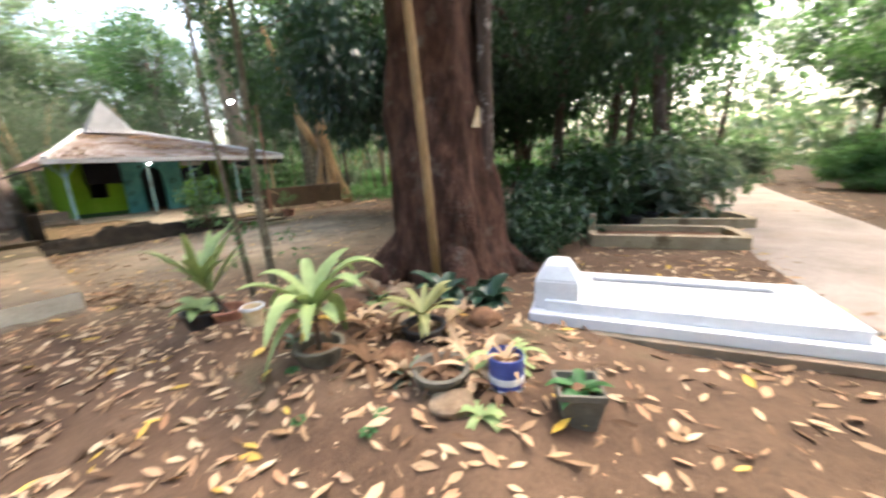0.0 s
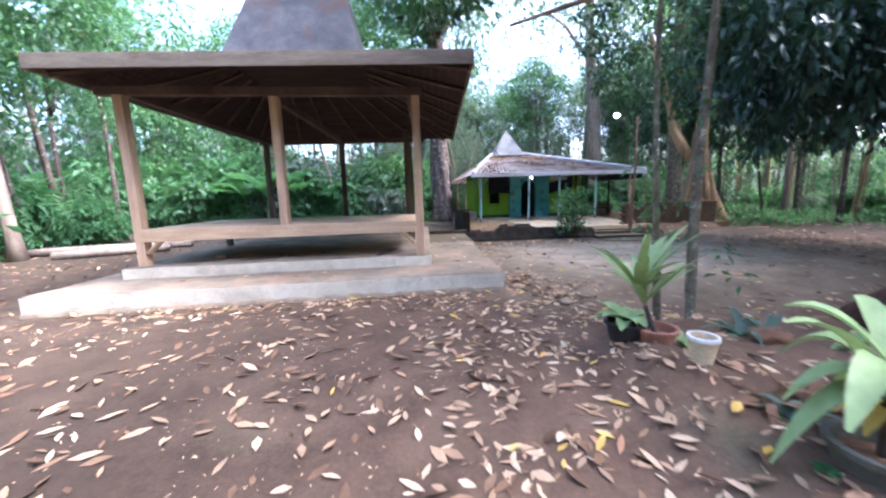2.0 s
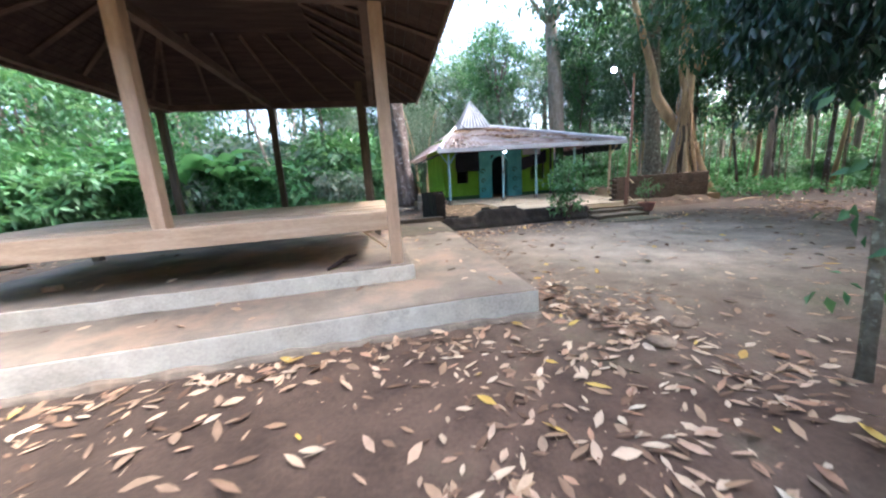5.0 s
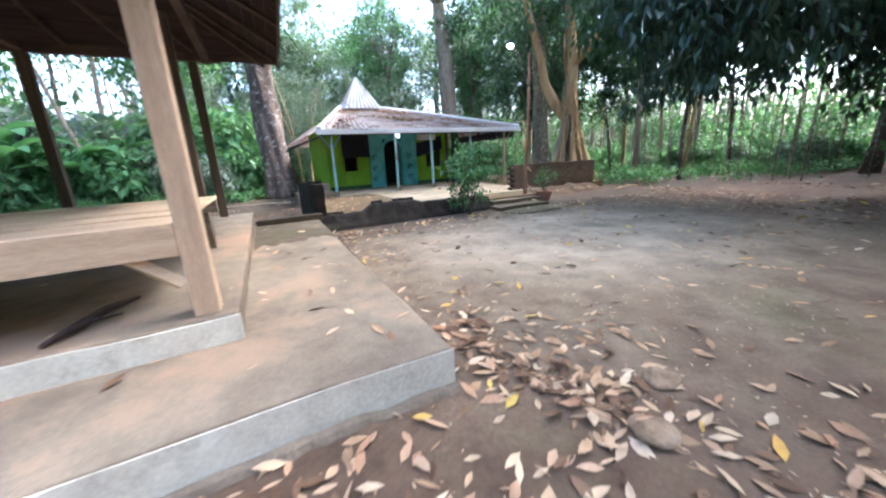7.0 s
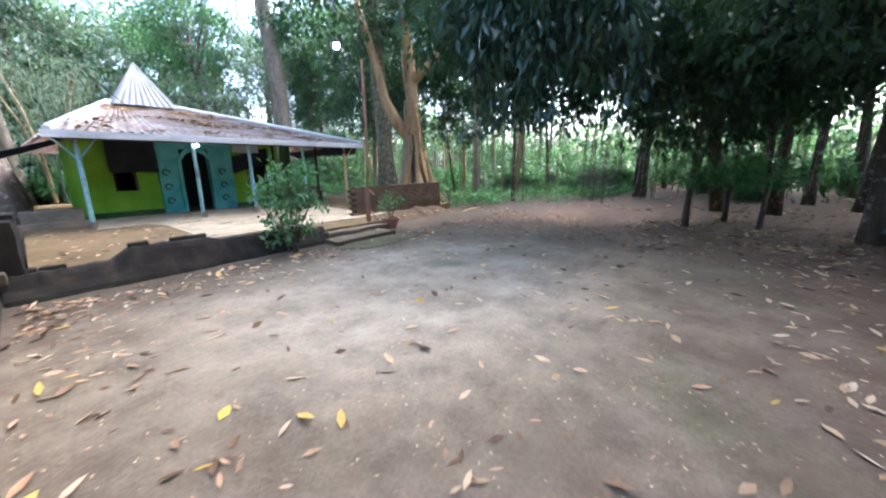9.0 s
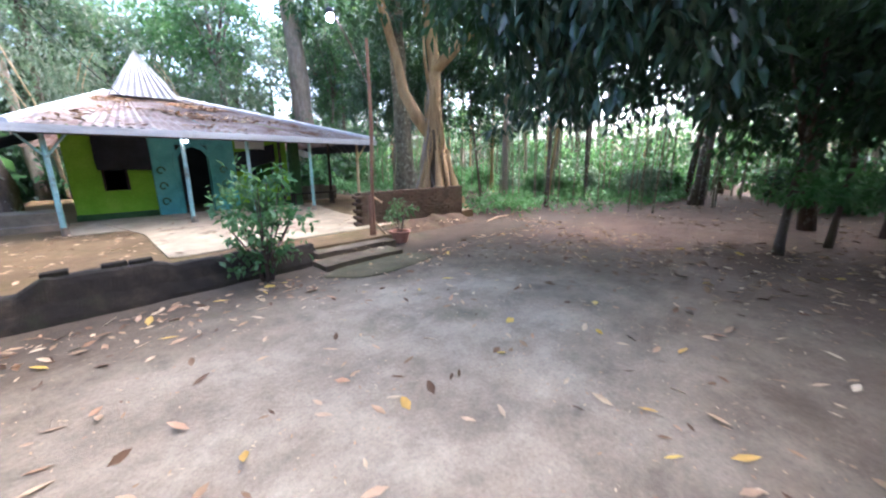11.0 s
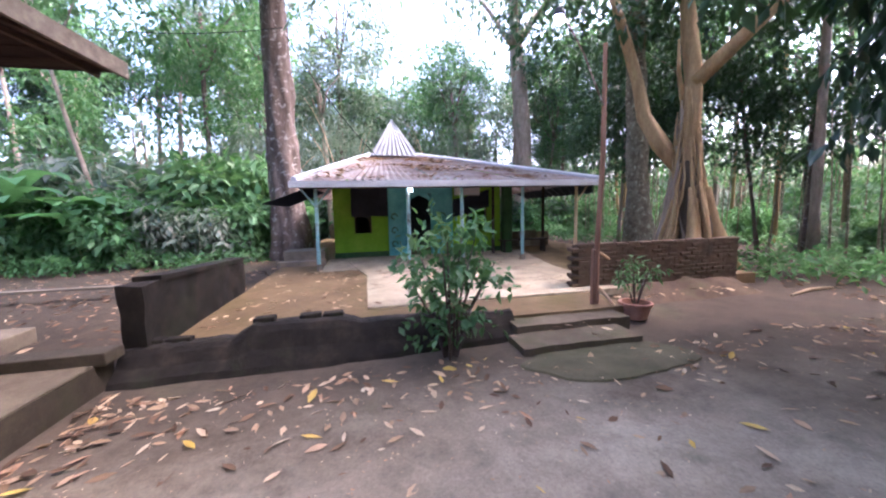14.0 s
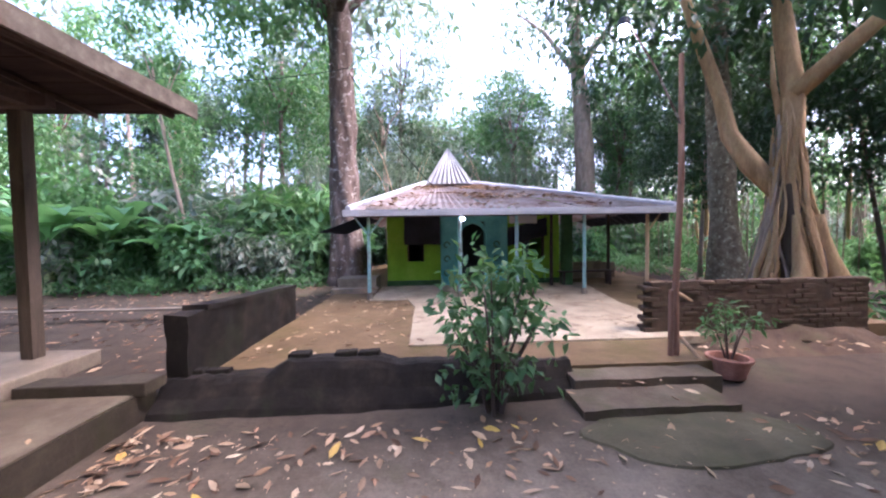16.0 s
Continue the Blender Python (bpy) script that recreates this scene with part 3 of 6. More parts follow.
def build_pavilion_base():
    t = thing("pavilion_platform", 0, 0, 0, "low weathered concrete platform with a raised plinth", "platform", kind="structure")
    bm = boxm(-6.20, 0.0, 0.0, 5.45, -0.15, 0.255, 0.015)
    bmesh.ops.subdivide_edges(bm, edges=[e for e in bm.edges if e.calc_length() > 1], cuts=24, use_grid_fill=True)
    for p in bm.verts:
        p.co.z += 0.008 * noise.noise(p.co * 1.7)
    part("slab", skewed(bm), CONCRETE, t)
    # thin brown sheet standing in for shade on the end next to the terrace
    bm = bmesh.new()
    rows = []
    for q in range(25):
        u = -1.02 + 1.03 * q / 24
        v0 = 3.4 + 1.1 * noise.noise(Vector((u * 1.6, 3, 2))) + 0.35 * noise.noise(Vector((u * 6, 1, 5)))
        rows.append([bm.verts.new((u, v0 + (5.19 - v0) * k / 8, 0.268 + 0.004 * noise.noise(Vector((u * 5, k, 0))) - (0.02 if k == 0 else 0))) for k in range(9)])
    for r0, r1 in zip(rows, rows[1:]):
        for k in range(8):
            bm.faces.new((r0[k], r1[k], r1[k + 1], r0[k + 1]))
    part("shade_film", bm, STEP, t, "thin brown sheet standing in for shade on the platform")
    bm = boxm(-6.21, 0.006, -0.008, 0.0, -0.1, 0.244, 0.002)
    bmesh.ops.subdivide_edges(bm, edges=[e for e in bm.edges if e.calc_length() > 1], cuts=40, use_grid_fill=True)
    for p in bm.verts:
        if p.co.y < -0.004:
            p.co.y += 0.006 * noise.noise(p.co * 3.5)
    part("slab_front", skewed(bm), CONCRETE_FACE, t, "pale patchy concrete render")
    part("slab_end", boxm(0.0, 0.005, 0.0, 1.9, -0.1, 0.236, 0.001), CONCRETE_FACE, t, "pale patchy concrete render")
    # far part of the end face coloured darker for the roof's shade
    part("slab_end", boxm(0.0, 0.010, 1.9, 5.44, -0.1, 0.250, 0.004), SHADE_DAMP, t, "concrete edge with damp and shade in its colour")
    bm = bmesh.new()
    cols = []
    for q in range(181):
        u = -6.2 + 6.22 * q / 180
        o = 0.022 + 0.03 * noise.noise(Vector((u * 3.0, 1, 1))) + 0.025 * noise.noise(Vector((u * 11, 4, 1)))
        h = 0.03 + 0.03 * noise.noise(Vector((u * 4.0, 7, 1)))
        cols.append([bm.verts.new((u, y, z)) for y, z in ((-0.02, h + 0.025), (-0.03 - o * 0.5, h), (-0.03 - o, 0.004), (-0.04 - o, -0.05))])
    for c0, c1 in zip(cols, cols[1:]):
        for k in range(3):
            bm.faces.new((c0[k], c0[k + 1], c1[k + 1], c1[k]))
    part("mortar_lip", skewed(bm), CONCRETE, t, "crumbled mortar squeezed out at the ground")
    bm = boxm(-5.66, -1.04, 0.80, 6.1, 0.25, 0.42, 0.02)
    bmesh.ops.subdivide_edges(bm, edges=[e for e in bm.edges if e.calc_length() > 1], cuts=18, use_grid_fill=True)
    for p in bm.verts:
        p.co += Vector((0.012 * noise.noise(p.co * 3), 0.02 * noise.noise(p.co * 2 + Vector((4, 0, 0))), 0.012 * noise.noise(p.co * 2.5)))
    part("plinth", skewed(bm), CONCRETE, t)
    bm = boxm(-5.67, -1.03, 0.785, 0.80, 0.25, 0.412, 0.003)
    bmesh.ops.subdivide_edges(bm, edges=[e for e in bm.edges if e.calc_length() > 1], cuts=30, use_grid_fill=True)
    for p in bm.verts:
        p.co.y += 0.012 * noise.noise(p.co * 4)
        p.co.z += 0.012 * noise.noise(p.co * 3)
    part("plinth_face", skewed(bm), CONCRETE_FACE, t, "crumbling pale concrete edge")
    # sill colour holds damp and the shade of the far end
    part("sill", boxm(-1.0, 0.10, 5.20, 5.46, 0.25, 0.36, 0.015, 0.01), SHADE_DAMP, t, "concrete sill with damp and shade in its colour")


def build_pavilion():
    t = thing("pavilion", -3.4, 3.1, 0.25, "open timber pavilion with sawn posts and a dark hipped roof", "pavilion")
    ox, oy, oz = -3.4, 3.1, 0.25

    def B(x0, x1, y0, y1, z0, z1, bev=0.006, jit=0.004):
        return skewed(boxm(x0 - ox, x1 - ox, y0 - oy, y1 - oy, z0 - oz, z1 - oz, bev, jit), ox, oy)
    w = 0.062
    posts = [(-1.20, 0.95, 0.42), (-5.45, 0.95, 0.42), (-3.34, 1.0, 0.97), (-5.6, 5.75, 0.40), (-3.45, 5.75, 0.40), (-1.5, 5.85, 0.40), (-1.5, 3.7, 0.41)]
    # back posts use darker wood: the shade under the roof is in the colour
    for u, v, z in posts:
        part("post", B(u - w, u + w, v - w, v + w, z, 2.93), NEW_WOOD if v < 2 else SHADE_WOOD, t, "pale sawn timber post" if v < 2 else "")
    # ring beam
    for y in (0.95, 5.75):
        part("beam", B(-5.75, -1.1, y - 0.05, y + 0.05, 2.93, 3.05), RAFTER, t)
    for x in (-5.45, -3.45, -1.3):
        part("cross_beam", B(x - 0.05, x + 0.05, 1.0, 5.7, 2.94, 3.06), RAFTER, t)
    # hipped lower roof: eaves and the steep upper tier
    e = [(-5.97, -0.05), (-0.44, -0.05), (-0.21, 6.50), (-5.97, 6.50)]
    i = [(-4.7, 2.05), (-2.22, 2.05), (-2.22, 4.4), (-4.7, 4.4)]
    k = [(-4.30, 2.95), (-2.62, 2.95), (-2.62, 3.5), (-4.30, 3.5)]
    ze, zi, zk = 3.12, 3.95, 5.75
    for s in range(4):
        a, b2, c, d = e[s], e[(s + 1) % 4], i[(s + 1) % 4], i[s]
        def slab(f0, f1, z_lift, th, side=0.0):
            bm = bmesh.new()
            pa, pb = Vector(a).lerp(Vector(d), f0), Vector(b2).lerp(Vector(c), f0)
            pc, pd = Vector(b2).lerp(Vector(c), f1), Vector(a).lerp(Vector(d), f1)
            z0, z1 = ze + (zi - ze) * f0 + z_lift, ze + (zi - ze) * f1 + z_lift
            lo = [Vector((p.x - ox, p.y - oy, z - oz)) for p, z in ((pa, z0), (pb, z0), (pc, z1), (pd, z1))]
            L, H = [bm.verts.new(p) for p in lo], [bm.verts.new(p + Vector((0, 0, th))) for p in lo]
            bm.faces.new(L[::-1]), bm.faces.new(H)
            for r in range(4):
                bm.faces.new((L[r], L[(r + 1) % 4], H[(r + 1) % 4], H[r]))
            return bm
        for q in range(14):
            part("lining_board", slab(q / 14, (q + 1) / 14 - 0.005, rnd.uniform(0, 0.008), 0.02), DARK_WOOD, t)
        part("roof_slope", slab(0, 1, 0.06, 0.03), GREY_ROOF, t, "grey weathered roof sheets")
        bm = bmesh.new()
        p0, p1, p2, p3 = i[s], i[(s + 1) % 4], k[(s + 1) % 4], k[s]
        lo = [Vector((p[0] - ox, p[1] - oy, z - oz)) for p, z in ((p0, zi + 0.03), (p1, zi + 0.03), (p2, zk), (p3, zk))]
        fs = [bm.verts.new(p) for p in lo]
        bm.faces.new(fs)
        bmesh.ops.solidify(bm, geom=bm.faces[:], thickness=0.03)
        part("upper_roof", bm, GREY_ROOF, t, "steep upper tier of grey sheets")
        # fascia
        bm = bmesh.new()
        A, Bv = Vector((a[0] - ox, a[1] - oy, 0)), Vector((b2[0] - ox, b2[1] - oy, 0))
        d2 = (Bv - A).normalized()
        m = Matrix.Translation(A) @ Vector((1, 0, 0)).rotation_difference(d2).to_matrix().to_4x4()
        box(bm, -0.02, (Bv - A).length + 0.02, -0.035, 0.0, ze - oz - 0.06, ze - oz + 0.12, 0.005, 0.003, m)
        part("fascia", bm, FASCIA, t, "weathered eaves board")
        # rafters under the lining
        n = 6
        for q in range(n + 1):
            f = q / n
            pa, pb = Vector(a).lerp(Vector(b2), 0.04 + 0.92 * f), Vector(d).lerp(Vector(c), f)
            bm = tubem([(pa.x - ox, pa.y - oy, ze - oz - 0.03), (pb.x - ox, pb.y - oy, zi - oz - 0.035)], [0.035, 0.035], 4)
            part("rafter", bm, RAFTER, t)
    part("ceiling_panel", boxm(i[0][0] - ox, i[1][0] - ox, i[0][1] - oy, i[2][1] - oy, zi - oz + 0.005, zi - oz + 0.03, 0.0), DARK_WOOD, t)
    # bench deck
    part("front_rail", B(-5.41, -1.27, 0.87, 0.93, 0.80, 0.99), RAIL_WOOD, t, "pale sawn bench rail")
    part("back_rail", B(-5.41, -1.27, 3.0, 3.06, 0.80, 0.96), FASCIA, t)
    y = 0.94
    while y < 2.95:
        wd = rnd.uniform(0.17, 0.24)
        part("deck_board", B(-5.45, -1.25, y, y + wd - 0.012, 0.955, 0.985 + rnd.uniform(-0.004, 0.004), 0.004, 0.003), RAIL_WOOD, t)
        y += wd
    for x, s in ((-1.27, -1), (-5.39, 1)):
        bm = bmesh.new()
        tube(bm, [(x + s * 0.02 - ox, 0.93 - oy, 0.62 - oz), (x + s * 0.26 - ox, 0.93 - oy, 0.83 - oz)], [0.04, 0.04], 4)
        part("brace", skewed(bm, ox, oy), RAIL_WOOD, t)
    for x in (-5.35, -1.4):
        part("deck_leg", B(x - 0.05, x + 0.05, 2.95, 3.05, 0.42, 0.82), FASCIA, t)


build_pavilion_base()
build_pavilion()


# ---- house and terrace ----
def grid_box(x0, x1, y0, y1, z0, z1, cuts, amp, sc=2.0):
    bm = boxm(x0, x1, y0, y1, z0, z1, 0.0)
    bmesh.ops.subdivide_edges(bm, edges=[e for e in bm.edges if e.calc_length() > 0.5], cuts=cuts, use_grid_fill=True)
    for p in bm.verts:
        p.co += amp * Vector((noise.noise(p.co * sc), noise.noise(p.co * sc + Vector((9, 0, 0))), noise.noise(p.co * sc + Vector((0, 9, 0)))))
    return bm


BRICK_MESHES = {"dark": [], "red": []}
for _i in range(12):
    _bm = boxm(-0.108, 0.108, -0.055, 0.055, -0.031, 0.031, 0.0, 0.006)
    bmesh.ops.bevel(_bm, geom=_bm.edges[:], offset=0.009, segments=1, affect="EDGES")
    _me = bpy.data.meshes.new("brick")
    _bm.to_mesh(_me)
    _bm.free()
    _me.materials.append(DARK_BRICK if _i % 2 else RED_BRICK)
    BRICK_MESHES["dark" if _i % 2 else "red"].append(_me)


def brick_face(parent, u0, u1, v, z0, z1, turn=0.0, cull=None, sort="dark"):
    """Courses of bricks, in the parent's axes, along u at v (turn 90: along v at u)."""
    row, z = 0, z0 + 0.033
    while z < z1:
        x = u0 + (0.11 if row % 2 == 0 else 0.0)
        while x < u1 - 0.05:
            if cull is None or not cull(x, z):
                a = (x, v + rnd.uniform(-0.012, 0.008), z + rnd.uniform(-0.004, 0.004)) if not turn else (v + rnd.uniform(-0.012, 0.008), x, z + rnd.uniform(-0.004, 0.004))
                share("brick", rnd.choice(BRICK_MESHES[sort]), parent, *a, rnd.uniform(-2, 2), rnd.uniform(-1.5, 1.5), turn + rnd.uniform(-2, 2))
            x += 0.232
        z += 0.072
        row += 1


def build_terrace():
    t = thing("terrace", 0, 0, 0, "mossy raised earth and concrete terrace before the house", "terrace", kind="structure")
    part("terrace_floor", grid_box(0.25, 5.78, 5.72, 20.5, -0.2, 0.20, 30, 0.014, 1.6), MOSSY, t)
    part("terrace_floor", grid_box(5.78, 9.6, 6.98, 20.5, -0.2, 0.20, 24, 0.014, 1.6), MOSSY, t)
    bm = grid_box(2.32, 6.45, 6.55, 12.1, 0.12, 0.222, 24, 0.008, 2.2)
    for p in bm.verts:
        if p.co.y > 9.0:
            p.co.x += 0.3 * (p.co.x - 4.4) * (p.co.y - 9) / 3
    part("screed", bm, SCREED, t, "pale broken concrete screed")
    bm = grid_box(1.3, 2.4, 9.9, 12.1, 0.12, 0.215, 10, 0.008, 2.2)
    part("screed", bm, SCREED, t, "pale broken concrete screed")
    bm = bmesh.new()
    rim = []
    for q in range(48):
        a = 2 * math.pi * q / 48
        k = 1 + 0.22 * noise.noise(Vector((math.cos(a) * 1.3, math.sin(a) * 1.3, 6))) + 0.08 * noise.noise(Vector((math.cos(a) * 5, math.sin(a) * 5, 2)))
        rim.append((4.75 + 1.0 * k * math.cos(a), 4.72 + 0.42 * k * math.sin(a)))
    mid = bm.verts.new((4.75, 4.72, 0.03))
    R = [[bm.verts.new((4.75 + (x - 4.75) * s, 4.72 + (y - 4.72) * s, hill(x, y) + z)) for x, y in rim] for s, z in ((0.75, 0.024), (0.95, 0.016), (1.0, -0.03))]
    for q in range(48):
        bm.faces.new((mid, R[0][q], R[0][(q + 1) % 48]))
        for r0, r1 in zip(R, R[1:]):
            bm.faces.new((r0[q], r1[q], r1[(q + 1) % 48], r0[(q + 1) % 48]))
    part("apron", bm, OLIVE, t, "damp mossy apron at the foot of the steps")
    # steps down to the yard
    part("step", grid_box(4.0, 5.5, 5.40, 5.75, -0.1, 0.165, 30, 0.018, 4.5), STEP, t, "worn mossy concrete step")
    part("step", grid_box(3.9, 5.3, 4.98, 5.42, -0.1, 0.085, 30, 0.018, 4.5), STEP, t, "worn mossy concrete step")


def build_front_wall():
    t = thing("retaining_wall", 0, 0, 0, "dark mossy brick retaining wall with an uneven top", "wall", kind="structure")
    bm = bmesh.new()
    cols = []
    for q in range(161):
        u = 0.02 + 4.05 * q / 160
        top = 0.27 + 0.14 * min(1, max(0, (u - 0.95) / 0.22)) - 0.07 * min(1, max(0, (u - 2.05) / 0.2)) - 0.06 * min(1, max(0, (u - 3.0) / 0.8))
        top += 0.022 * noise.noise(Vector((u * 4.2, 1, 1))) + 0.012 * noise.noise(Vector((u * 13, 5, 1)))
        foot = 5.24 + 0.05 * noise.noise(Vector((u * 1.9, 6, 1))) + 0.10 * max(0, u - 2.4)
        sec = ((foot, -0.06), (foot + 0.06, 0.05), (foot + 0.17, top * 0.45), (foot + 0.25, top * 0.82), (foot + 0.30, top * 0.97), (foot + 0.36, top), (5.80, top - 0.02), (5.86, top - 0.07), (5.88, 0.0))
        cols.append([bm.verts.new((u + 0.01 * noise.noise(Vector((u * 9, k, 3))), y + 0.022 * noise.noise(Vector((u * 6, k * 1.7, 8))), z + (0.015 * noise.noise(Vector((u * 7, k * 2.1, 4))) if k < 5 else 0))) for k, (y, z) in enumerate(sec)])
    for c0, c1 in zip(cols, cols[1:]):
        for k in range(len(c0) - 1):
            bm.faces.new((c0[k], c0[k + 1], c1[k + 1], c1[k]))
    bm.faces.new(cols[0]), bm.faces.new(cols[-1][::-1])
    part("wall_core", bm, DARK_BRICK, t, "dark damp battered wall face")
    part("wall_core", grid_box(5.4, 5.75, 5.8, 6.5, -0.1, 0.19, 8, 0.01, 3), DARK_BRICK, t)
    brick_face(t, 0.10, 0.95, 5.70, 0.24, 0.29, cull=lambda x, z: noise.noise(Vector((x * 2.0, 3, 1))) < -0.1)
    brick_face(t, 1.15, 2.1, 5.68, 0.385, 0.42, cull=lambda x, z: noise.noise(Vector((x * 3.0, 8, 1))) < -0.1)


def build_side_wall():
    t = thing("garden_wall", 0.11, 5.58, 0, "low dark mossy brick wall with a stepped top", "wall", kind="structure")
    core, cap = grid_box(-0.11, 0.11, 0.0, 2.86, -0.1, 0.87, 40, 0.022, 4), grid_box(-0.12, 0.13, 0.3, 2.88, 0.87, 0.93, 16, 0.012, 4)
    for bm in (core, cap):
        for p in bm.verts:
            p.co.z -= 0.05 * p.co.y if p.co.z > 0.3 else 0
    part("wall_core", core, DARK_BRICK, t)
    part("wall_cap", cap, DARK_BRICK, t)



def build_right_wall():
    t = thing("brick_wall", 5.68, 6.82, 0, "low weathered brown brick wall with open courses", "wall", kind="structure")
    part("wall_core", grid_box(0.02, 3.22, -0.021, 0.2, -0.1, 0.90, 40, 0.007, 6), RED_BRICK, t)
    brick_face(t, 0.0, 3.25, 0.03, 0.0, 0.92, sort="red")
    brick_face(t, 0.14, 0.30, 0.02, 0.0, 0.9, 90.0, sort="red")
    bm = bmesh.new()
    cols = []
    for q in range(61):
        x = 0.25 + 3.2 * q / 60
        w, h = 0.62 + 0.2 * noise.noise(Vector((x * 1.4, 2, 2))), 0.24 + 0.10 * noise.noise(Vector((x * 2.1, 5, 2)))
        k = min(1, q / 6) * min(1, (60 - q) / 6)
        cols.append([bm.verts.new((x, -w * (1 - f) + 0.02, -0.05 + (h * k + 0.05) * f ** 0.8 + 0.03 * noise.noise(Vector((x * 5, f * 4, 1))))) for f in (0, 0.15, 0.3, 0.5, 0.7, 0.85, 1.0)])
    for c0, c1 in zip(cols, cols[1:]):
        for k in range(6):
            bm.faces.new((c0[k], c1[k], c1[k + 1], c0[k + 1]))
    part("earth_bank", bm, BANK, t, "brown earth heaped at the wall's foot", smooth=True)


def corrugated(bm, P, n_wave, rows, amp, thick=0.012):
    """A corrugated sheet between four corners (eave a, b; top c, d), waves running up the slope."""
    a, b, c, d = [Vector(p) for p in P]
    nor = (b - a).cross(d - a).normalized()
    cols = n_wave * 4
    grid = []
    for j in range(rows + 1):
        f = j / rows
        l, r = a.lerp(d, f), b.lerp(c, f)
        wid = (r - l).length / max((b - a).length, 1e-3)
        grid.append([bm.verts.new(l.lerp(r, i / cols) + nor * (amp * math.sin(i / cols * n_wave * 2 * math.pi) * min(1, wid + 0.3) + 0.01 * noise.noise(Vector((i * 0.13, j * 0.9, 2))))) for i in range(cols + 1)])
    for j in range(rows):
        for i in range(cols):
            bm.faces.new((grid[j][i], grid[j][i + 1], grid[j + 1][i + 1], grid[j + 1][i]))
    return bm


def build_house():
    t = thing("house", 3.6, 12.2, 0.2, "small green and teal house with a rusty low hipped roof", "house")
    ox, oy, oz = 3.6, 12.2, 0.2

    def B(x0, x1, y0, y1, z0, z1, bev=0.004, jit=0.0):
        return boxm(x0 - ox, x1 - ox, y0 - oy, y1 - oy, z0 - oz, z1 - oz, bev, jit)
    ztop = 2.75
    # front wall with openings; lime left bay, teal middle bay, lime right bay
    part("wall", B(1.45, 2.02, 12.2, 12.35, 0.2, ztop), LIME, t, "lime green painted wall")
    part("wall", B(2.02, 2.50, 12.2, 12.35, 0.2, 0.90), LIME, t, "lime green painted wall")
    part("wall", B(2.50, 2.98, 12.2, 12.35, 0.2, ztop), LIME, t, "lime green painted wall")
    part("wall", B(2.02, 2.50, 12.2, 12.35, 1.75, ztop), LIME, t, "lime green painted wall")
    part("wall", B(2.98, 3.52, 12.1, 12.35, 0.2, ztop), TEAL, t, "teal painted wall")
    part("wall", B(4.26, 4.90, 12.1, 12.35, 0.2, ztop), TEAL, t, "teal painted wall")
    part("wall", B(3.52, 4.26, 12.1, 12.35, 2.02, ztop), TEAL, t, "teal painted wall")
    part("wall", B(4.90, 5.35, 12.2, 12.35, 0.2, ztop), LIME, t, "lime green painted wall")
    part("wall", B(5.35, 6.00, 12.2, 12.35, 0.2, 0.90), LIME, t, "lime green painted wall")
    part("wall", B(6.00, 6.45, 12.2, 12.35, 0.2, ztop), LIME, t, "lime green painted wall")
    part("wall", B(5.35, 6.00, 12.2, 12.35, 1.75, ztop), LIME, t, "lime green painted wall")
    part("side_wall", B(1.45, 1.60, 12.35, 17.0, 0.2, ztop), LIME, t)
    part("side_wall", B(6.30, 6.45, 12.35, 17.0, 0.2, ztop), LIME, t)
    # inner surfaces coloured near-black for the darkness of the unlit room
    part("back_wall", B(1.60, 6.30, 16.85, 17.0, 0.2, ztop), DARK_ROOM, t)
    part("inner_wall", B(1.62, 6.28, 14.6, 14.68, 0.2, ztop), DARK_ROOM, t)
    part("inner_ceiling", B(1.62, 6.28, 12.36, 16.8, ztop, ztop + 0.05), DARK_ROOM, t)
    part("skirting", B(1.43, 2.97, 12.17, 12.2, 0.2, 0.36), DARK_GREEN, t, "dark painted wall foot")
    part("skirting", B(4.91, 6.46, 12.17, 12.2, 0.2, 0.36), DARK_GREEN, t, "dark painted wall foot")
    # black tarpaulin hung above the window, and one by the right window
    bm = grid_box(1.95 - ox, 2.98 - ox, 12.03 - oy, 12.05 - oy, 1.38 - oz, 2.45 - oz, 12, 0.03, 2.5)
    part("tarpaulin", bm, BLACK, t, "black tarpaulin hung over the window")
    bm = grid_box(4.92 - ox, 6.05 - ox, 12.12 - oy, 12.14 - oy, 1.45 - oz, 1.98 - oz, 12, 0.03, 2.5)
    for p in bm.verts:
        p.co.z += 0.25 * (p.co.x - 1.9)
    part("tarpaulin", bm, BLACK, t, "black tarpaulin hung over the window")
    part("banner", B(4.95, 5.75, 12.05, 12.07, 1.95, 2.40, 0.003, 0.01), PALE_FASCIA, t, "pale hanging banner")
    for x0, x1 in ((2.02, 2.50), (5.35, 6.00)):
        w = new("window")
        w.parent = t
        w["label"] = "dark unglazed window"
        part("frame", B(x0, x0 + 0.05, 12.18, 12.30, 0.90, 1.75), DARK_WOOD, w)
        part("frame", B(x1 - 0.05, x1, 12.18, 12.30, 0.90, 1.75), DARK_WOOD, w)
        part("sill", B(x0 - 0.03, x1 + 0.03, 12.15, 12.32, 0.86, 0.90), LIME, w)
    # arched door surround
    d = new("door")
    d.parent = t
    d["label"] = "dark open doorway with a painted pointed surround"
    bm = bmesh.new()
    outer = [(3.44, 0.2), (3.44, 1.72), (3.62, 1.98), (3.89, 2.10), (4.16, 1.98), (4.34, 1.72), (4.34, 0.2)]
    inner = [(3.53, 0.2), (3.53, 1.68), (3.67, 1.88), (3.89, 1.97), (4.11, 1.88), (4.25, 1.68), (4.25, 0.2)]
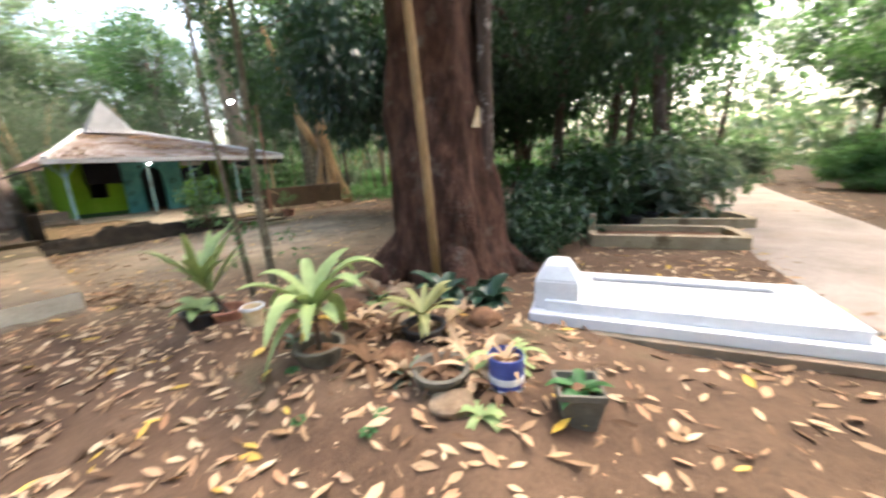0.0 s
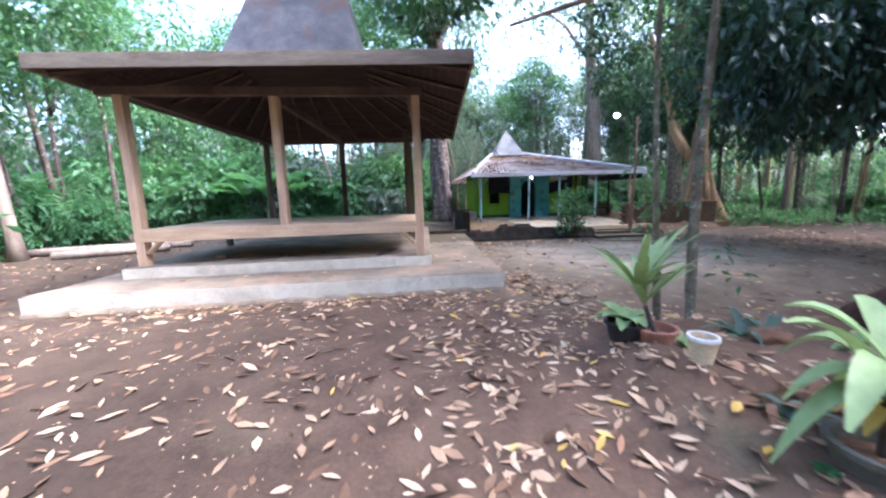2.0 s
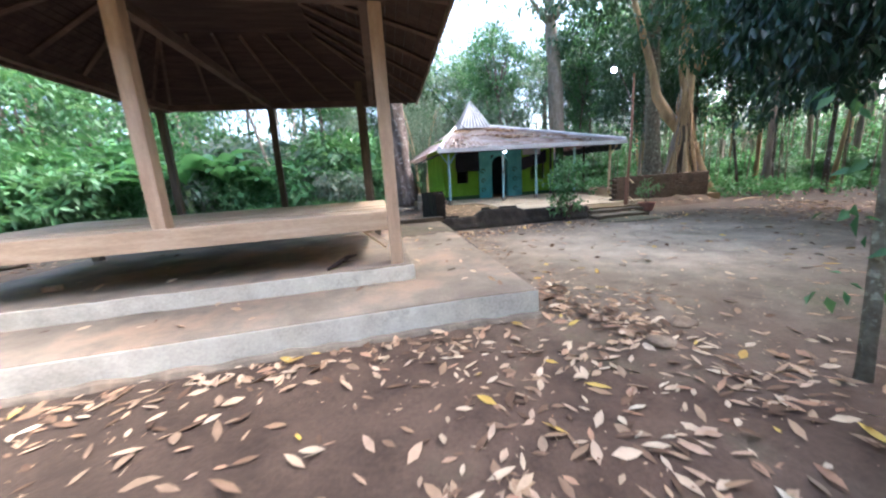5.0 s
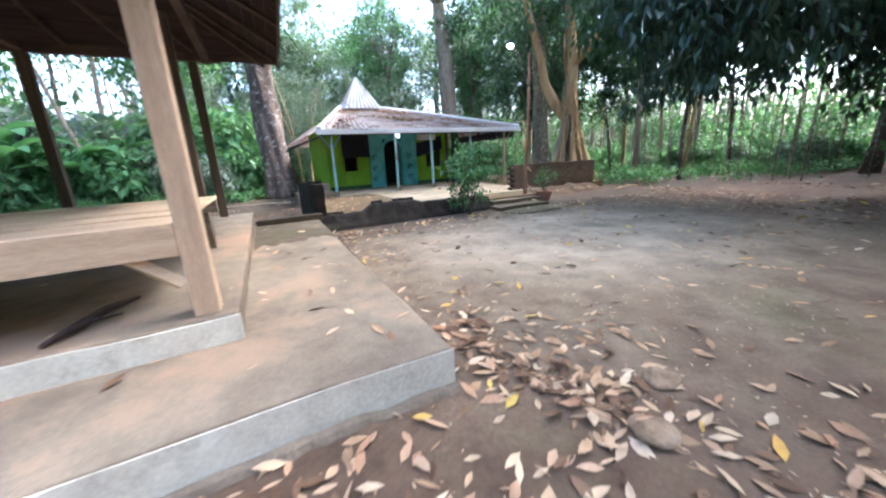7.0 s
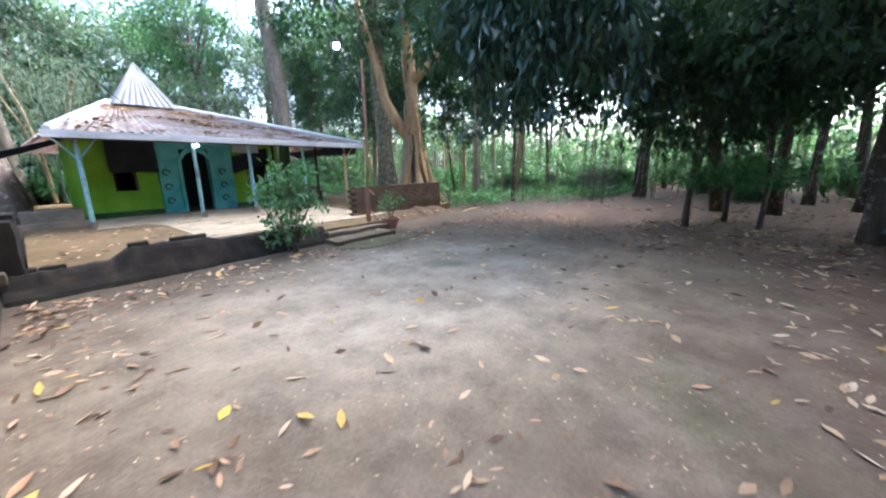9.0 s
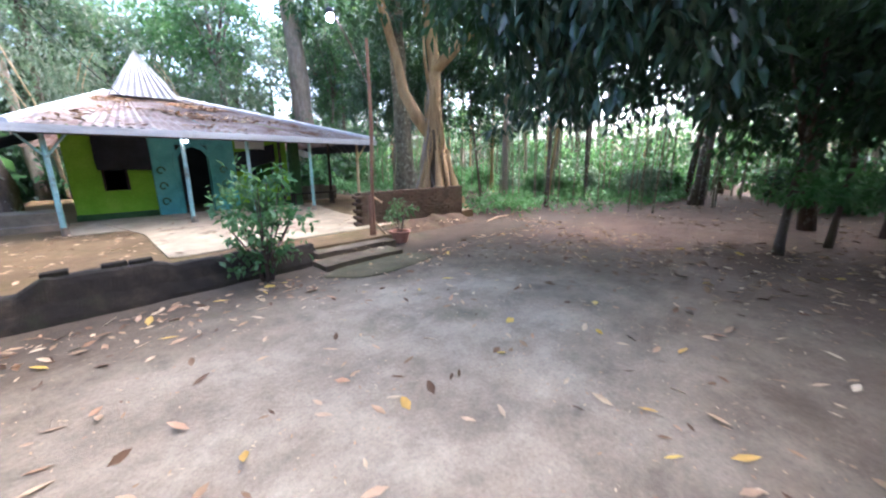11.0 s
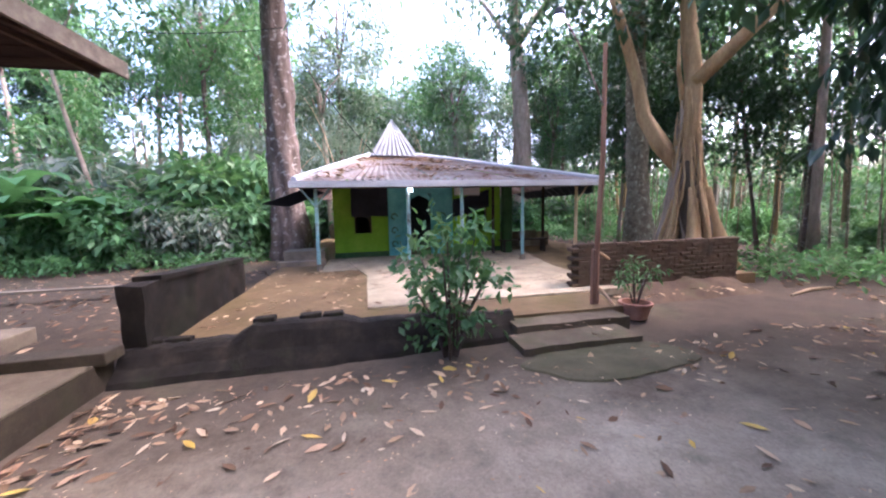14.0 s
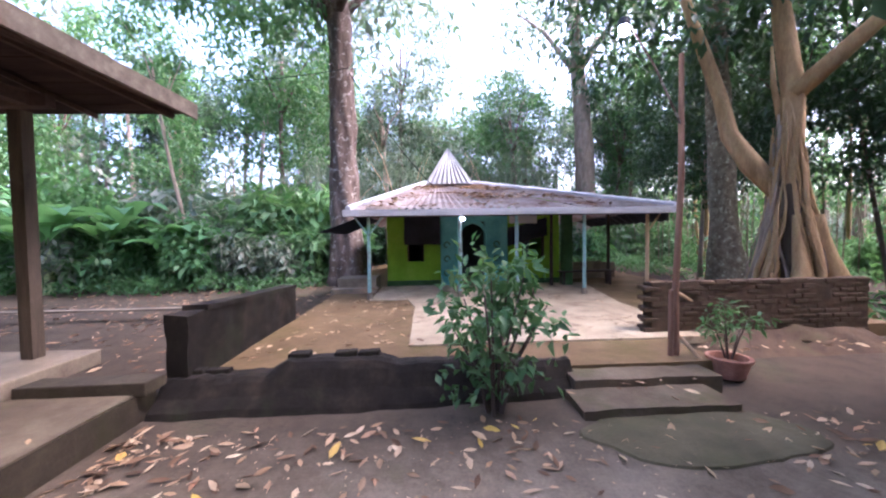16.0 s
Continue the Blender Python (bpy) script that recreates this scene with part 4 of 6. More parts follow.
    for (a0, a1), (b0, b1) in zip(zip(outer, outer[1:]), zip(inner, inner[1:])):
        vs = [(p[0] - ox, y - oy, p[1] - oz) for y in (12.04, 12.098) for p in (a0, a1, b1, b0)]
        V = [bm.verts.new(p) for p in vs]
        for f in ((0, 1, 2, 3), (7, 6, 5, 4), (0, 4, 5, 1), (3, 2, 6, 7), (0, 3, 7, 4), (1, 5, 6, 2)):
            bm.faces.new([V[q] for q in f])
    part("surround", bm, TEAL, d, "teal pointed moulding")
    part("door_leaf", B(3.54, 3.60, 12.36, 13.0, 0.22, 1.9), TEAL, d)
    for x in (3.05, 4.48):
        for z in (0.55, 0.95, 1.35):
            bm = bmesh.new()
            pts = [(x + 0.09 + 0.10 * math.cos(a) * (1 - a / 9) - ox, 12.085 - oy, z + 0.12 * math.sin(a) * (1 - a / 9) - oz) for a in np.linspace(0, 5.5, 14)]
            tube(bm, pts, [0.018] * 14, 5)
            part("scroll", bm, DARK_GREEN, t, "painted scroll ornament")
    part("cornice", B(2.96, 4.92, 12.03, 12.1, 2.18, 2.28), PALE_TEAL, t)
    part("cornice", B(2.98, 4.90, 12.05, 12.1, 2.28, 2.60), PALE_TEAL, t)
    part("pillar", B(6.35, 6.60, 11.6, 11.85, 0.2, 2.35, 0.01), DARK_GREEN, t, "dark green painted pillar")
    # porch posts
    for u, mat_, lab in ((1.27, PALE_TEAL, "flaking pale teal post"), (3.34, PALE_TEAL, "flaking pale teal post"), (4.65, PALE_TEAL, "flaking pale teal post"), (6.24, PALE_TEAL, "flaking pale teal post"), (7.75, BAMBOO, "bare wooden post")):
        r = 0.042
        bm = tubem([(u - ox + rnd.uniform(-0.02, 0.02), 10.1 - oy, 0.0), (u - ox, 10.1 - oy, 1.0), (u - ox, 10.1 - oy, 2.0)], [r * 1.1, r, r * 0.95], 8, 0.15, u)
        p = part("post", bm, mat_, t, lab)
        if mat_ is PALE_TEAL:
            part("foot", tubem([(u - ox, 10.1 - oy, 0.0), (u - ox, 10.1 - oy, 0.16)], [0.075, 0.06], 8), CONCRETE, p)
        for s in ((-1, 1) if u < 2 else (1,) if u > 7 else ()):
            bm = tubem([(u - ox + s * 0.04, 10.1 - oy, 1.5), (u - ox + s * 0.32, 10.1 - oy, 1.88)], [0.022, 0.022], 5)
            part("brace", bm, mat_, p)
    for u in (6.0, 7.9):
        part("back_post", tubem([(u - ox, 11.6 - oy + 0.3 * (u - 6), 0.0), (u - ox, 11.6 - oy + 0.3 * (u - 6), 2.0)], [0.05, 0.045], 7, 0.2, u), DARK_WOOD, t)
    part("porch_beam", B(0.95, 8.1, 10.04, 10.16, 2.06, 2.16), DARK_WOOD, t)
    for u in (1.3, 3.3, 4.7, 6.2, 7.7):
        part("porch_rafter", tubem([(u - ox, 9.8 - oy, 2.16 - oz), (u - ox, 12.2 - oy, 2.72 - oz)], [0.035, 0.035], 4), DARK_WOOD, t)
    # roof
    r = new("roof")
    r.parent = t
    r["label"] = "low hipped roof of rusty corrugated sheets strewn with dry leaves"
    zf, zr = 2.20, 3.45
    E4 = [(0.90, 9.72, zf), (8.15, 9.72, zf), (8.5, 18.6, zf - 0.15), (0.45, 18.6, zf - 0.1)]
    R0, R1 = (2.55, 14.5, zr), (4.25, 14.5, zr)
    T = lambda p: (p[0] - ox, p[1] - oy, p[2] - oz)
    for P, nw, nm in (((E4[0], E4[1], R1, R0), 46, "front"), ((E4[1], E4[2], R1, R1), 50, "right"), ((E4[2], E4[3], R0, R1), 40, "back"), ((E4[3], E4[0], R0, R0), 50, "left")):
        n_s = 7
        for s in range(n_s):
            f0, f1 = s / n_s, (s + 1) / n_s
            a, b, c, d2 = [Vector(p) for p in P]
            Q = (a.lerp(b, f0), a.lerp(b, f1), d2.lerp(c, f1), d2.lerp(c, f0))
            lift = Vector((0, 0, 0.012 * (s % 2)))
            bm = corrugated(bmesh.new(), [Vector(T(q)) + lift for q in Q], max(5, nw // n_s), 8, 0.022)
            bmesh.ops.solidify(bm, geom=bm.faces[:], thickness=0.006)
            part("roof_sheet", bm, ROOF_TILE, r)
    part("fascia", B(0.80, 8.2, 9.66, 9.70, 2.06, 2.20, 0.004, 0.006), PALE_FASCIA, r, "pale painted eaves board")
    for a, b in ((E4[0], R0), (E4[1], R1), (R0, R1)):
        part("ridge_cap", tubem([Vector(T(a)) + Vector((0, 0, 0.03)), Vector(T(b)) + Vector((0, 0, 0.04))], [0.07, 0.07], 6), TIN, r, "pale tin ridge cap")
    # tin spire: four corrugated flanks
    cx, cy, h, z0, z1 = 3.37, 14.55, 0.78, 3.36, 4.72
    for s in range(4):
        ang = [radians(45 + 90 * (s + o)) for o in (0, 1)]
        q = [(cx + h * 1.414 * math.cos(x), cy + h * 1.414 * math.sin(x), z0) for x in ang]
        top = (cx, cy, z1)
        P = [Vector(T(q[0])), Vector(T(q[1])), Vector(T(top)), Vector(T(top))]
        bm = corrugated(bmesh.new(), P, 9, 6, 0.018)
        bmesh.ops.solidify(bm, geom=bm.faces[:], thickness=0.006)
        part("spire_sheet", bm, TIN, r, "pale tin spire flank")
    # lean-to sheet on the side
    bm = corrugated(bmesh.new(), [T((0.10, 13.2, 1.72)), T((0.10, 10.3, 1.75)), T((1.15, 10.1, 2.10)), T((1.15, 13.0, 2.12))], 10, 4, 0.02)
    bmesh.ops.solidify(bm, geom=bm.faces[:], thickness=0.008)
    part("lean_to", bm, BLACK, r, "dark sagging lean-to sheet")
    # right porch skirt
    bm = corrugated(bmesh.new(), [T((8.95, 11.1, 1.92)), T((8.95, 15.5, 1.9)), T((8.2, 15.5, 2.2)), T((8.2, 10.0, 2.16))], 12, 3, 0.02)
    bmesh.ops.solidify(bm, geom=bm.faces[:], thickness=0.008)
    part("lean_to", bm, BLACK, r, "dark sagging lean-to sheet")
    # small things on the porch front
    lamp = thing("porch_lamp", 3.40, 9.98, 2.02, "small glowing bulb under the eaves", "lamp")
    part("bulb", lathe(bmesh.new(), [(0.008, -0.05), (0.026, -0.035), (0.03, -0.01), (0.012, 0.02)], 10), SMALL_LED, lamp, "glowing bulb")
    part("socket", lathe(bmesh.new(), [(0.014, 0.018), (0.016, 0.06)], 8), DARK_PLASTIC, lamp)
    # steps at the side of the house, under the big tree
    s = thing("side_steps", 0.75, 11.6, 0.0, "old concrete ledge beside the house", "ledge", kind="structure")
    part("ledge", grid_box(-0.5, 0.5, -0.3, 0.5, 0.0, 0.55, 6, 0.02, 3), CONCRETE, s)
    part("ledge", grid_box(-0.6, 0.55, -0.6, -0.3, 0.0, 0.32, 6, 0.02, 3), CONCRETE, s)
    # bench and low board behind the right porch
    b = thing("porch_bench", 7.0, 11.7, 0.2, "low dark wooden bench on the porch", "bench")
    part("seat", boxm(-0.75, 0.75, -0.15, 0.15, 0.36, 0.40, 0.006, 0.004), DARK_WOOD, b)
    for x in (-0.65, 0.65):
        for y in (-0.1, 0.1):
            part("leg", boxm(x - 0.03, x + 0.03, y - 0.03, y + 0.03, 0, 0.36, 0.004), DARK_WOOD, b)
    w = thing("board_fence", 7.6, 13.2, 0.1, "weathered board fence behind the porch", "fence")
    for i in range(9):
        part("board", boxm(-1.0 + i * 0.23, -0.79 + i * 0.23, -0.02, 0.02, 0, 0.62 + rnd.uniform(-0.03, 0.03), 0.004, 0.004), FASCIA, w)
    part("rail", boxm(-1.05, 1.1, 0.02, 0.05, 0.35, 0.43, 0.004), FASCIA, w)


build_terrace()
build_front_wall()
build_side_wall()
build_right_wall()
build_house()


# ---- lamp on its pole ----
def build_lamp_pole():
    t = thing("lamp_pole", 5.42, 5.95, 0.0, "tall red-brown wooden lamp pole with a bright white lamp", "lamp pole")
    part("pole", tubem([(0, 0, 0), (-0.01, 0, 0.9), (0.01, -0.05, 2.2), (-0.05, -0.12, 3.55)], [0.04, 0.036, 0.032, 0.026], 9, 0.1), POLE_WOOD, t)
    part("stake", tubem([(-0.08, -0.02, 0), (-0.06, 0.0, 0.95)], [0.035, 0.03], 7, 0.1), POLE_WOOD, t)
    part("stay", tubem([(0.28, -0.25, 0.0), (0.03, -0.02, 0.42)], [0.026, 0.022], 7, 0.1), BAMBOO, t)
    part("stay", tubem([(0.45, 0.35, 0.75), (-0.02, 0.03, 0.95)], [0.02, 0.02], 7, 0.1), BAMBOO, t)
    part("arm", tubem([(0.02, -0.06, 2.75), (-0.5, -0.35, 3.3), (-0.97, -0.62, 3.62)], [0.014, 0.012, 0.011], 6), BARK, t, "thin grey lamp arm")
    part("lamp_head", lathe(bmesh.new(), [(0.02, 3.62), (0.05, 3.60), (0.06, 3.55), (0.055, 3.53)], 12, -0.98, -0.62), DARK_PLASTIC, t)
    part("bulb", lathe(bmesh.new(), [(0.015, 3.45), (0.038, 3.47), (0.042, 3.50), (0.035, 3.53)], 12, -0.98, -0.62), LED, t, "glowing white bulb")


build_lamp_pole()


# ---- trees ----
def crown_points(seed, n, rx, ry, rz, cz, hollow=0.45):
    """Tuft centres of an uneven crown."""
    g = np.random.default_rng(seed)
    out = []
    k = 0
    while len(out) < n and k < n * 40:
        k += 1
        p = g.normal(size=3)
        p = p / np.linalg.norm(p) * (hollow + (1 - hollow) * g.random() ** 0.6)
        q = Vector((p[0] * 1.6 + seed * 3.1, p[1] * 1.6, p[2] * 1.6))
        if noise.noise(q) < -0.12:
            continue
        bulge = 1 + 0.35 * noise.noise(q * 0.8 + Vector((5, 5, 5)))
        out.append((p[0] * rx * bulge, p[1] * ry * bulge, cz + p[2] * rz * bulge))
    return out


def crown_mesh(name, seed, n, per, rx, ry, rz, cz, length, spread, droop=0.55, ratio=0.42, mat_=None):
    v, f = cloud(seed, crown_points(seed, n, rx, ry, rz, cz), per, spread, length, ratio, droop)
    me = raw_mesh(name, v, f)
    me.materials.append(mat_)
    return me


def limbs(bm, base, tip_pts, r0, n=5):
    for tp in tip_pts:
        a, b = Vector(base), Vector(tp)
        m = a.lerp(b, 0.5) + Vector((0, 0, 0.12 * (b - a).length)) + Vector((rnd.uniform(-0.2, 0.2), rnd.uniform(-0.2, 0.2), 0))
        tube(bm, [a, a.lerp(m, 0.5), m, m.lerp(b, 0.5), b], [r0, r0 * 0.8, r0 * 0.6, r0 * 0.4, r0 * 0.15], n, 0.15, rnd.random() * 9)
    return bm


def trunk_bm(h, r, lean=(0, 0), n=12, flare=1.5, wob=0.25, seed=0.0, steps=10):
    pts, rad = [], []
    for i in range(steps + 1):
        f = i / steps
        z = h * f
        pts.append((lean[0] * f + 0.06 * math.sin(f * 5 + seed), lean[1] * f + 0.06 * math.cos(f * 4 + seed), z - 0.08))
        rad.append(r * ((1 - 0.55 * f) + (flare - 1) * math.exp(-z / (r * 2.2))))
    return tubem(pts, rad, n, wob, seed)


CROWNS = {
    "tall_a": crown_mesh("crown", 21, 170, 22, 3.4, 3.4, 3.2, 0, 0.30, 0.75, mat_=LEAF_MID),
    "tall_b": crown_mesh("crown", 22, 150, 22, 3.0, 3.6, 3.8, 0, 0.28, 0.75, mat_=LEAF_DUSTY),
    "tall_c": crown_mesh("crown", 23, 190, 22, 4.0, 3.6, 2.8, 0, 0.32, 0.8, mat_=LEAF_DARK),
    "slim": crown_mesh("crown", 24, 90, 20, 1.5, 1.5, 3.0, 0, 0.24, 0.6, mat_=LEAF_MID),
    "slim_b": crown_mesh("crown", 25, 90, 20, 1.7, 1.4, 2.6, 0, 0.24, 0.6, mat_=LEAF_DUSTY),
}


def forest_tree(u, v, h, r, kind, bark, lean=(0.0, 0.0), s=1.0, label="", low=0):
    """A trunk with limbs and one crown, and now and then a second, lower one."""
    name = "tree"
    t = thing(name, u, v, hill(u, v), label or "tall slender forest tree with a loose green crown", "tree", "forest trees")
    bm = trunk_bm(h, r, lean, 10, 1.4, 0.2, u * 1.3 + v)
    tip = Vector((lean[0], lean[1], h))
    limbs(bm, tip * 0.75, [tip * 0.8 + Vector((rnd.uniform(-2, 2) * s, rnd.uniform(-2, 2) * s, h * 0.15 + rnd.uniform(0, 1.5))) for _ in range(5)], r * 0.4)
    part("trunk", bm, bark, t, smooth=True)
    share("crown", CROWNS[kind], t, lean[0], lean[1], h + 0.6 * s, 0, 0, rnd.uniform(0, 360), s)
    for i in range(low):
        share("crown", CROWNS[kind], t, lean[0] * 0.6 + rnd.uniform(-0.6, 0.6), lean[1] * 0.6 + rnd.uniform(-0.6, 0.6), h * (0.72 - 0.25 * i), 0, 0, rnd.uniform(0, 360), s * 0.7)
    return t


def build_big_trees():
    # the great red-brown tree beside the grave
    t = thing("big_tree", 3.38, -2.86, 0, "massive old tree with flared red-brown trunk", "tree")
    bm = trunk_bm(9, 0.62, (0.3, 0.3), 48, 1.45, 0.35, 2.0, 60)
    for a in (0.4, 1.7, 2.9, 4.0, 5.2):
        d = Vector((math.cos(a), math.sin(a), 0))
        tube(bm, [d * 0.35 + Vector((0, 0, 1.1)), d * 0.62 + Vector((0, 0, 0.45)), d * 0.95 + Vector((0, 0, 0.12)), d * 1.35 + Vector((0, 0, -0.08))], [0.18, 0.22, 0.2, 0.07], 9, 0.3, a)
    limbs(bm, (0.2, 0.2, 5.0), [(-3.0, 1.0, 7.5), (2.5, 2.5, 7.0), (3.0, -1.5, 7.8), (-1.0, -3.0, 7.2), (0.5, 3.5, 6.8), (-2.2, 2.6, 6.4)], 0.22, 8)
    part("trunk", bm, RED_BARK, t, smooth=True)
    bm = bmesh.new()
    for i in range(3):
        a0 = -1.2 + i * 0.28
        pts = [(0.62 * math.cos(a0 + 0.05 * q) + 0.02 * i, 0.62 * math.sin(a0 + 0.05 * q), q * 0.75 - 0.1) for q in range(9)]
        tube(bm, pts, [0.14, 0.10, 0.085, 0.09, 0.07, 0.08, 0.06, 0.06, 0.05], 16, 0.9, i)
    part("climbing_stem", bm, BARK, t, "pale climbing stem grown to the trunk", smooth=True)
    # low hanging crown
    v, f = cloud(31, crown_points(31, 420, 4.6, 4.6, 1.7, 6.0, 0.3), 20, 0.8, 0.26, 0.40, 0.8)
    link_mesh("crown", raw_mesh("crown", v, f), LEAF_DARK, t)
    bm = bmesh.new()
    tube(bm, [(0, 0, 0), (-0.03, 0.06, 1.5), (-0.10, 0.12, 3.2), (-0.2, 0.2, 5.2)], [0.055, 0.05, 0.046, 0.04], 9, 0.15)
    p = thing("leaning_pole", 2.52, -3.42, 0.06, "rough peeled pole leaning on the great tree", "pole")
    part("shaft", bm, TAN_BARK, p, smooth=True)
    # pale rag or bark flake on the trunk
    s = thing("tree_sign", 3.30, -3.52, 2.02, "torn pale plastic scrap nailed to the trunk", "scrap")
    bm = grid_box(-0.08, 0.08, -0.01, 0.0, -0.12, 0.12, 6, 0.02, 6)
    for p in bm.verts:
        p.co.x = p.co.x * (0.55 - 3.6 * p.co.z) + 0.25 * p.co.z
    part("sheet", bm, CREAM, s)

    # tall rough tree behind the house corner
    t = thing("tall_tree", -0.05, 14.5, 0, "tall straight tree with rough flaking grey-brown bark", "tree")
    bm = trunk_bm(15, 0.52, (-0.5, 0.2), 36, 1.45, 0.35, 4.0, 60)
    limbs(bm, (-0.4, 0.1, 9), [(-4, 1, 12), (3, 2, 12.5), (2, -2.5, 12), (-2, -3, 11.5), (0, 3, 13)], 0.18, 7)
    part("trunk", bm, BARK, t, smooth=True)
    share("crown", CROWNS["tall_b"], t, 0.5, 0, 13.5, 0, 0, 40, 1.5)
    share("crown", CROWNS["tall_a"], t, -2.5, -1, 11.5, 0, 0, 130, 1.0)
    # crowns added high overhead for shade, up to 9 m off this trunk
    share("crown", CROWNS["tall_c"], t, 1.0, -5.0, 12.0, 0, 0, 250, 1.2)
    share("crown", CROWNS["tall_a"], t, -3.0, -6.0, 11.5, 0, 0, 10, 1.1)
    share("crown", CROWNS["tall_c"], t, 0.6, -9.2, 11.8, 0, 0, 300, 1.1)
    # tall pale tree far behind the house
    t = thing("tall_tree", 12.3, 22.6, 0, "tall pale straight tree behind the house", "tree")
    part("trunk", limbs(trunk_bm(18, 0.62, (-0.9, 0.4), 16, 1.5, 0.25, 7.0, 18), (-0.7, 0.2, 11), [(-4, 1, 15), (3, 2, 15), (2, -3, 14), (-2, -3, 14)], 0.2, 7), PALE_BARK, t, smooth=True)
    share("crown", CROWNS["tall_b"], t, -0.5, 0, 15.5, 0, 0, 10, 1.5)
    share("crown", CROWNS["tall_a"], t, 1.8, -1.5, 12.5, 0, 0, 70, 1.1)

    # strangler fig behind the brick wall: a cage of aerial roots round a leaning stem
    t = thing("strangler_fig", 9.5, 8.5, 0, "strangler fig with pale twisted aerial roots and leaning limbs", "tree")
    bm = bmesh.new()
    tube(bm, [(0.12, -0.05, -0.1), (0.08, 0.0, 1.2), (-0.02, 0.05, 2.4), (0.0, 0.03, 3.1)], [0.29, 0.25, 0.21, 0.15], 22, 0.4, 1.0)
    # shade between the roots is put into the core's darker colour
    part("core", bm, SHADE_WOOD, t, "stem inside the roots, coloured dark as if in shade", smooth=True)
    bm = bmesh.new()
    tube(bm, [(0.05, 0.02, 1.3), (0.02, 0.04, 2.0), (-0.02, 0.05, 2.7), (0.02, 0.02, 3.4), (0.05, 0.0, 4.3), (0.02, 0.15, 5.4), (-0.1, 0.3, 7.2)], [0.10, 0.17, 0.21, 0.19, 0.165, 0.14, 0.09], 20, 0.55, 1.0)
    tube(bm, [(-0.05, 0.1, 2.3), (-0.40, 0.40, 2.95), (-0.62, 0.66, 3.6), (-0.70, 0.78, 4.4), (-0.92, 0.95, 5.4), (-1.4, 1.3, 7.5)], [0.18, 0.17, 0.15, 0.13, 0.115, 0.07], 14, 0.35, 3)
    tube(bm, [(0.05, 0.0, 4.2), (0.35, -0.42, 4.65), (0.95, -1.1, 5.5), (1.6, -1.8, 7.0)], [0.17, 0.15, 0.12, 0.06], 12, 0.3, 6)
    tube(bm, [(-0.12, 0.05, 3.7), (-0.24, 0.1, 4.4), (-0.34, 0.05, 5.1)], [0.06, 0.045, 0.02], 8, 0.3, 9)
    part("trunk", bm, TAN_BARK, t, smooth=True)
    g = random.Random(5)
    for i in range(72):
        a = g.uniform(0, 2 * math.pi)
        r1, top = g.uniform(0.5, 0.98), g.choice((g.uniform(1.5, 2.6), g.uniform(2.4, 3.4), g.uniform(3.2, 4.2)))
        twist = g.uniform(-0.7, 0.7)
        pts = []
        for q in range(9):
            f = q / 8
            z = top * (1 - f)
            core = 0.47 - 0.085 * z
            rr = core + (r1 - 0.48) * f ** 2.2 + 0.035 * math.sin(q * 1.7 + i)
            aa = a + twist * f + 0.14 * math.sin(q * 1.3 + i * 2)
            pts.append((rr * math.cos(aa) + 0.12 * (1 - z / 3), rr * math.sin(aa) + 0.04 * z / 3, z - 0.06))
        r0 = g.choice((g.uniform(0.012, 0.03), g.uniform(0.03, 0.06)))
        rad = [r0 * (0.55 + 0.14 * q) for q in range(9)]
        part("aerial_root", tubem(pts, rad, 8, 0.45, i), PALE_BARK if i % 4 == 3 else TAN_BARK, t, smooth=True)
    for a, r0 in ((-1.1, 0.17), (0.3, 0.2), (-2.3, 0.15), (1.6, 0.16)):
        pts = [((0.34 + 0.62 * f ** 1.8) * math.cos(a + 0.25 * f) + 0.1, (0.34 + 0.62 * f ** 1.8) * math.sin(a + 0.25 * f), 1.9 * (1 - f) - 0.08 * f) for f in (0, 0.2, 0.4, 0.6, 0.8, 1.0)]
        part("buttress_root", tubem(pts, [r0 * k for k in (0.4, 0.6, 0.8, 1.0, 1.1, 0.9)], 12, 0.4, a), TAN_BARK, t, smooth=True)
    share("crown", CROWNS["tall_c"], t, -0.6, 0.9, 8.3, 0, 0, 200, 0.95)
    # high crowns added over the yard to shade it
    share("crown", CROWNS["tall_c"], t, -3.4, -2.6, 11.0, 0, 0, 90, 1.0)
    share("crown", CROWNS["tall_a"], t, -1.8, -5.2, 11.0, 0, 0, 30, 1.1)
    for u, w, h in ((12.8, 11.4, 6.2), (12.6, 13.9, 5.6), (14.6, 9.4, 5.4), (13.8, 15.5, 7.0)):
        forest_tree(u, w, h, 0.10, "tall_c", BARK, (0.2, 0.1), 0.75, "dark leafy tree behind the strangler fig", 1)
    # its companion stem
    t = thing("tree", 10.1, 10.6, 0, "rough brown straight tree beside the strangler fig", "tree", "forest trees")
    part("trunk", trunk_bm(11, 0.33, (-0.2, 0.2), 18, 1.45, 0.35, 3.0, 40), LICHEN, t, smooth=True)
    share("crown", CROWNS["tall_b"], t, 0, 0, 10.5, 0, 0, 20, 1.0)

    # dark low-crowned tree at the yard's edge
    t = thing("shade_tree", 9.3, -2.3, 0, "dark-trunked tree with a low spreading dark crown", "tree")
    part("trunk", limbs(trunk_bm(6.5, 0.16, (0.5, -0.1), 14, 1.25, 0.25, 5.0, 12), (0.3, 0.3, 3.4), [(-3, 1.5, 5.4), (-2, 3.2, 5.0), (1.5, 3, 5.6), (2.5, -1.5, 6), (-1, -2.5, 6)], 0.12, 7), BARK, t, smooth=True)
    v, f = cloud(41, crown_points(41, 560, 4.3, 4.6, 2.0, 5.0, 0.3), 21, 0.65, 0.24, 0.42, 0.85)
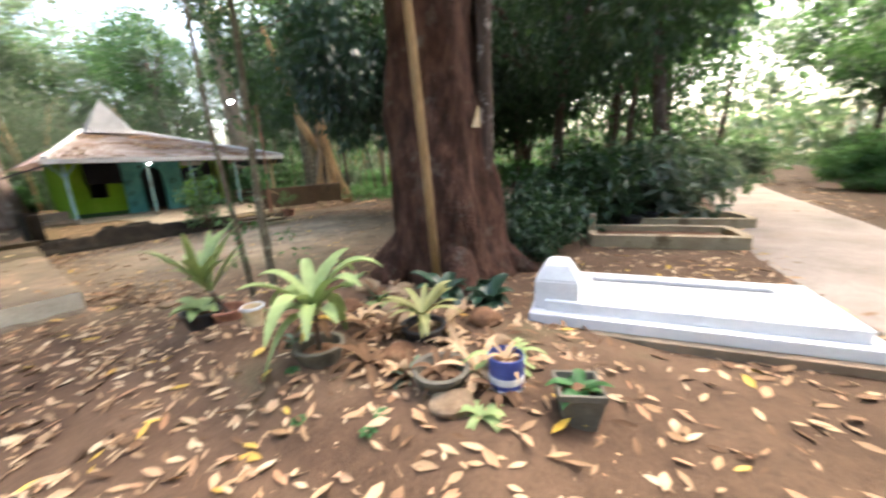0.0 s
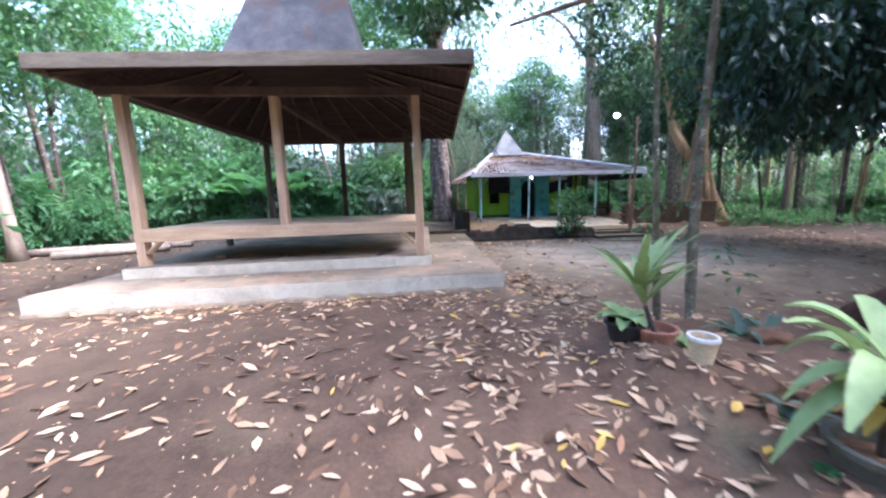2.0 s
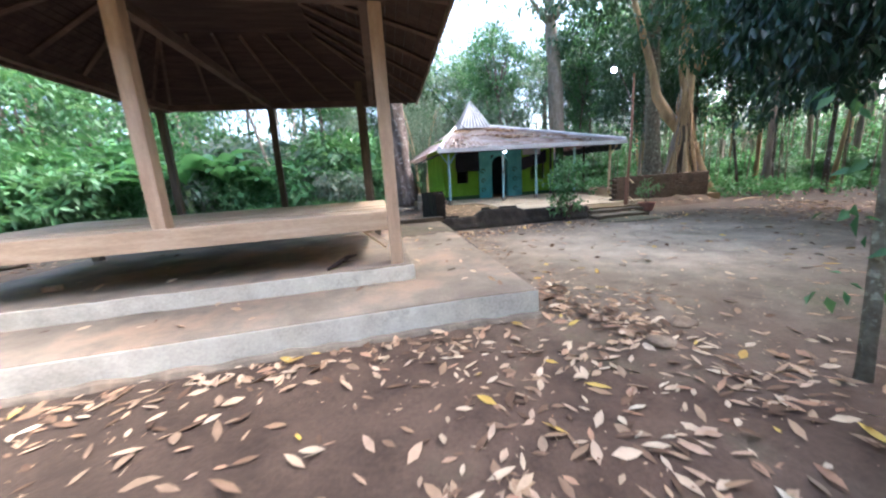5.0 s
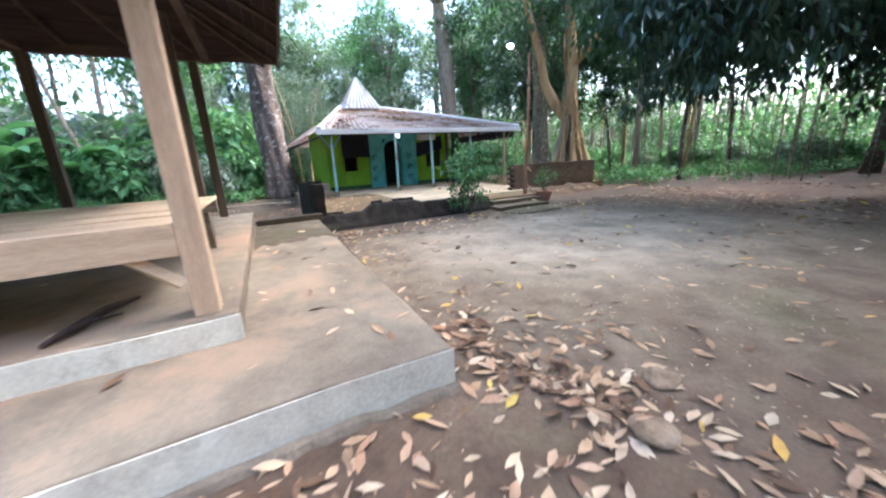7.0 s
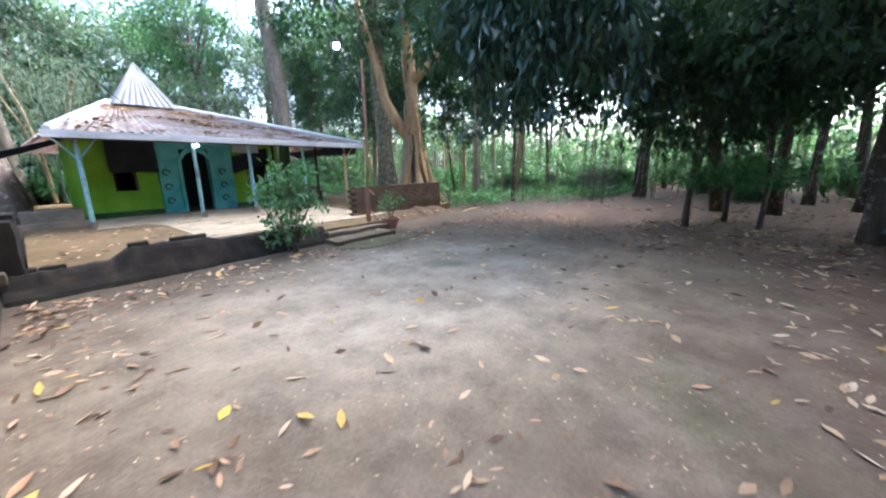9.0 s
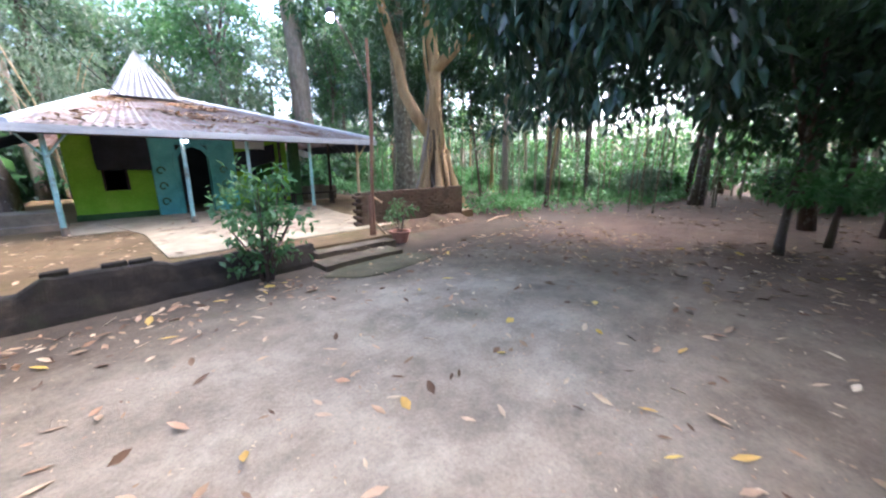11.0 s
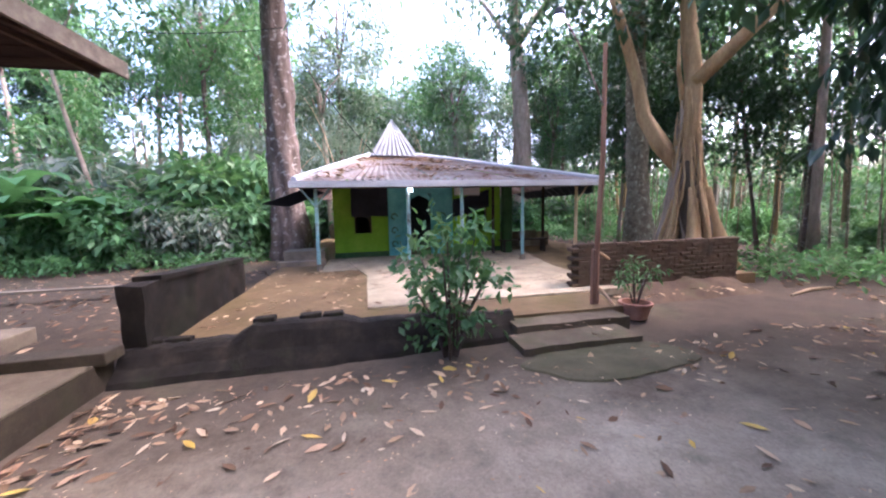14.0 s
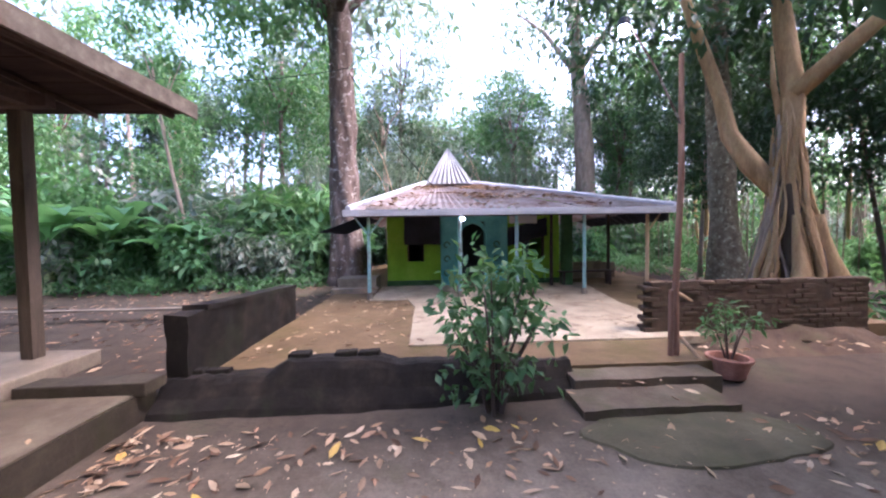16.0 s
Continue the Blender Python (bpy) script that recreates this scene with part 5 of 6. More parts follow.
    link_mesh("crown", raw_mesh("crown", v, f), LEAF_DARK, t)
    for k, (u, w, h, r, s) in enumerate(((9.6, 0.3, 3.5, 0.065, 1.2), (10.9, -0.3, 4.2, 0.05, 1.3), (9.9, -0.85, 3.7, 0.045, 1.15))):
        t = thing("small_tree", u, w, 0, "small dark bushy tree at the yard's edge", "tree", "small yard trees")
        part("trunk", limbs(trunk_bm(h, r, (0.2, 0.1), 8, 1.3, 0.2, k, 8), (0.1, 0.05, h * 0.5), [(-0.9, 0.5, h), (0.8, 0.7, h * 0.95), (0.2, -0.9, h)], r * 0.5), BARK, t, smooth=True)
        v, f = cloud(50 + k, crown_points(50 + k, 210, 1.7 * s, 1.7 * s, 1.35 * s, h * 0.92, 0.3), 20, 0.45, 0.19, 0.42, 0.8)
        link_mesh("crown", raw_mesh("crown", v, f), LEAF_DARK, t)
        v, f = cloud(150 + k, crown_points(150 + k, 26, 0.7, 0.7, 0.3, 1.15, 0.3), 12, 0.25, 0.16, 0.42, 0.5)
        tagged(link_mesh("shoot", raw_mesh("foliage", v, f), LEAF_BRIGHT, t), kind="stuff")
    # boughs that hang over the yard from a tree out to the side
    t = thing("overhanging_tree", 7.5, 3.3, 0, "leafy boughs hanging over the yard", "tree")
    bm = bmesh.new()
    tube(bm, [(5.6, -3.3, 0), (5.2, -3.0, 2.5), (3.6, -1.6, 5.2), (1.4, -0.6, 6.2), (0.0, 0.4, 6.0), (-1.2, 0.9, 5.3)], [0.16, 0.14, 0.12, 0.09, 0.06, 0.02], 8, 0.2)
    limbs(bm, (1.2, -0.4, 6.2), [(-0.8, -1.2, 4.9), (0.3, 1.8, 4.7), (-1.0, 2.0, 5.4), (-3.4, 0.4, 4.6), (-2.6, 1.2, 4.4)], 0.05)
    part("trunk", bm, BARK, t, smooth=True)
    v, f = cloud(61, crown_points(61, 540, 2.8, 1.8, 1.9, 5.0, 0.2), 20, 0.5, 0.22, 0.40, 1.0)
    link_mesh("crown", raw_mesh("crown", v, f), LEAF_DARK, t)
    hang = []
    q = random.Random(8)
    for _ in range(105):
        x, y = q.uniform(-2.2, 3.2), q.uniform(-2.4, 1.9)
        z = q.uniform(2.15, 3.8)
        if y > 0.6 * (4.9 + x) - 1.6:
            continue
        hang += [(x + q.uniform(-0.2, 0.2), y + q.uniform(-0.2, 0.2), z + k * 0.25) for k in range(5)]
    for _ in range(22):
        x, y, z = q.uniform(-2.6, 0.6), q.uniform(-2.2, 0.0), q.uniform(3.1, 4.3)
        if y > 0.6 * (4.9 + x) - 1.6:
            continue
        hang += [(x + q.uniform(-0.2, 0.2), y + q.uniform(-0.2, 0.2), z + k * 0.25) for k in range(5)]
    v, f = cloud(62, hang, 14, 0.32, 0.25, 0.36, 1.3)
    link_mesh("hanging_sprays", raw_mesh("crown", v, f), LEAF_GLOSSY, t)
    # thin saplings among the pots
    for u, w, lean, h, r in ((1.30, -1.42, (-0.05, 0.1), 5.5, 0.036), (1.50, -1.76, (-0.02, 0.08), 4.6, 0.05)):
        t = thing("sapling", u, w, 0, "thin lichen-spotted sapling stem", "tree", "saplings by the pots")
        part("stem", trunk_bm(h, r, lean, 9, 1.3, 0.35, u * 7, 30), LICHEN, t, smooth=True)
        if u < 1.4:
            part("bare_branch", tubem([(0.0, 0.05, 3.35), (-0.7, 0.25, 3.28), (-1.45, 0.45, 3.12)], [0.035, 0.028, 0.015], 7, 0.3), PALE_BARK, t, "bare pale side branch")
        tufts = [(lean[0] * z / h + q.uniform(-0.18, 0.18), lean[1] * z / h + q.uniform(-0.18, 0.18), z) for z in (0.55, 0.8, 1.0, 1.25, 1.6, 2.1, 2.5, 3.0)]
        v, f = cloud(int(170 + u * 10), tufts, 7, 0.16, 0.11, 0.42, 0.5)
        tagged(link_mesh("shoot", raw_mesh("foliage", v, f), LEAF_MID, t), kind="stuff")
        v, f = cloud(int(70 + u * 10), crown_points(int(70 + u * 10), 60, 1.2, 1.2, 0.9, h, 0.3), 18, 0.4, 0.2, 0.42, 0.8)
        link_mesh("crown", raw_mesh("crown", v, f), LEAF_DARK, t)


build_big_trees()


def clear(u, v):
    """Ground kept open: the yard, the house, the pavilion and the leaf-strewn floor beside it, the road."""
    if -11 < u < 10.5 and -8 < v < 11.5:
        return True
    if -2.5 < u < 10.5 and 8 < v < 21:
        return True
    if u > 3.5 and -10.5 < v < -5:
        return True
    return False


def build_forest():
    g = random.Random(3)
    kinds = ["tall_a", "tall_b", "tall_c", "slim", "slim_b"]
    placed = []

    def put(u, v, h, r, kind, bark, s, low=0):
        if clear(u, v) or any(math.hypot(u - a, v - b) < 1.3 for a, b in placed):
            return
        placed.append((u, v))
        forest_tree(u, v, h, r, kind, bark, (g.uniform(-0.8, 0.8), g.uniform(-0.8, 0.8)), s, low=low)
    # woods behind the pavilion and the house
    for _ in range(24):
        put(g.uniform(-26, 1), g.uniform(15, 34), g.uniform(9, 14), g.uniform(0.10, 0.22), g.choice(kinds), g.choice((BARK, PALE_BARK)), g.uniform(0.8, 1.25), g.choice((0, 1)))
    for _ in range(13):
        put(g.uniform(-2, 18), g.uniform(22, 36), g.uniform(7, 12), g.uniform(0.10, 0.22), g.choice(kinds), g.choice((BARK, PALE_BARK)), g.uniform(0.8, 1.1), g.choice((0, 1, 1)))
    # plantation of slim stems to the side
    for _ in range(52):
        put(g.uniform(12, 32), g.uniform(6, 30), g.uniform(8, 13), g.uniform(0.05, 0.11), g.choice(("slim", "slim_b", "slim")), g.choice((PALE_BARK, TAN_BARK, BARK)), g.uniform(0.8, 1.1))
    for _ in range(22):
        put(g.uniform(11, 26), g.uniform(-20, 4), g.uniform(6, 10), g.uniform(0.10, 0.2), g.choice(("tall_a", "tall_c", "tall_a")), BARK, g.uniform(0.8, 1.2), 1)
    # boughs closing over the dirt road
    for u, v, h, kind in ((13.5, -11.2, 6.2, "tall_b"), (18.5, -10.8, 6.0, "tall_a"), (14.6, -2.9, 6.4, "tall_a"), (24.5, -5.4, 5.5, "tall_b")):
        forest_tree(u, v, h, 0.13, kind, BARK, (0.3, 0.4 if v < -6 else -0.5), 0.85, "leafy tree leaning over the dirt road", 0)
    # tall trees out of view, added so their crowns shade the road
    for u, v in ((11.0, -11.8), (15.5, -11.8)):
        forest_tree(u, v, 11.5, 0.2, "tall_c", BARK, (0.4, 3.8), 0.95, "unseen tall tree added to shade the dirt road", 0)
    # tall trees across the road, out of view, added to block low sky light
    for i in range(15):
        u, v = -14 + 2.1 * i + g.uniform(-0.7, 0.7), g.uniform(-22, -16)
        forest_tree(u, v, g.uniform(7.5, 11), 0.16, g.choice(("tall_a", "tall_c", "tall_b")), BARK, (0.3, 0.5), 1.0, low=1)
    # leafy trees closing the view behind the house
    for u, v, h, kind in ((-3.0, 25.0, 6.6, "tall_b"), (0.4, 26.5, 7.2, "tall_c"), (3.2, 25.4, 6.0, "tall_b"), (6.2, 26.6, 6.8, "tall_a"), (9.0, 25.2, 6.2, "tall_b"), (15.2, 25.0, 6.5, "tall_b")):
        forest_tree(u, v, h, 0.13, kind, BARK, (0.3, 0.2), 0.95, "leafy tree behind the house", 1)
    # thin pale stem standing before the green belt
    forest_tree(-5.9, 15.6, 8.5, 0.085, "slim", PALE_BARK, (-1.7, 0.3), 0.9, "thin pale leaning stem before the undergrowth")
    # along the path's other side and behind the start
    for _ in range(26):
        put(g.uniform(-30, -11.5), g.uniform(-16, 14), g.uniform(7, 11), g.uniform(0.08, 0.18), g.choice(kinds), g.choice((BARK, PALE_BARK)), g.uniform(0.8, 1.2), g.choice((0, 1)))
    for _ in range(5):
        put(g.uniform(-12, 10), g.uniform(-26, -16), g.uniform(7, 11), g.uniform(0.10, 0.2), g.choice(kinds), BARK, g.uniform(0.9, 1.3), 1)


build_forest()

BUSHES = []
for _i, (_m, _len, _rt) in enumerate(((LEAF_BRIGHT, 0.30, 0.34), (LEAF_MID, 0.24, 0.42), (LEAF_BRIGHT, 0.22, 0.45), (LEAF_DARK, 0.22, 0.42), (LEAF_DUSTY, 0.26, 0.34))):
    _v, _f = cloud(90 + _i, crown_points(90 + _i, 90, 0.95, 0.95, 0.8, 0.75, 0.25), 20, 0.35, _len, _rt, 0.5)
    _me = raw_mesh("foliage", _v, _f)
    _me.materials.append(_m)
    BUSHES.append(_me)


def bush(u, v, s, k, label="leafy green undergrowth shrub", group="undergrowth shrubs"):
    t = thing("shrub", u, v, hill(u, v) - 0.03, label, "shrub", group)
    part("stem", tubem([(0, 0, 0), (0.04, 0.02, 0.4 * s), (-0.03, 0.05, 0.85 * s)], [0.025, 0.02, 0.01], 5), BARK, t)
    share("foliage", BUSHES[k], t, 0, 0, 0.05, 0, 0, rnd.uniform(0, 360), s)


def build_undergrowth():
    g = random.Random(9)
    spots = []

    def put(u, v, s, k):
        if any(math.hypot(u - a, v - b) < 0.55 for a, b in spots):
            return
        spots.append((u, v))
        bush(u, v, s, k)
    # green belt behind the pavilion
    for _ in range(120):
        u = g.uniform(-22, -1.5)
        v = 14.0 + 0.12 * abs(u + 6) + g.random() ** 1.6 * 7
        put(u, v, g.uniform(0.6, 1.5) if v < 16 else g.uniform(1.2, 2.6), g.choice((0, 1, 1, 2, 4, 1)))
    for _ in range(46):
        put(g.uniform(-22, -12.5), g.uniform(-8, 14), g.uniform(0.8, 1.6), g.choice((0, 1, 2, 3)))
    for _ in range(40):
        put(g.uniform(-1, 20), g.uniform(21.5, 27), g.uniform(0.8, 1.6), g.choice((1, 2, 3, 4)))
    for _ in range(50):
        put(g.uniform(15.5, 28), g.uniform(4, 18), g.uniform(0.5, 0.9), g.choice((1, 2, 2, 4)))
    for _ in range(10):
        put(g.uniform(17, 27), g.uniform(-5, 4), g.uniform(0.7, 1.3), g.choice((1, 2, 3)))
    # dark shrubs behind the great tree, towards the road
    for u, v, s, k in ((6.6, -3.3, 0.9, 3), (7.4, -3.6, 1.1, 3), (8.2, -3.8, 1.0, 3), (9.4, -4.3, 1.1, 3), (4.5, -3.6, 0.5, 3), (5.3, -3.5, 0.7, 3), (10.8, -4.4, 1.2, 3)):
        put(u, v, s, k)
    for _ in range(34):
        u = g.uniform(9, 30)
        put(u, g.choice((-4.6, -10.5)) + g.uniform(-1.2, 1.0) - 0.12 * max(0, u - 16), g.uniform(0.6, 1.3), g.choice((1, 2, 2, 4)))
    for _ in range(30):
        put(g.uniform(-12, 6), g.uniform(-17, -12.5), g.uniform(0.6, 1.2), g.choice((1, 2, 3)))


build_undergrowth()


def far_woods():
    """The closed far woods all round: stems and leaf masses, one object."""
    g = np.random.default_rng(77)
    n = 8200
    a = g.random(n) * 2 * math.pi
    r = g.uniform(29, 50, n)
    low = g.random(n) < 0.62
    z = np.where(low, 7.5 * g.random(n), 7 + 11 * g.random(n))
    pts = np.stack([1 + r * np.cos(a), 4 + r * np.sin(a), z], 1)
    keep = np.array([noise.noise(Vector((p[0] * 0.13, p[1] * 0.13, p[2] * 0.2))) > (-0.45 if p[2] < 7 else 0.012 * (p[2] - 8) - 0.08) for p in pts])
    # the woods stand lower and thinner beyond the house
    keep &= (pts[:, 1] > -12) | (pts[:, 2] < 11)
    thin = (pts[:, 2] > 5.5) & (pts[:, 1] > 15) & (np.abs(pts[:, 0] - 4) < 18) & (g.random(n) < 0.5)
    thin |= (pts[:, 2] > 4.0) & (pts[:, 0] > 10) & (g.random(n) < 0.6)
    keep &= ~thin
    v, f = cloud(78, pts[keep], 16, 1.5, 0.75, 0.5, 0.5)
    ob = link_mesh("far_woods", raw_mesh("far_woods", v, f), LEAF_DUSTY, None)
    tagged(ob, "dense distant green woods round the clearing", "woods", kind="stuff")
    bm = bmesh.new()
    q = random.Random(4)
    for _ in range(230):
        t, rr = q.uniform(0, 6.283), q.uniform(26, 50)
        x, y, h = 1 + rr * math.cos(t), 4 + rr * math.sin(t), q.uniform(8, 15)
        tube(bm, [(x, y, -0.5), (x + q.uniform(-0.4, 0.4), y + q.uniform(-0.4, 0.4), h)], [q.uniform(0.08, 0.2), 0.05], 5)
    tagged(part("far_stems", bm, PALE_BARK, None), "pale distant tree stems", "woods", kind="stuff")


far_woods()


def plantation_stems():
    """Thin bare stems of the young plantation beyond the yard, one object."""
    q = random.Random(52)
    bm = bmesh.new()
    n = 0
    while n < 340:
        u, v = q.uniform(12.5, 30), q.uniform(-6, 24)
        if v < 3 and u < 16:
            continue
        n += 1
        h = q.uniform(2.6, 6.5)
        a, b = q.uniform(-0.25, 0.25), q.uniform(-0.25, 0.25)
        tube(bm, [(u, v, -0.3), (u + a * 0.4, v + b * 0.4, h * 0.5), (u + a, v + b, h)], [q.uniform(0.016, 0.04), 0.02, 0.01], 5)
    tagged(part("plantation_stems", bm, LICHEN, None), "thin pale stems of a young plantation", "woods", kind="stuff")


plantation_stems()


def middle_foliage():
    """Loose leaf masses of the undergrowth and lower boughs between the trees, one object."""
    g = np.random.default_rng(91)
    pts = []
    while len(pts) < 3000:
        a, r = g.random() * 6.283, g.uniform(17, 31)
        u, v, z = 2 + r * math.cos(a), 6 + r * math.sin(a), 0.6 + 10.5 * g.random() ** 1.3
        if clear(u, v) or (v < -9 and -14 < u < 14):
            continue
        if v > 16 and abs(u - 5) < 13 and z > 4.5 and g.random() < 0.5:
            continue
        if u > 10 and z > 3.5 and g.random() < 0.5:
            continue
        if noise.noise(Vector((u * 0.22, v * 0.22, z * 0.3))) > -0.05 + 0.025 * z:
            pts.append((u, v, z))
    v, f = cloud(92, pts, 22, 0.9, 0.34, 0.42, 0.6)
    tagged(link_mesh("middle_foliage", raw_mesh("middle_foliage", v, f), LEAF_MID, None), "loose green leaf masses between the trees", "foliage", kind="stuff")


middle_foliage()


def weeds():
    """Low green growth beyond the yard, one object."""
    g = np.random.default_rng(15)
    c = []
    while len(c) < 2600:
        u, v = g.uniform(9.3, 26), g.uniform(3.5, 24)
        if v < 6.8 - 0.55 * (u - 9) or (u < 10.5 and 9.5 < v < 20):
            continue
        if noise.noise(Vector((u * 0.5, v * 0.5, 2))) < -0.15:
            continue
        c.append((u, v, 0.08 + 0.35 * g.random()))
    while len(c) < 4200:
        u, v = g.uniform(-22, -1), g.uniform(11.5, 18)
        if v < 12.6 + 0.5 * noise.noise(Vector((u * 0.6, 1, 1))) + 0.1 * abs(u + 6):
            continue
        c.append((u, v, 0.08 + 0.4 * g.random()))
    v, f = cloud(16, c, 9, 0.28, 0.20, 0.35, 0.0)
    tagged(link_mesh("weeds", raw_mesh("weeds", v, f), LEAF_BRIGHT, None), "low green weeds under the trees", "weeds", kind="stuff")


weeds()


# ---- banana plants ----
def banana_leaf(bm, base, az, up, ln, wd):
    n = 9
    d = Vector((math.cos(az), math.sin(az), 0))
    s = Vector((-math.sin(az), math.cos(az), 0))
    rows = []
    for i in range(n + 1):
        f = i / n
        p = Vector(base) + d * (ln * f * (0.35 + 0.45 * f)) + Vector((0, 0, up * (f - 0.62 * f * f * f)))
        w = wd * (0.12 if f < 0.12 else math.sin(min(1, (f - 0.08) / 0.92) * math.pi) ** 0.6) * 0.5
        rows.append((bm.verts.new(p - s * w + Vector((0, 0, w * 0.35))), bm.verts.new(p), bm.verts.new(p + s * w + Vector((0, 0, w * 0.35)))))
    for r0, r1 in zip(rows, rows[1:]):
        bm.faces.new((r0[0], r0[1], r1[1], r1[0]))
        bm.faces.new((r0[1], r0[2], r1[2], r1[1]))


def banana_plant(u, v, s, seed):
    q = random.Random(seed)
    t = thing("banana_plant", u, v, 0, "young banana plant with broad bright green leaves", "plant", "banana plants")
    part("stem", tubem([(0, 0, -0.05), (0.02, 0, 0.6 * s), (0, 0.03, 1.2 * s)], [0.10 * s, 0.08 * s, 0.05 * s], 8), LEAF_FRESH, t)
    for i in range(8):
        bm = bmesh.new()
        banana_leaf(bm, (0, 0, 1.1 * s), i * 0.79 + q.uniform(-0.2, 0.2), q.uniform(0.7, 1.7) * s, q.uniform(1.5, 2.1) * s, q.uniform(0.4, 0.55) * s)
        part("leaf", bm, LEAF_BRIGHT, t, smooth=True)


for _k, (_u, _v, _s) in enumerate(((-9.0, 13.4, 1.35), (-7.6, 13.8, 1.25), (-10.4, 14.0, 1.3), (-6.0, 14.3, 1.1), (-4.6, 14.8, 1.15), (-3.2, 15.0, 0.9), (-12.2, 14.2, 1.2), (-14.5, 14.0, 1.2), (-8.2, 15.0, 1.5))):
    banana_plant(_u, _v, _s, _k)


def bamboo_clump(u, v, h, seed):
    q = random.Random(seed)
    t = thing("bamboo_clump", u, v, 0, "feathery olive bamboo clump behind the house", "bamboo", "bamboo clumps")
    tops = []
    for i in range(12):
        a, o = q.uniform(0, 6.28), q.uniform(0.6, 2.0)
        hh = h * q.uniform(0.7, 1.1)
        pts = [(0.4 * math.cos(a) + o * math.cos(a) * f ** 2.2, 0.4 * math.sin(a) + o * math.sin(a) * f ** 2.2, hh * (f - 0.12 * f ** 4)) for f in (0, 0.25, 0.5, 0.75, 0.9, 1.0)]
        part("culm", tubem(pts, [0.04, 0.038, 0.03, 0.02, 0.012, 0.006], 6), BAMBOO if i % 3 == 0 else LEAF_DUSTY, t)
        for f in np.linspace(0.35, 1.0, 9):
            tops.append((0.4 * math.cos(a) + o * math.cos(a) * f ** 2.2, 0.4 * math.sin(a) + o * math.sin(a) * f ** 2.2, hh * (f - 0.12 * f ** 4)))
    v2, f2 = cloud(seed + 300, tops, 26, 0.6, 0.24, 0.16, 0.9)
    link_mesh("foliage", raw_mesh("foliage", v2, f2), LEAF_DUSTY, t)


for _k, (_u, _v, _h) in enumerate(((1.6, 20.6, 7.0), (4.2, 21.6, 6.5), (-2.0, 19.6, 6.5), (6.8, 22.2, 7.0), (-4.2, 18.6, 5.5))):
    bamboo_clump(_u, _v, _h, _k)


# ---- bush and pots in the yard ----
def build_terrace_bush():
    t = thing("garden_bush", 3.15, 5.15, 0.0, "leafy green bush with bare lower stems beside the steps", "shrub")
    g = random.Random(12)
    tips = []
    for i in range(11):
        a = g.uniform(0, 6.28)
        p = (0.5 * math.cos(a) * g.uniform(0.3, 1), 0.5 * math.sin(a) * g.uniform(0.3, 1), g.uniform(0.7, 1.35))
        tips.append(p)
        part("stem", tubem([(0.05 * math.cos(a), 0.05 * math.sin(a), -0.05), (p[0] * 0.4, p[1] * 0.4, p[2] * 0.5), p], [0.016, 0.012, 0.006], 6), BARK, t)
    c = crown_points(12, 46, 0.55, 0.50, 0.42, 1.02, 0.3) + crown_points(13, 26, 0.50, 0.45, 0.30, 0.46, 0.3)
    v, f = cloud(13, c, 9, 0.17, 0.125, 0.55, 0.35)
    link_mesh("foliage", raw_mesh("foliage", v, f), LEAF_MID, t)
    v, f = cloud(14, crown_points(14, 16, 0.5, 0.48, 0.4, 1.12, 0.6), 9, 0.14, 0.12, 0.5, 0.2)
    link_mesh("young_leaves", raw_mesh("foliage", v, f), LEAF_BRIGHT, t)


def pot(name, u, v, z, r, h, mat_, label, plant=None, rim=True):
    t = thing(name, u, v, z, label, "plant pot")
    bm = lathe(bmesh.new(), [(r * 0.68, 0), (r * 0.74, 0.01), (r * 0.95, h * 0.8), (r * 0.97, h), (r * 0.88, h), (r * 0.84, h * 0.86), (r * 0.78, h * 0.6)], 22)
    part("vessel", bm, mat_, t, smooth=False)
    if rim:
        part("rim", ring([(r * 0.96, h * 0.84), (r * 1.06, h * 0.86), (r * 1.08, h), (r * 0.98, h * 1.02), (r * 0.92, h * 0.98)]), mat_, t)
    part("soil", lathe(bmesh.new(), [(r * 0.78, h * 0.61), (r * 0.76, h * 0.68), (r * 0.3, h * 0.76)], 14), CLAY_HEAP, t, "dark potting soil")
    return t


def strap_leaf(ln, wd, az, rise, sag):
    bm = bmesh.new()
    d, s = Vector((math.cos(az), math.sin(az), 0)), Vector((-math.sin(az), math.cos(az), 0))
    rows = []
    for i in range(9):
        f = i / 8
        p = d * ln * f * 0.75 + Vector((0, 0, ln * (rise * f - sag * f * f)))
        w = wd * 0.5 * max(0.05, math.sin(math.pi * (0.12 + 0.86 * f)) ** 0.7)
        rows.append([bm.verts.new(p - s * w + Vector((0, 0, w * 0.5))), bm.verts.new(p), bm.verts.new(p + s * w + Vector((0, 0, w * 0.5)))])
    for a, b in zip(rows, rows[1:]):
        bm.faces.new((a[0], a[1], b[1], b[0]))
        bm.faces.new((a[1], a[2], b[2], b[1]))
    return bm


def strap_plant(parent, z, n, ln, wd, mat_, seed, rise=(0.7, 1.1), sag=(0.2, 0.6), stem=0.0, lean=(0.0, 0.0)):
    q = random.Random(seed)
    if stem:
        part("stem", tubem([(0, 0, z - 0.05), (lean[0] * 0.9, lean[1] * 0.9, z + stem)], [0.02, 0.015], 6), BARK, parent)
    for i in range(n):
        ob = part("leaf", strap_leaf(ln * q.uniform(0.7, 1.1), wd * q.uniform(0.8, 1.1), i * 2.4 + q.uniform(-0.3, 0.3), q.uniform(*rise), q.uniform(*sag)), mat_, parent, smooth=True)
        h = q.uniform(0.6, 1)
        ob.matrix_basis = pose(lean[0] * h, lean[1] * h, z + stem * h)


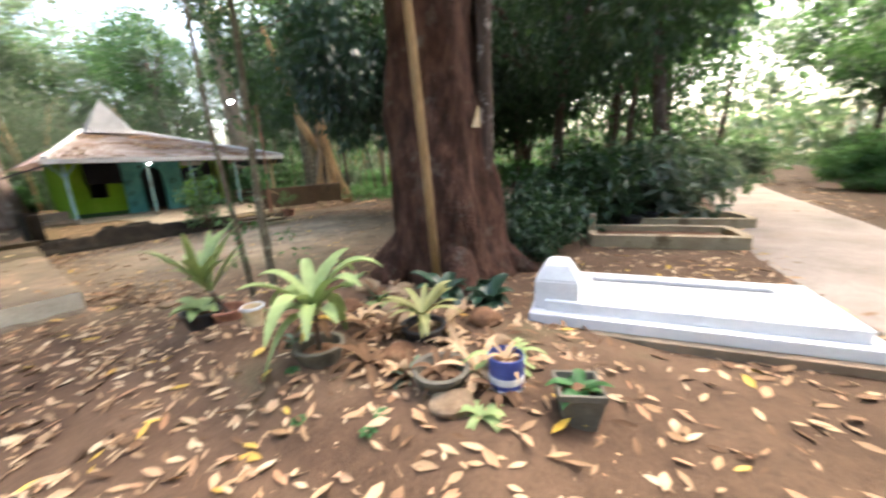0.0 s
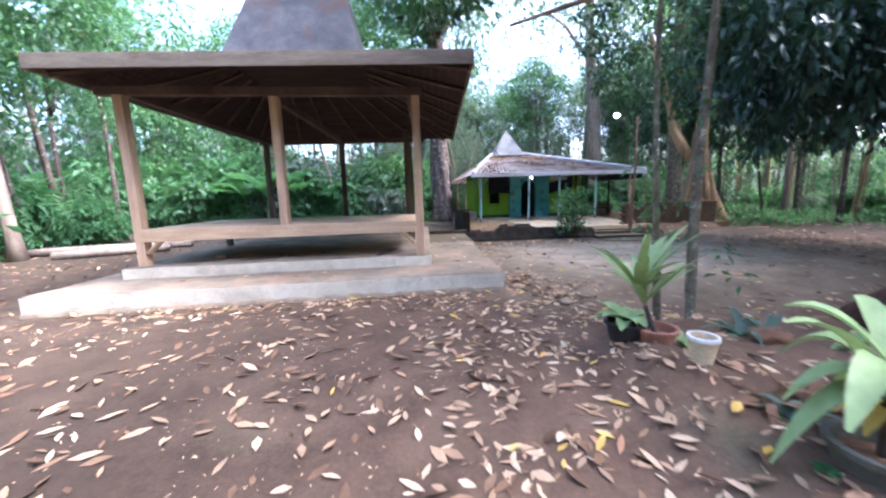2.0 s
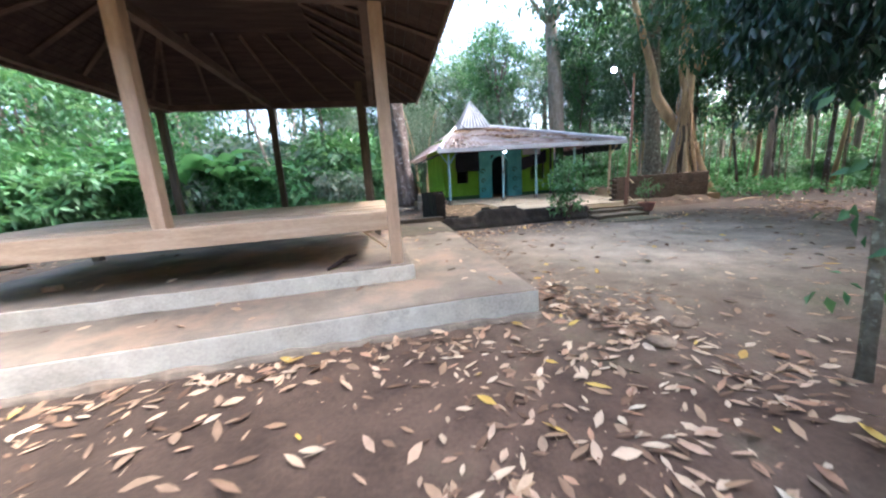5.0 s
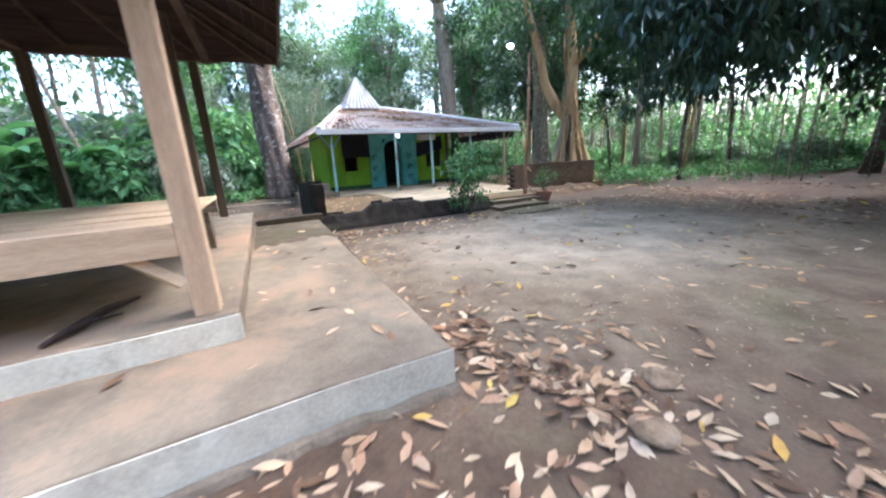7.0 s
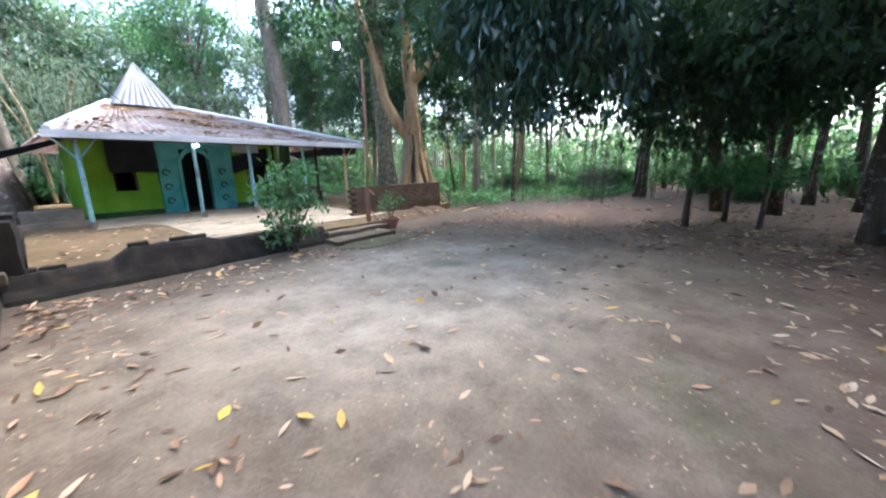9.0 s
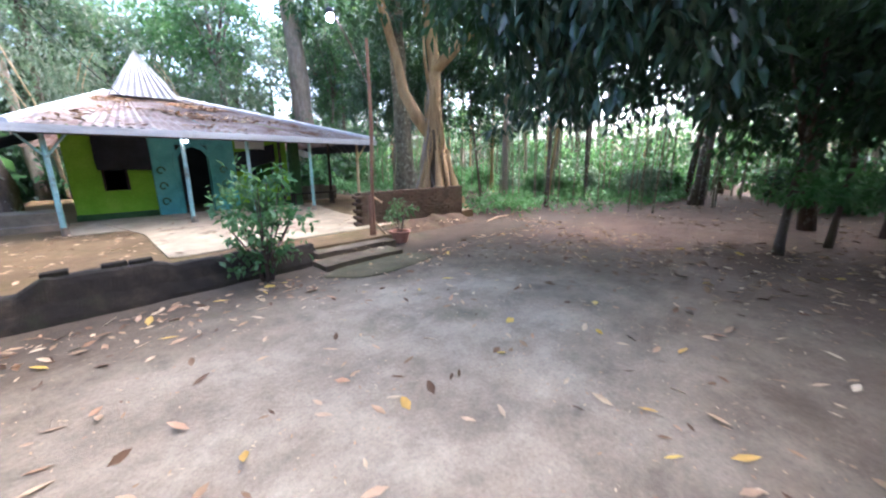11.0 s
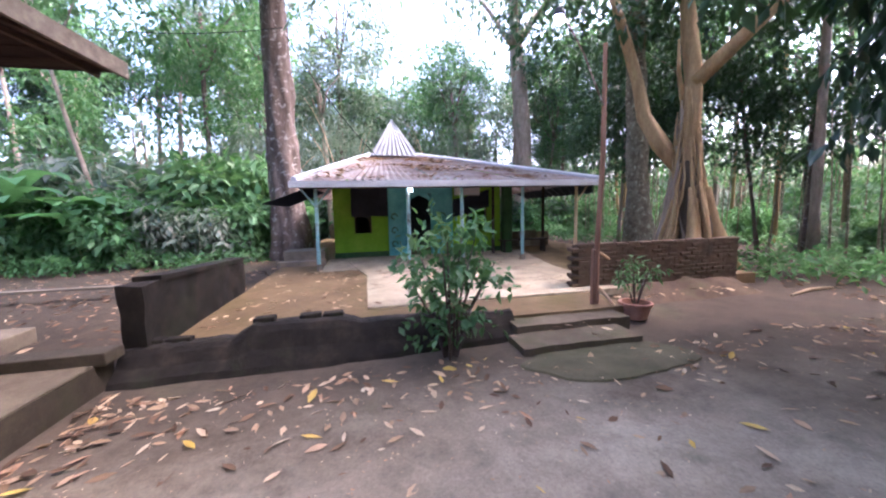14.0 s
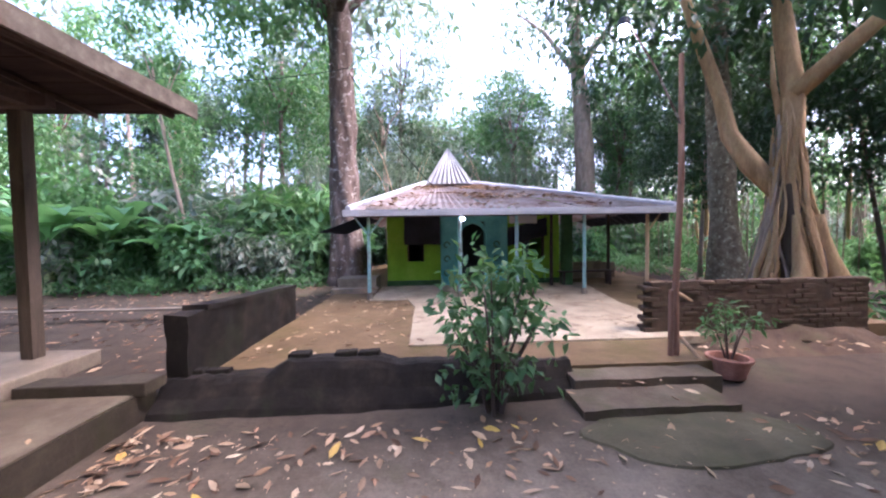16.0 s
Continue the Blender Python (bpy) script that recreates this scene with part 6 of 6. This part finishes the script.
def build_pots():
    # terracotta pot by the brick wall
    t = pot("terracotta_pot", 5.85, 5.72, 0.02, 0.20, 0.22, TERRACOTTA, "terracotta pot with a thin leafy plant beside the wall")
    for i in range(5):
        a = i * 1.26
        part("stem", tubem([(0.03 * math.cos(a), 0.03 * math.sin(a), 0.2), (0.1 * math.cos(a), 0.1 * math.sin(a), 0.45), (0.2 * math.cos(a), 0.2 * math.sin(a), 0.72)], [0.01, 0.008, 0.004], 5), BARK, t)
    v, f = cloud(33, crown_points(33, 22, 0.26, 0.26, 0.24, 0.62, 0.3), 9, 0.12, 0.10, 0.3, 0.4)
    link_mesh("foliage", raw_mesh("foliage", v, f), LEAF_MID, t)
    # pots by the start
    t = pot("terracotta_pot", 0.70, -2.36, hill(0.70, -2.36) - 0.10, 0.15, 0.20, TERRACOTTA, "orange clay pot of striped dracaena on the earth")
    strap_plant(t, 0.18, 24, 0.52, 0.07, LEAF_FRESH, 3, (0.85, 1.25), (0.1, 0.5), 0.34, (-0.17, 0.02))
    t = pot("black_pot", 0.52, -2.24, hill(0.52, -2.24) - 0.03, 0.16, 0.17, DARK_PLASTIC, "black plastic pot with pale broad leaves")
    strap_plant(t, 0.15, 12, 0.30, 0.13, LEAF_FRESH, 4, (0.4, 0.8), (0.2, 0.6))
    t = pot("cream_bucket", 0.74, -2.78, hill(0.74, -2.78) - 0.03, 0.088, 0.20, CREAM, "stained cream plastic bucket used as a pot")
    part("rim_band", ring([(0.088, 0.175), (0.096, 0.183), (0.096, 0.205), (0.083, 0.206)]), WHITE_LABEL, t, "white rim")
    t = pot("grey_pot", 0.76, -3.72, hill(0.76, -3.72) - 0.10, 0.17, 0.20, GREY_POT, "cement pot of broad light green leaves")
    strap_plant(t, 0.18, 17, 0.62, 0.115, LEAF_FRESH, 5, (0.6, 1.3), (0.5, 1.3), 0.34)
    for i in range(5):
        ob = part("withered_leaf", strap_leaf(0.2, 0.07, i * 1.3 + 3.4, 0.5, 0.9), DRY_BROWN if i % 2 else DRY_YELLOW, t, "withered orange-brown leaf", smooth=True)
        ob.matrix_basis = pose(0, 0, 0.36)
    t = pot("dark_pot", 1.42, -4.14, hill(1.42, -4.14) - 0.09, 0.17, 0.17, DARK_PLASTIC, "dark pot of yellowing long leaves")
    strap_plant(t, 0.15, 15, 0.44, 0.07, LEAF_YELLOW, 6, (0.5, 1.0), (0.3, 0.9), 0.1)
    t = pot("brown_pot", 1.02, -4.62, hill(1.02, -4.62) - 0.08, 0.17, 0.19, GREY_POT, "half-buried dark pot of withered brown leaves")
    strap_plant(t, 0.13, 18, 0.26, 0.05, DRY_BROWN, 14, (0.4, 1.2), (0.3, 1.4))
    t = thing("paint_tin", 1.20, -4.98, hill(1.2, -4.98) - 0.01, "blue paint tin with white label used as a pot", "tin")
    part("can", lathe(bmesh.new(), [(0.10, 0), (0.105, 0.005), (0.105, 0.20), (0.100, 0.205), (0.097, 0.19), (0.095, 0.10)], 24), BLUE_TIN, t)
    part("label_band", ring([(0.1045, 0.045), (0.107, 0.05), (0.107, 0.085), (0.1045, 0.09)], 24), WHITE_LABEL, t, "white printed band")
    part("base_rim", ring([(0.104, 0.0), (0.109, 0.002), (0.109, 0.014), (0.104, 0.016)], 24), WHITE_LABEL, t)
    part("fill", lathe(bmesh.new(), [(0.094, 0.11), (0.092, 0.15), (0.02, 0.165)], 14), CLAY_HEAP, t)
    strap_plant(t, 0.15, 9, 0.20, 0.035, DRY_TAN, 12, (0.6, 1.4), (0.3, 1.2))
    t = thing("square_pot", 1.27, -5.38, hill(1.27, -5.38) - 0.02, "square dark cement pot with a small trailing plant", "plant pot", rz=30)
    bm = bmesh.new()
    R = [[bm.verts.new((a * x, a * y, z)) for x, y in ((-1, -1), (1, -1), (1, 1), (-1, 1))] for a, z in ((0.085, 0.0), (0.115, 0.20), (0.122, 0.20), (0.122, 0.235), (0.104, 0.235), (0.098, 0.15))]
    for r0, r1 in zip(R, R[1:]):
        for k in range(4):
            bm.faces.new((r0[k], r0[(k + 1) % 4], r1[(k + 1) % 4], r1[k]))
    bm.faces.new(R[0][::-1]), bm.faces.new(R[-1])
    part("vessel", bm, GREY_POT, t)
    part("soil", lathe(bmesh.new(), [(0.094, 0.16), (0.09, 0.20), (0.04, 0.215)], 4), CLAY_HEAP, t, "dark potting soil")
    strap_plant(t, 0.18, 16, 0.22, 0.06, LEAF_BRIGHT, 8, (0.3, 0.9), (0.3, 1.0))
    # withered and half-green plants grown between the pots
    q = random.Random(44)
    for k, (u, v) in enumerate(((2.45, -4.12), (2.75, -3.85), (2.2, -3.75))):
        t = thing("aroid_plant", u, v, hill(u, v) - 0.02, "dark broad-leaved plant between the great tree and the tomb", "plant", "dark broad-leaved plants")
        strap_plant(t, 0.04, 13, 0.42, 0.16, LEAF_GLOSSY, 130 + k, (0.6, 1.2), (0.4, 1.1))
    for i in range(28):
        u, v = q.uniform(0.75, 2.1), q.uniform(-5.0, -2.3)
        mt = (DRY_TAN, DRY_BROWN, LEAF_FRESH, LEAF_DUSTY, DRY_BROWN)[i % 5]
        t = thing("withered_plant", u, v, hill(u, v) - 0.02, "low tuft of withered strap leaves among the pots", "plant", "withered plants by the pots")
        strap_plant(t, 0.02, 11, q.uniform(0.22, 0.44), 0.055, mt, 60 + i, (0.3, 1.1), (0.3, 1.1))
    for u, v in ((0.35, -4.1), (0.48, -4.55), (0.62, -4.5), (0.55, -3.7)):
        t = thing("seedling", u, v, hill(u, v) - 0.005, "tiny bright green seedling in the earth", "plant", "seedlings")
        for i in range(6):
            ob = part("leaf", strap_leaf(0.07, 0.035, i * 1.05, 0.6, 0.4), LEAF_BRIGHT, t, smooth=True)
    # stones and clods round the pots
    g = random.Random(21)
    for i, (u, v, s) in enumerate(((1.5, -3.1, 0.16), (1.75, -3.6, 0.2), (1.9, -2.9, 0.15), (1.3, -3.8, 0.13), (1.65, -4.7, 0.12), (2.0, -3.3, 0.18), (1.1, -4.15, 0.12), (0.45, -2.6, 0.05), (0.9, -4.8, 0.13), (1.9, -4.4, 0.13), (0.62, -0.75, 0.10), (1.0, -0.55, 0.09), (1.55, -2.45, 0.14))):
        bm = bmesh.new()
        bmesh.ops.create_icosphere(bm, subdivisions=3, radius=s)
        for p in bm.verts:
            p.co *= 1 + 0.45 * noise.noise(p.co * (2.2 / s * 0.5) + Vector((i * 3, 0, 0)))
            p.co.z *= 0.55
        t = tagged(part("stone", bm, STONE if i % 3 else CLAY_HEAP, None), "rounded brown field stone half sunk in the earth", "stone", "stones by the pots")
        t.matrix_basis = FRAME @ pose(u, v, hill(u, v) + s * 0.05, 0, 0, g.uniform(0, 360))


def build_graves():
    t = thing("white_tomb", 2.30, -4.72, 0.0, "low white painted tomb with a shaped headstone", "tomb", rz=-75)
    # x runs from head to foot, y across
    part("kerb", boxm(-0.13, 2.36, -0.07, 1.16, -0.08, 0.07, 0.01), CONCRETE, t, "grey concrete footing")
    part("base", boxm(-0.08, 2.30, 0.0, 1.09, 0.07, 0.17, 0.012), WHITE_STONE, t)
    for y0, y1 in ((0.08, 0.73), (0.87, 1.02)):
        part("border", boxm(0.05, 2.2, y0, y1, 0.17, 0.27, 0.012), WHITE_STONE, t)
    for x0, x1 in ((0.05, 0.44), (1.91, 2.2)):
        part("border_end", boxm(x0, x1, 0.735, 0.865, 0.17, 0.268, 0.012), WHITE_STONE, t)
    part("bed", boxm(0.44, 1.91, 0.73, 0.87, 0.17, 0.235, 0.0), GREY_STONE, t, "grey gravel bed")
    bm = bmesh.new()
    rings = [(0.19, 0.19, 0.17), (0.185, 0.185, 0.44), (0.10, 0.12, 0.58), (0.07, 0.09, 0.60)]
    R = [[bm.verts.new((0.14 + sx * a, 0.30 + sy * b, z)) for sx, sy in ((-1, -1), (1, -1), (1, 1), (-1, 1))] for a, b, z in rings]
    bm.faces.new(R[0][::-1]), bm.faces.new(R[-1])
    for r0, r1 in zip(R, R[1:]):
        for q in range(4):
            bm.faces.new((r0[q], r0[(q + 1) % 4], r1[(q + 1) % 4], r1[q]))
    bmesh.ops.bevel(bm, geom=bm.edges[:], offset=0.012, segments=2, affect="EDGES")
    part("headstone", bm, WHITE_STONE, t)
    # older brick-edged graves beyond
    for u, v, rz in ((5.75, -4.35, -72), (7.6, -4.5, -72)):
        g = thing("brick_grave", u, v, 0.0, "old grave edged with low tan masonry", "grave", "old graves", rz=rz)
        part("bed", grid_box(0.0, 2.0, 0.0, 0.9, -0.05, 0.10, 8, 0.02, 3), CLAY_HEAP, g)
        for y in (0.0, 0.9):
            part("edge", grid_box(-0.1, 2.1, y - 0.07, y + 0.07, -0.05, 0.20, 10, 0.012, 4), SCREED, g)
        for x in (-0.08, 2.08):
            part("edge", grid_box(x - 0.07, x + 0.07, 0.07, 0.83, -0.05, 0.20, 8, 0.012, 4), SCREED, g)
        part("marker", boxm(-0.12, -0.02, 0.38, 0.54, 0.1, 0.48, 0.02, 0.01), SCREED, g, "worn pale marker stone")
    for u, v in ((7.5, -4.55), (8.1, -4.75)):
        pot("black_pot", u, v, 0.0, 0.19, 0.26, DARK_PLASTIC, "black plastic pot of shrubs along the road")


build_terrace_bush()
build_pots()
build_graves()


# ---- logs, wires, low things ----
def build_logs():
    for i, (u, v, ln, rz, r) in enumerate(((-10.4, 5.4, 3.2, 20, 0.12), (-10.2, 6.0, 3.6, 14, 0.10), (-9.6, 5.0, 2.4, 30, 0.11))):
        bm = tubem([(-ln / 2, 0, r), (0, 0.05, r * 1.05), (ln / 2, 0, r * 0.95)], [r, r * 1.02, r * 0.9], 10, 0.2, i)
        t = tagged(part("log", bm, PALE_BARK, None, smooth=True), "fallen pale log lying on leaf litter", "log", "fallen logs")
        t.matrix_basis = FRAME @ pose(u, v, hill(u, v), 0, 0, rz)
    bm = tubem([(-0.6, 0, 0.03), (0.1, 0.04, 0.05), (0.7, 0, 0.03)], [0.02, 0.03, 0.02], 6, 0.2)
    t = tagged(part("stick", bm, BAMBOO, None), "dead stick lying by the brick wall", "stick")
    t.matrix_basis = FRAME @ pose(9.6, 6.1, 0.0, 0, 0, 10)
    bm = tubem([(-1.91, 0.80, 0.44), (-1.86, 0.90, 0.455), (-1.81, 0.99, 0.46), (-1.76, 1.17, 0.465), (-1.72, 1.31, 0.45), (-1.66, 1.43, 0.437)], [0.012, 0.022, 0.027, 0.026, 0.02, 0.01], 8, 0.4)
    tube(bm, [(-1.80, 1.02, 0.46), (-1.74, 1.04, 0.455), (-1.67, 1.12, 0.44)], [0.016, 0.012, 0.006], 6, 0.3)
    tagged(part("stick", bm, DARK_WOOD, None, smooth=True), "dark crooked branch lying on the plinth", "stick")
    b = tagged(part("wood_block", boxm(-0.07, 0.07, -0.03, 0.03, 0.0, 0.05, 0.004), NEW_WOOD, None), "offcut of pale timber on the plinth", "offcut")
    b.matrix_basis = FRAME @ pose(-4.6, 1.15, 0.425, 0, 0, 15)


def cable(name, a, b, sag, label):
    n = 14
    pts = [Vector(a).lerp(Vector(b), i / n) + Vector((0, 0, -sag * 4 * (i / n) * (1 - i / n))) for i in range(n + 1)]
    tagged(part(name, tubem(pts, [0.011] * (n + 1), 5), CABLE, None), label, "cable")


build_logs()
cable("cable", (0.15, 13.9, 7.0), (2.9, 13.2, 3.1), 0.25, "black cable from the tall tree to the roof")
cable("cable", (-8.0, 16.0, 7.8), (0.1, 14.0, 7.2), 0.3, "thin black cable strung between trees")


# ---- fallen leaves ----
def scatter(name, seed, spots, mat_, ln, lift, label):
    g = np.random.default_rng(seed)
    p = np.asarray(spots, float)
    n = len(p)
    a = g.random(n) * 2 * math.pi
    d = np.stack([np.cos(a), np.sin(a), g.normal(0, 0.10, n)], 1)
    nr = np.stack([g.normal(0, 0.28, n), g.normal(0, 0.28, n), np.ones(n)], 1)
    size = ln * g.uniform(0.5, 1.25, n)
    p = p + np.stack([np.zeros(n), np.zeros(n), lift + g.random(n) * lift], 1)
    v, f = leaf_arrays(p, d, nr, size, size * g.uniform(0.26, 0.42, n), 0.14, 0.08)
    ob = link_mesh(name, raw_mesh(name, v, f), mat_, None)
    tagged(ob, label, "leaves", kind="stuff")


def blocked(u, v):
    return (-7.1 < u < 0.05 and -0.03 < v < 5.95) or (0.0 < u < 9.6 and 5.0 < v < 20.5) or (-0.2 < u < 0.2 and 5.5 < v < 9.2)


def leaf_density(u, v):
    """How thickly leaves lie: heaps before the platform and by the pots, few in the yard."""
    x = 0.13
    x += 0.9 * math.exp(-((v + 0.35 - 0.0 * u) / 0.35) ** 2) * (-5 < u < 0.8)
    x += 0.85 * math.exp(-(((u - 0.35 - 0.14 * (v + 2)) / 0.75) ** 2)) * (-5.5 < v < 0.4)
    x += 0.45 * math.exp(-(((u + 0.8) / 1.5) ** 2 + ((v + 2.5) / 1.6) ** 2))
    x += 0.5 * math.exp(-(((u - 0.45) / 0.28) ** 2)) * (-0.3 < v < 5.4) * 0.7
    x += 0.85 * math.exp(-((v - 5.0) / 0.7) ** 2) * (0 < u < 6)
    x += 0.9 * math.exp(-(((u - 1.7) / 0.8) ** 2 + ((v + 4.5) / 1.3) ** 2))
    x += 0.25 * (u > 7) + 0.15 * (v < -1.0)
    x *= 0.55 + 0.9 * max(0.0, noise.noise(Vector((u * 1.3, v * 1.3, 4))) + 0.35)
    return min(1, x)


def build_leaves():
    g = random.Random(17)
    tan, brown, yellow, roofs = [], [], [], []
    k = 0
    while len(tan) + len(brown) < 6000 and k < 300000:
        k += 1
        u, v = g.uniform(-6, 10), g.uniform(-7, 6)
        if blocked(u, v) or g.random() > leaf_density(u, v):
            continue
        p = (u, v, hill(u, v))
        c = g.random()
        if v > -0.6 and u > 0.2:
            c = 0.35 + 0.64 * c
            if g.random() < 0.35:
                continue
        if u < -1.2 and v < -0.9 and g.random() < 0.55:
            continue
        (tan if c < 0.68 else brown if c < 0.972 else yellow).append(p)
    # drifts of leaves at the platform's corner, along the old rut and beside the platform's far end
    for (u0, v0), (u1, v1), n, w in (((0.29, 0.19), (0.72, -0.73), 150, 0.10), ((0.23, 0.43), (0.48, 0.68), 60, 0.13), ((0.14, 4.0), (0.45, 5.1), 90, 0.12)):
        for _ in range(n):
            f = g.random()
            u, v = u0 + (u1 - u0) * f + g.gauss(0, w), v0 + (v1 - v0) * f + g.gauss(0, w)
            if not blocked(u, v):
                (brown if g.random() < 0.62 else tan).append((u, v, hill(u, v) + g.uniform(0, 0.02)))
    for _ in range(15):
        u, v = g.uniform(0.4, 5), g.uniform(0.0, 4.8)
        yellow.append((u, v, hill(u, v)))
    for u0, u1, v0, v1, z, n in ((0.3, 2.3, 5.9, 10.0, 0.215, 130), (2.4, 6.3, 6.6, 10, 0.235, 50), (-7, -0.05, 0.05, 0.75, 0.262, 30), (-0.95, -0.05, 0.8, 5.1, 0.262, 24), (-5.6, -1.1, 0.85, 3.0, 0.432, 20), (3.9, 5.3, 5.05, 5.7, 0.14, 24), (5.7, 8.6, 6.1, 6.55, 0.12, 30)):
        for _ in range(n):
            (tan if g.random() < 0.7 else brown).append((g.uniform(u0, u1), g.uniform(v0, v1), z))
    scatter("fallen_leaves", 1, tan, DRY_TAN, 0.122, 0.006, "scattered dry tan leaves on the earth")
    scatter("fallen_leaves", 2, brown, DRY_BROWN, 0.12, 0.006, "scattered dry brown leaves on the earth")
    scatter("fallen_leaves", 3, yellow, DRY_YELLOW, 0.14, 0.008, "fresh fallen yellow leaves on the earth")
    litter = []
    while len(litter) < 12000:
        u, v = g.uniform(-22, 24), g.uniform(-9, 24)
        if blocked(u, v) or (-0.5 < u < 6.5 and -6 < v < 6):
            continue
        if not clear(u, v) and g.random() < 0.4:
            continue
        if noise.noise(Vector((u * 0.6, v * 0.6, 7))) < -0.2:
            continue
        litter.append((u, v, hill(u, v)))
    scatter("leaf_litter", 4, litter, DRY_BROWN, 0.15, 0.006, "brown leaf litter under the trees")
    pale = [p for i, p in enumerate(litter) if i % 4 == 0]
    scatter("leaf_litter", 5, [(p[0] + 0.3, p[1] + 0.2, p[2]) for p in pale if not blocked(p[0] + 0.3, p[1] + 0.2)], DRY_TAN, 0.14, 0.008, "pale dry leaf litter under the trees")
    # on the roof
    for _ in range(1500):
        f, w = g.random() ** 0.8 * 0.8, g.random()
        a, b = Vector((0.9, 9.72, 2.20)).lerp(Vector((2.55, 14.5, 3.45)), f), Vector((8.15, 9.72, 2.20)).lerp(Vector((4.25, 14.5, 3.45)), f)
        q = a.lerp(b, w * 0.85)
        if noise.noise(q * 0.9) > -0.15:
            roofs.append((q.x, q.y, q.z + 0.03))
    scatter("roof_leaves", 6, roofs[::2], DRY_BROWN, 0.17, 0.01, "dry leaves gathered on the roof")
    scatter("roof_leaves", 7, roofs[1::2], DRY_TAN, 0.17, 0.012, "pale dry leaves gathered on the roof")
    bits = []
    while len(bits) < 5200:
        u, v = g.uniform(-6, 9), g.uniform(-6.5, 5.6)
        if not blocked(u, v) and noise.noise(Vector((u * 1.1, v * 1.1, 12))) > -0.1:
            bits.append((u, v, hill(u, v)))
    scatter("ground_crumbs", 8, bits, DRY_TAN, 0.028, 0.003, "small pale crumbs of leaf and stone on the earth")


build_leaves()
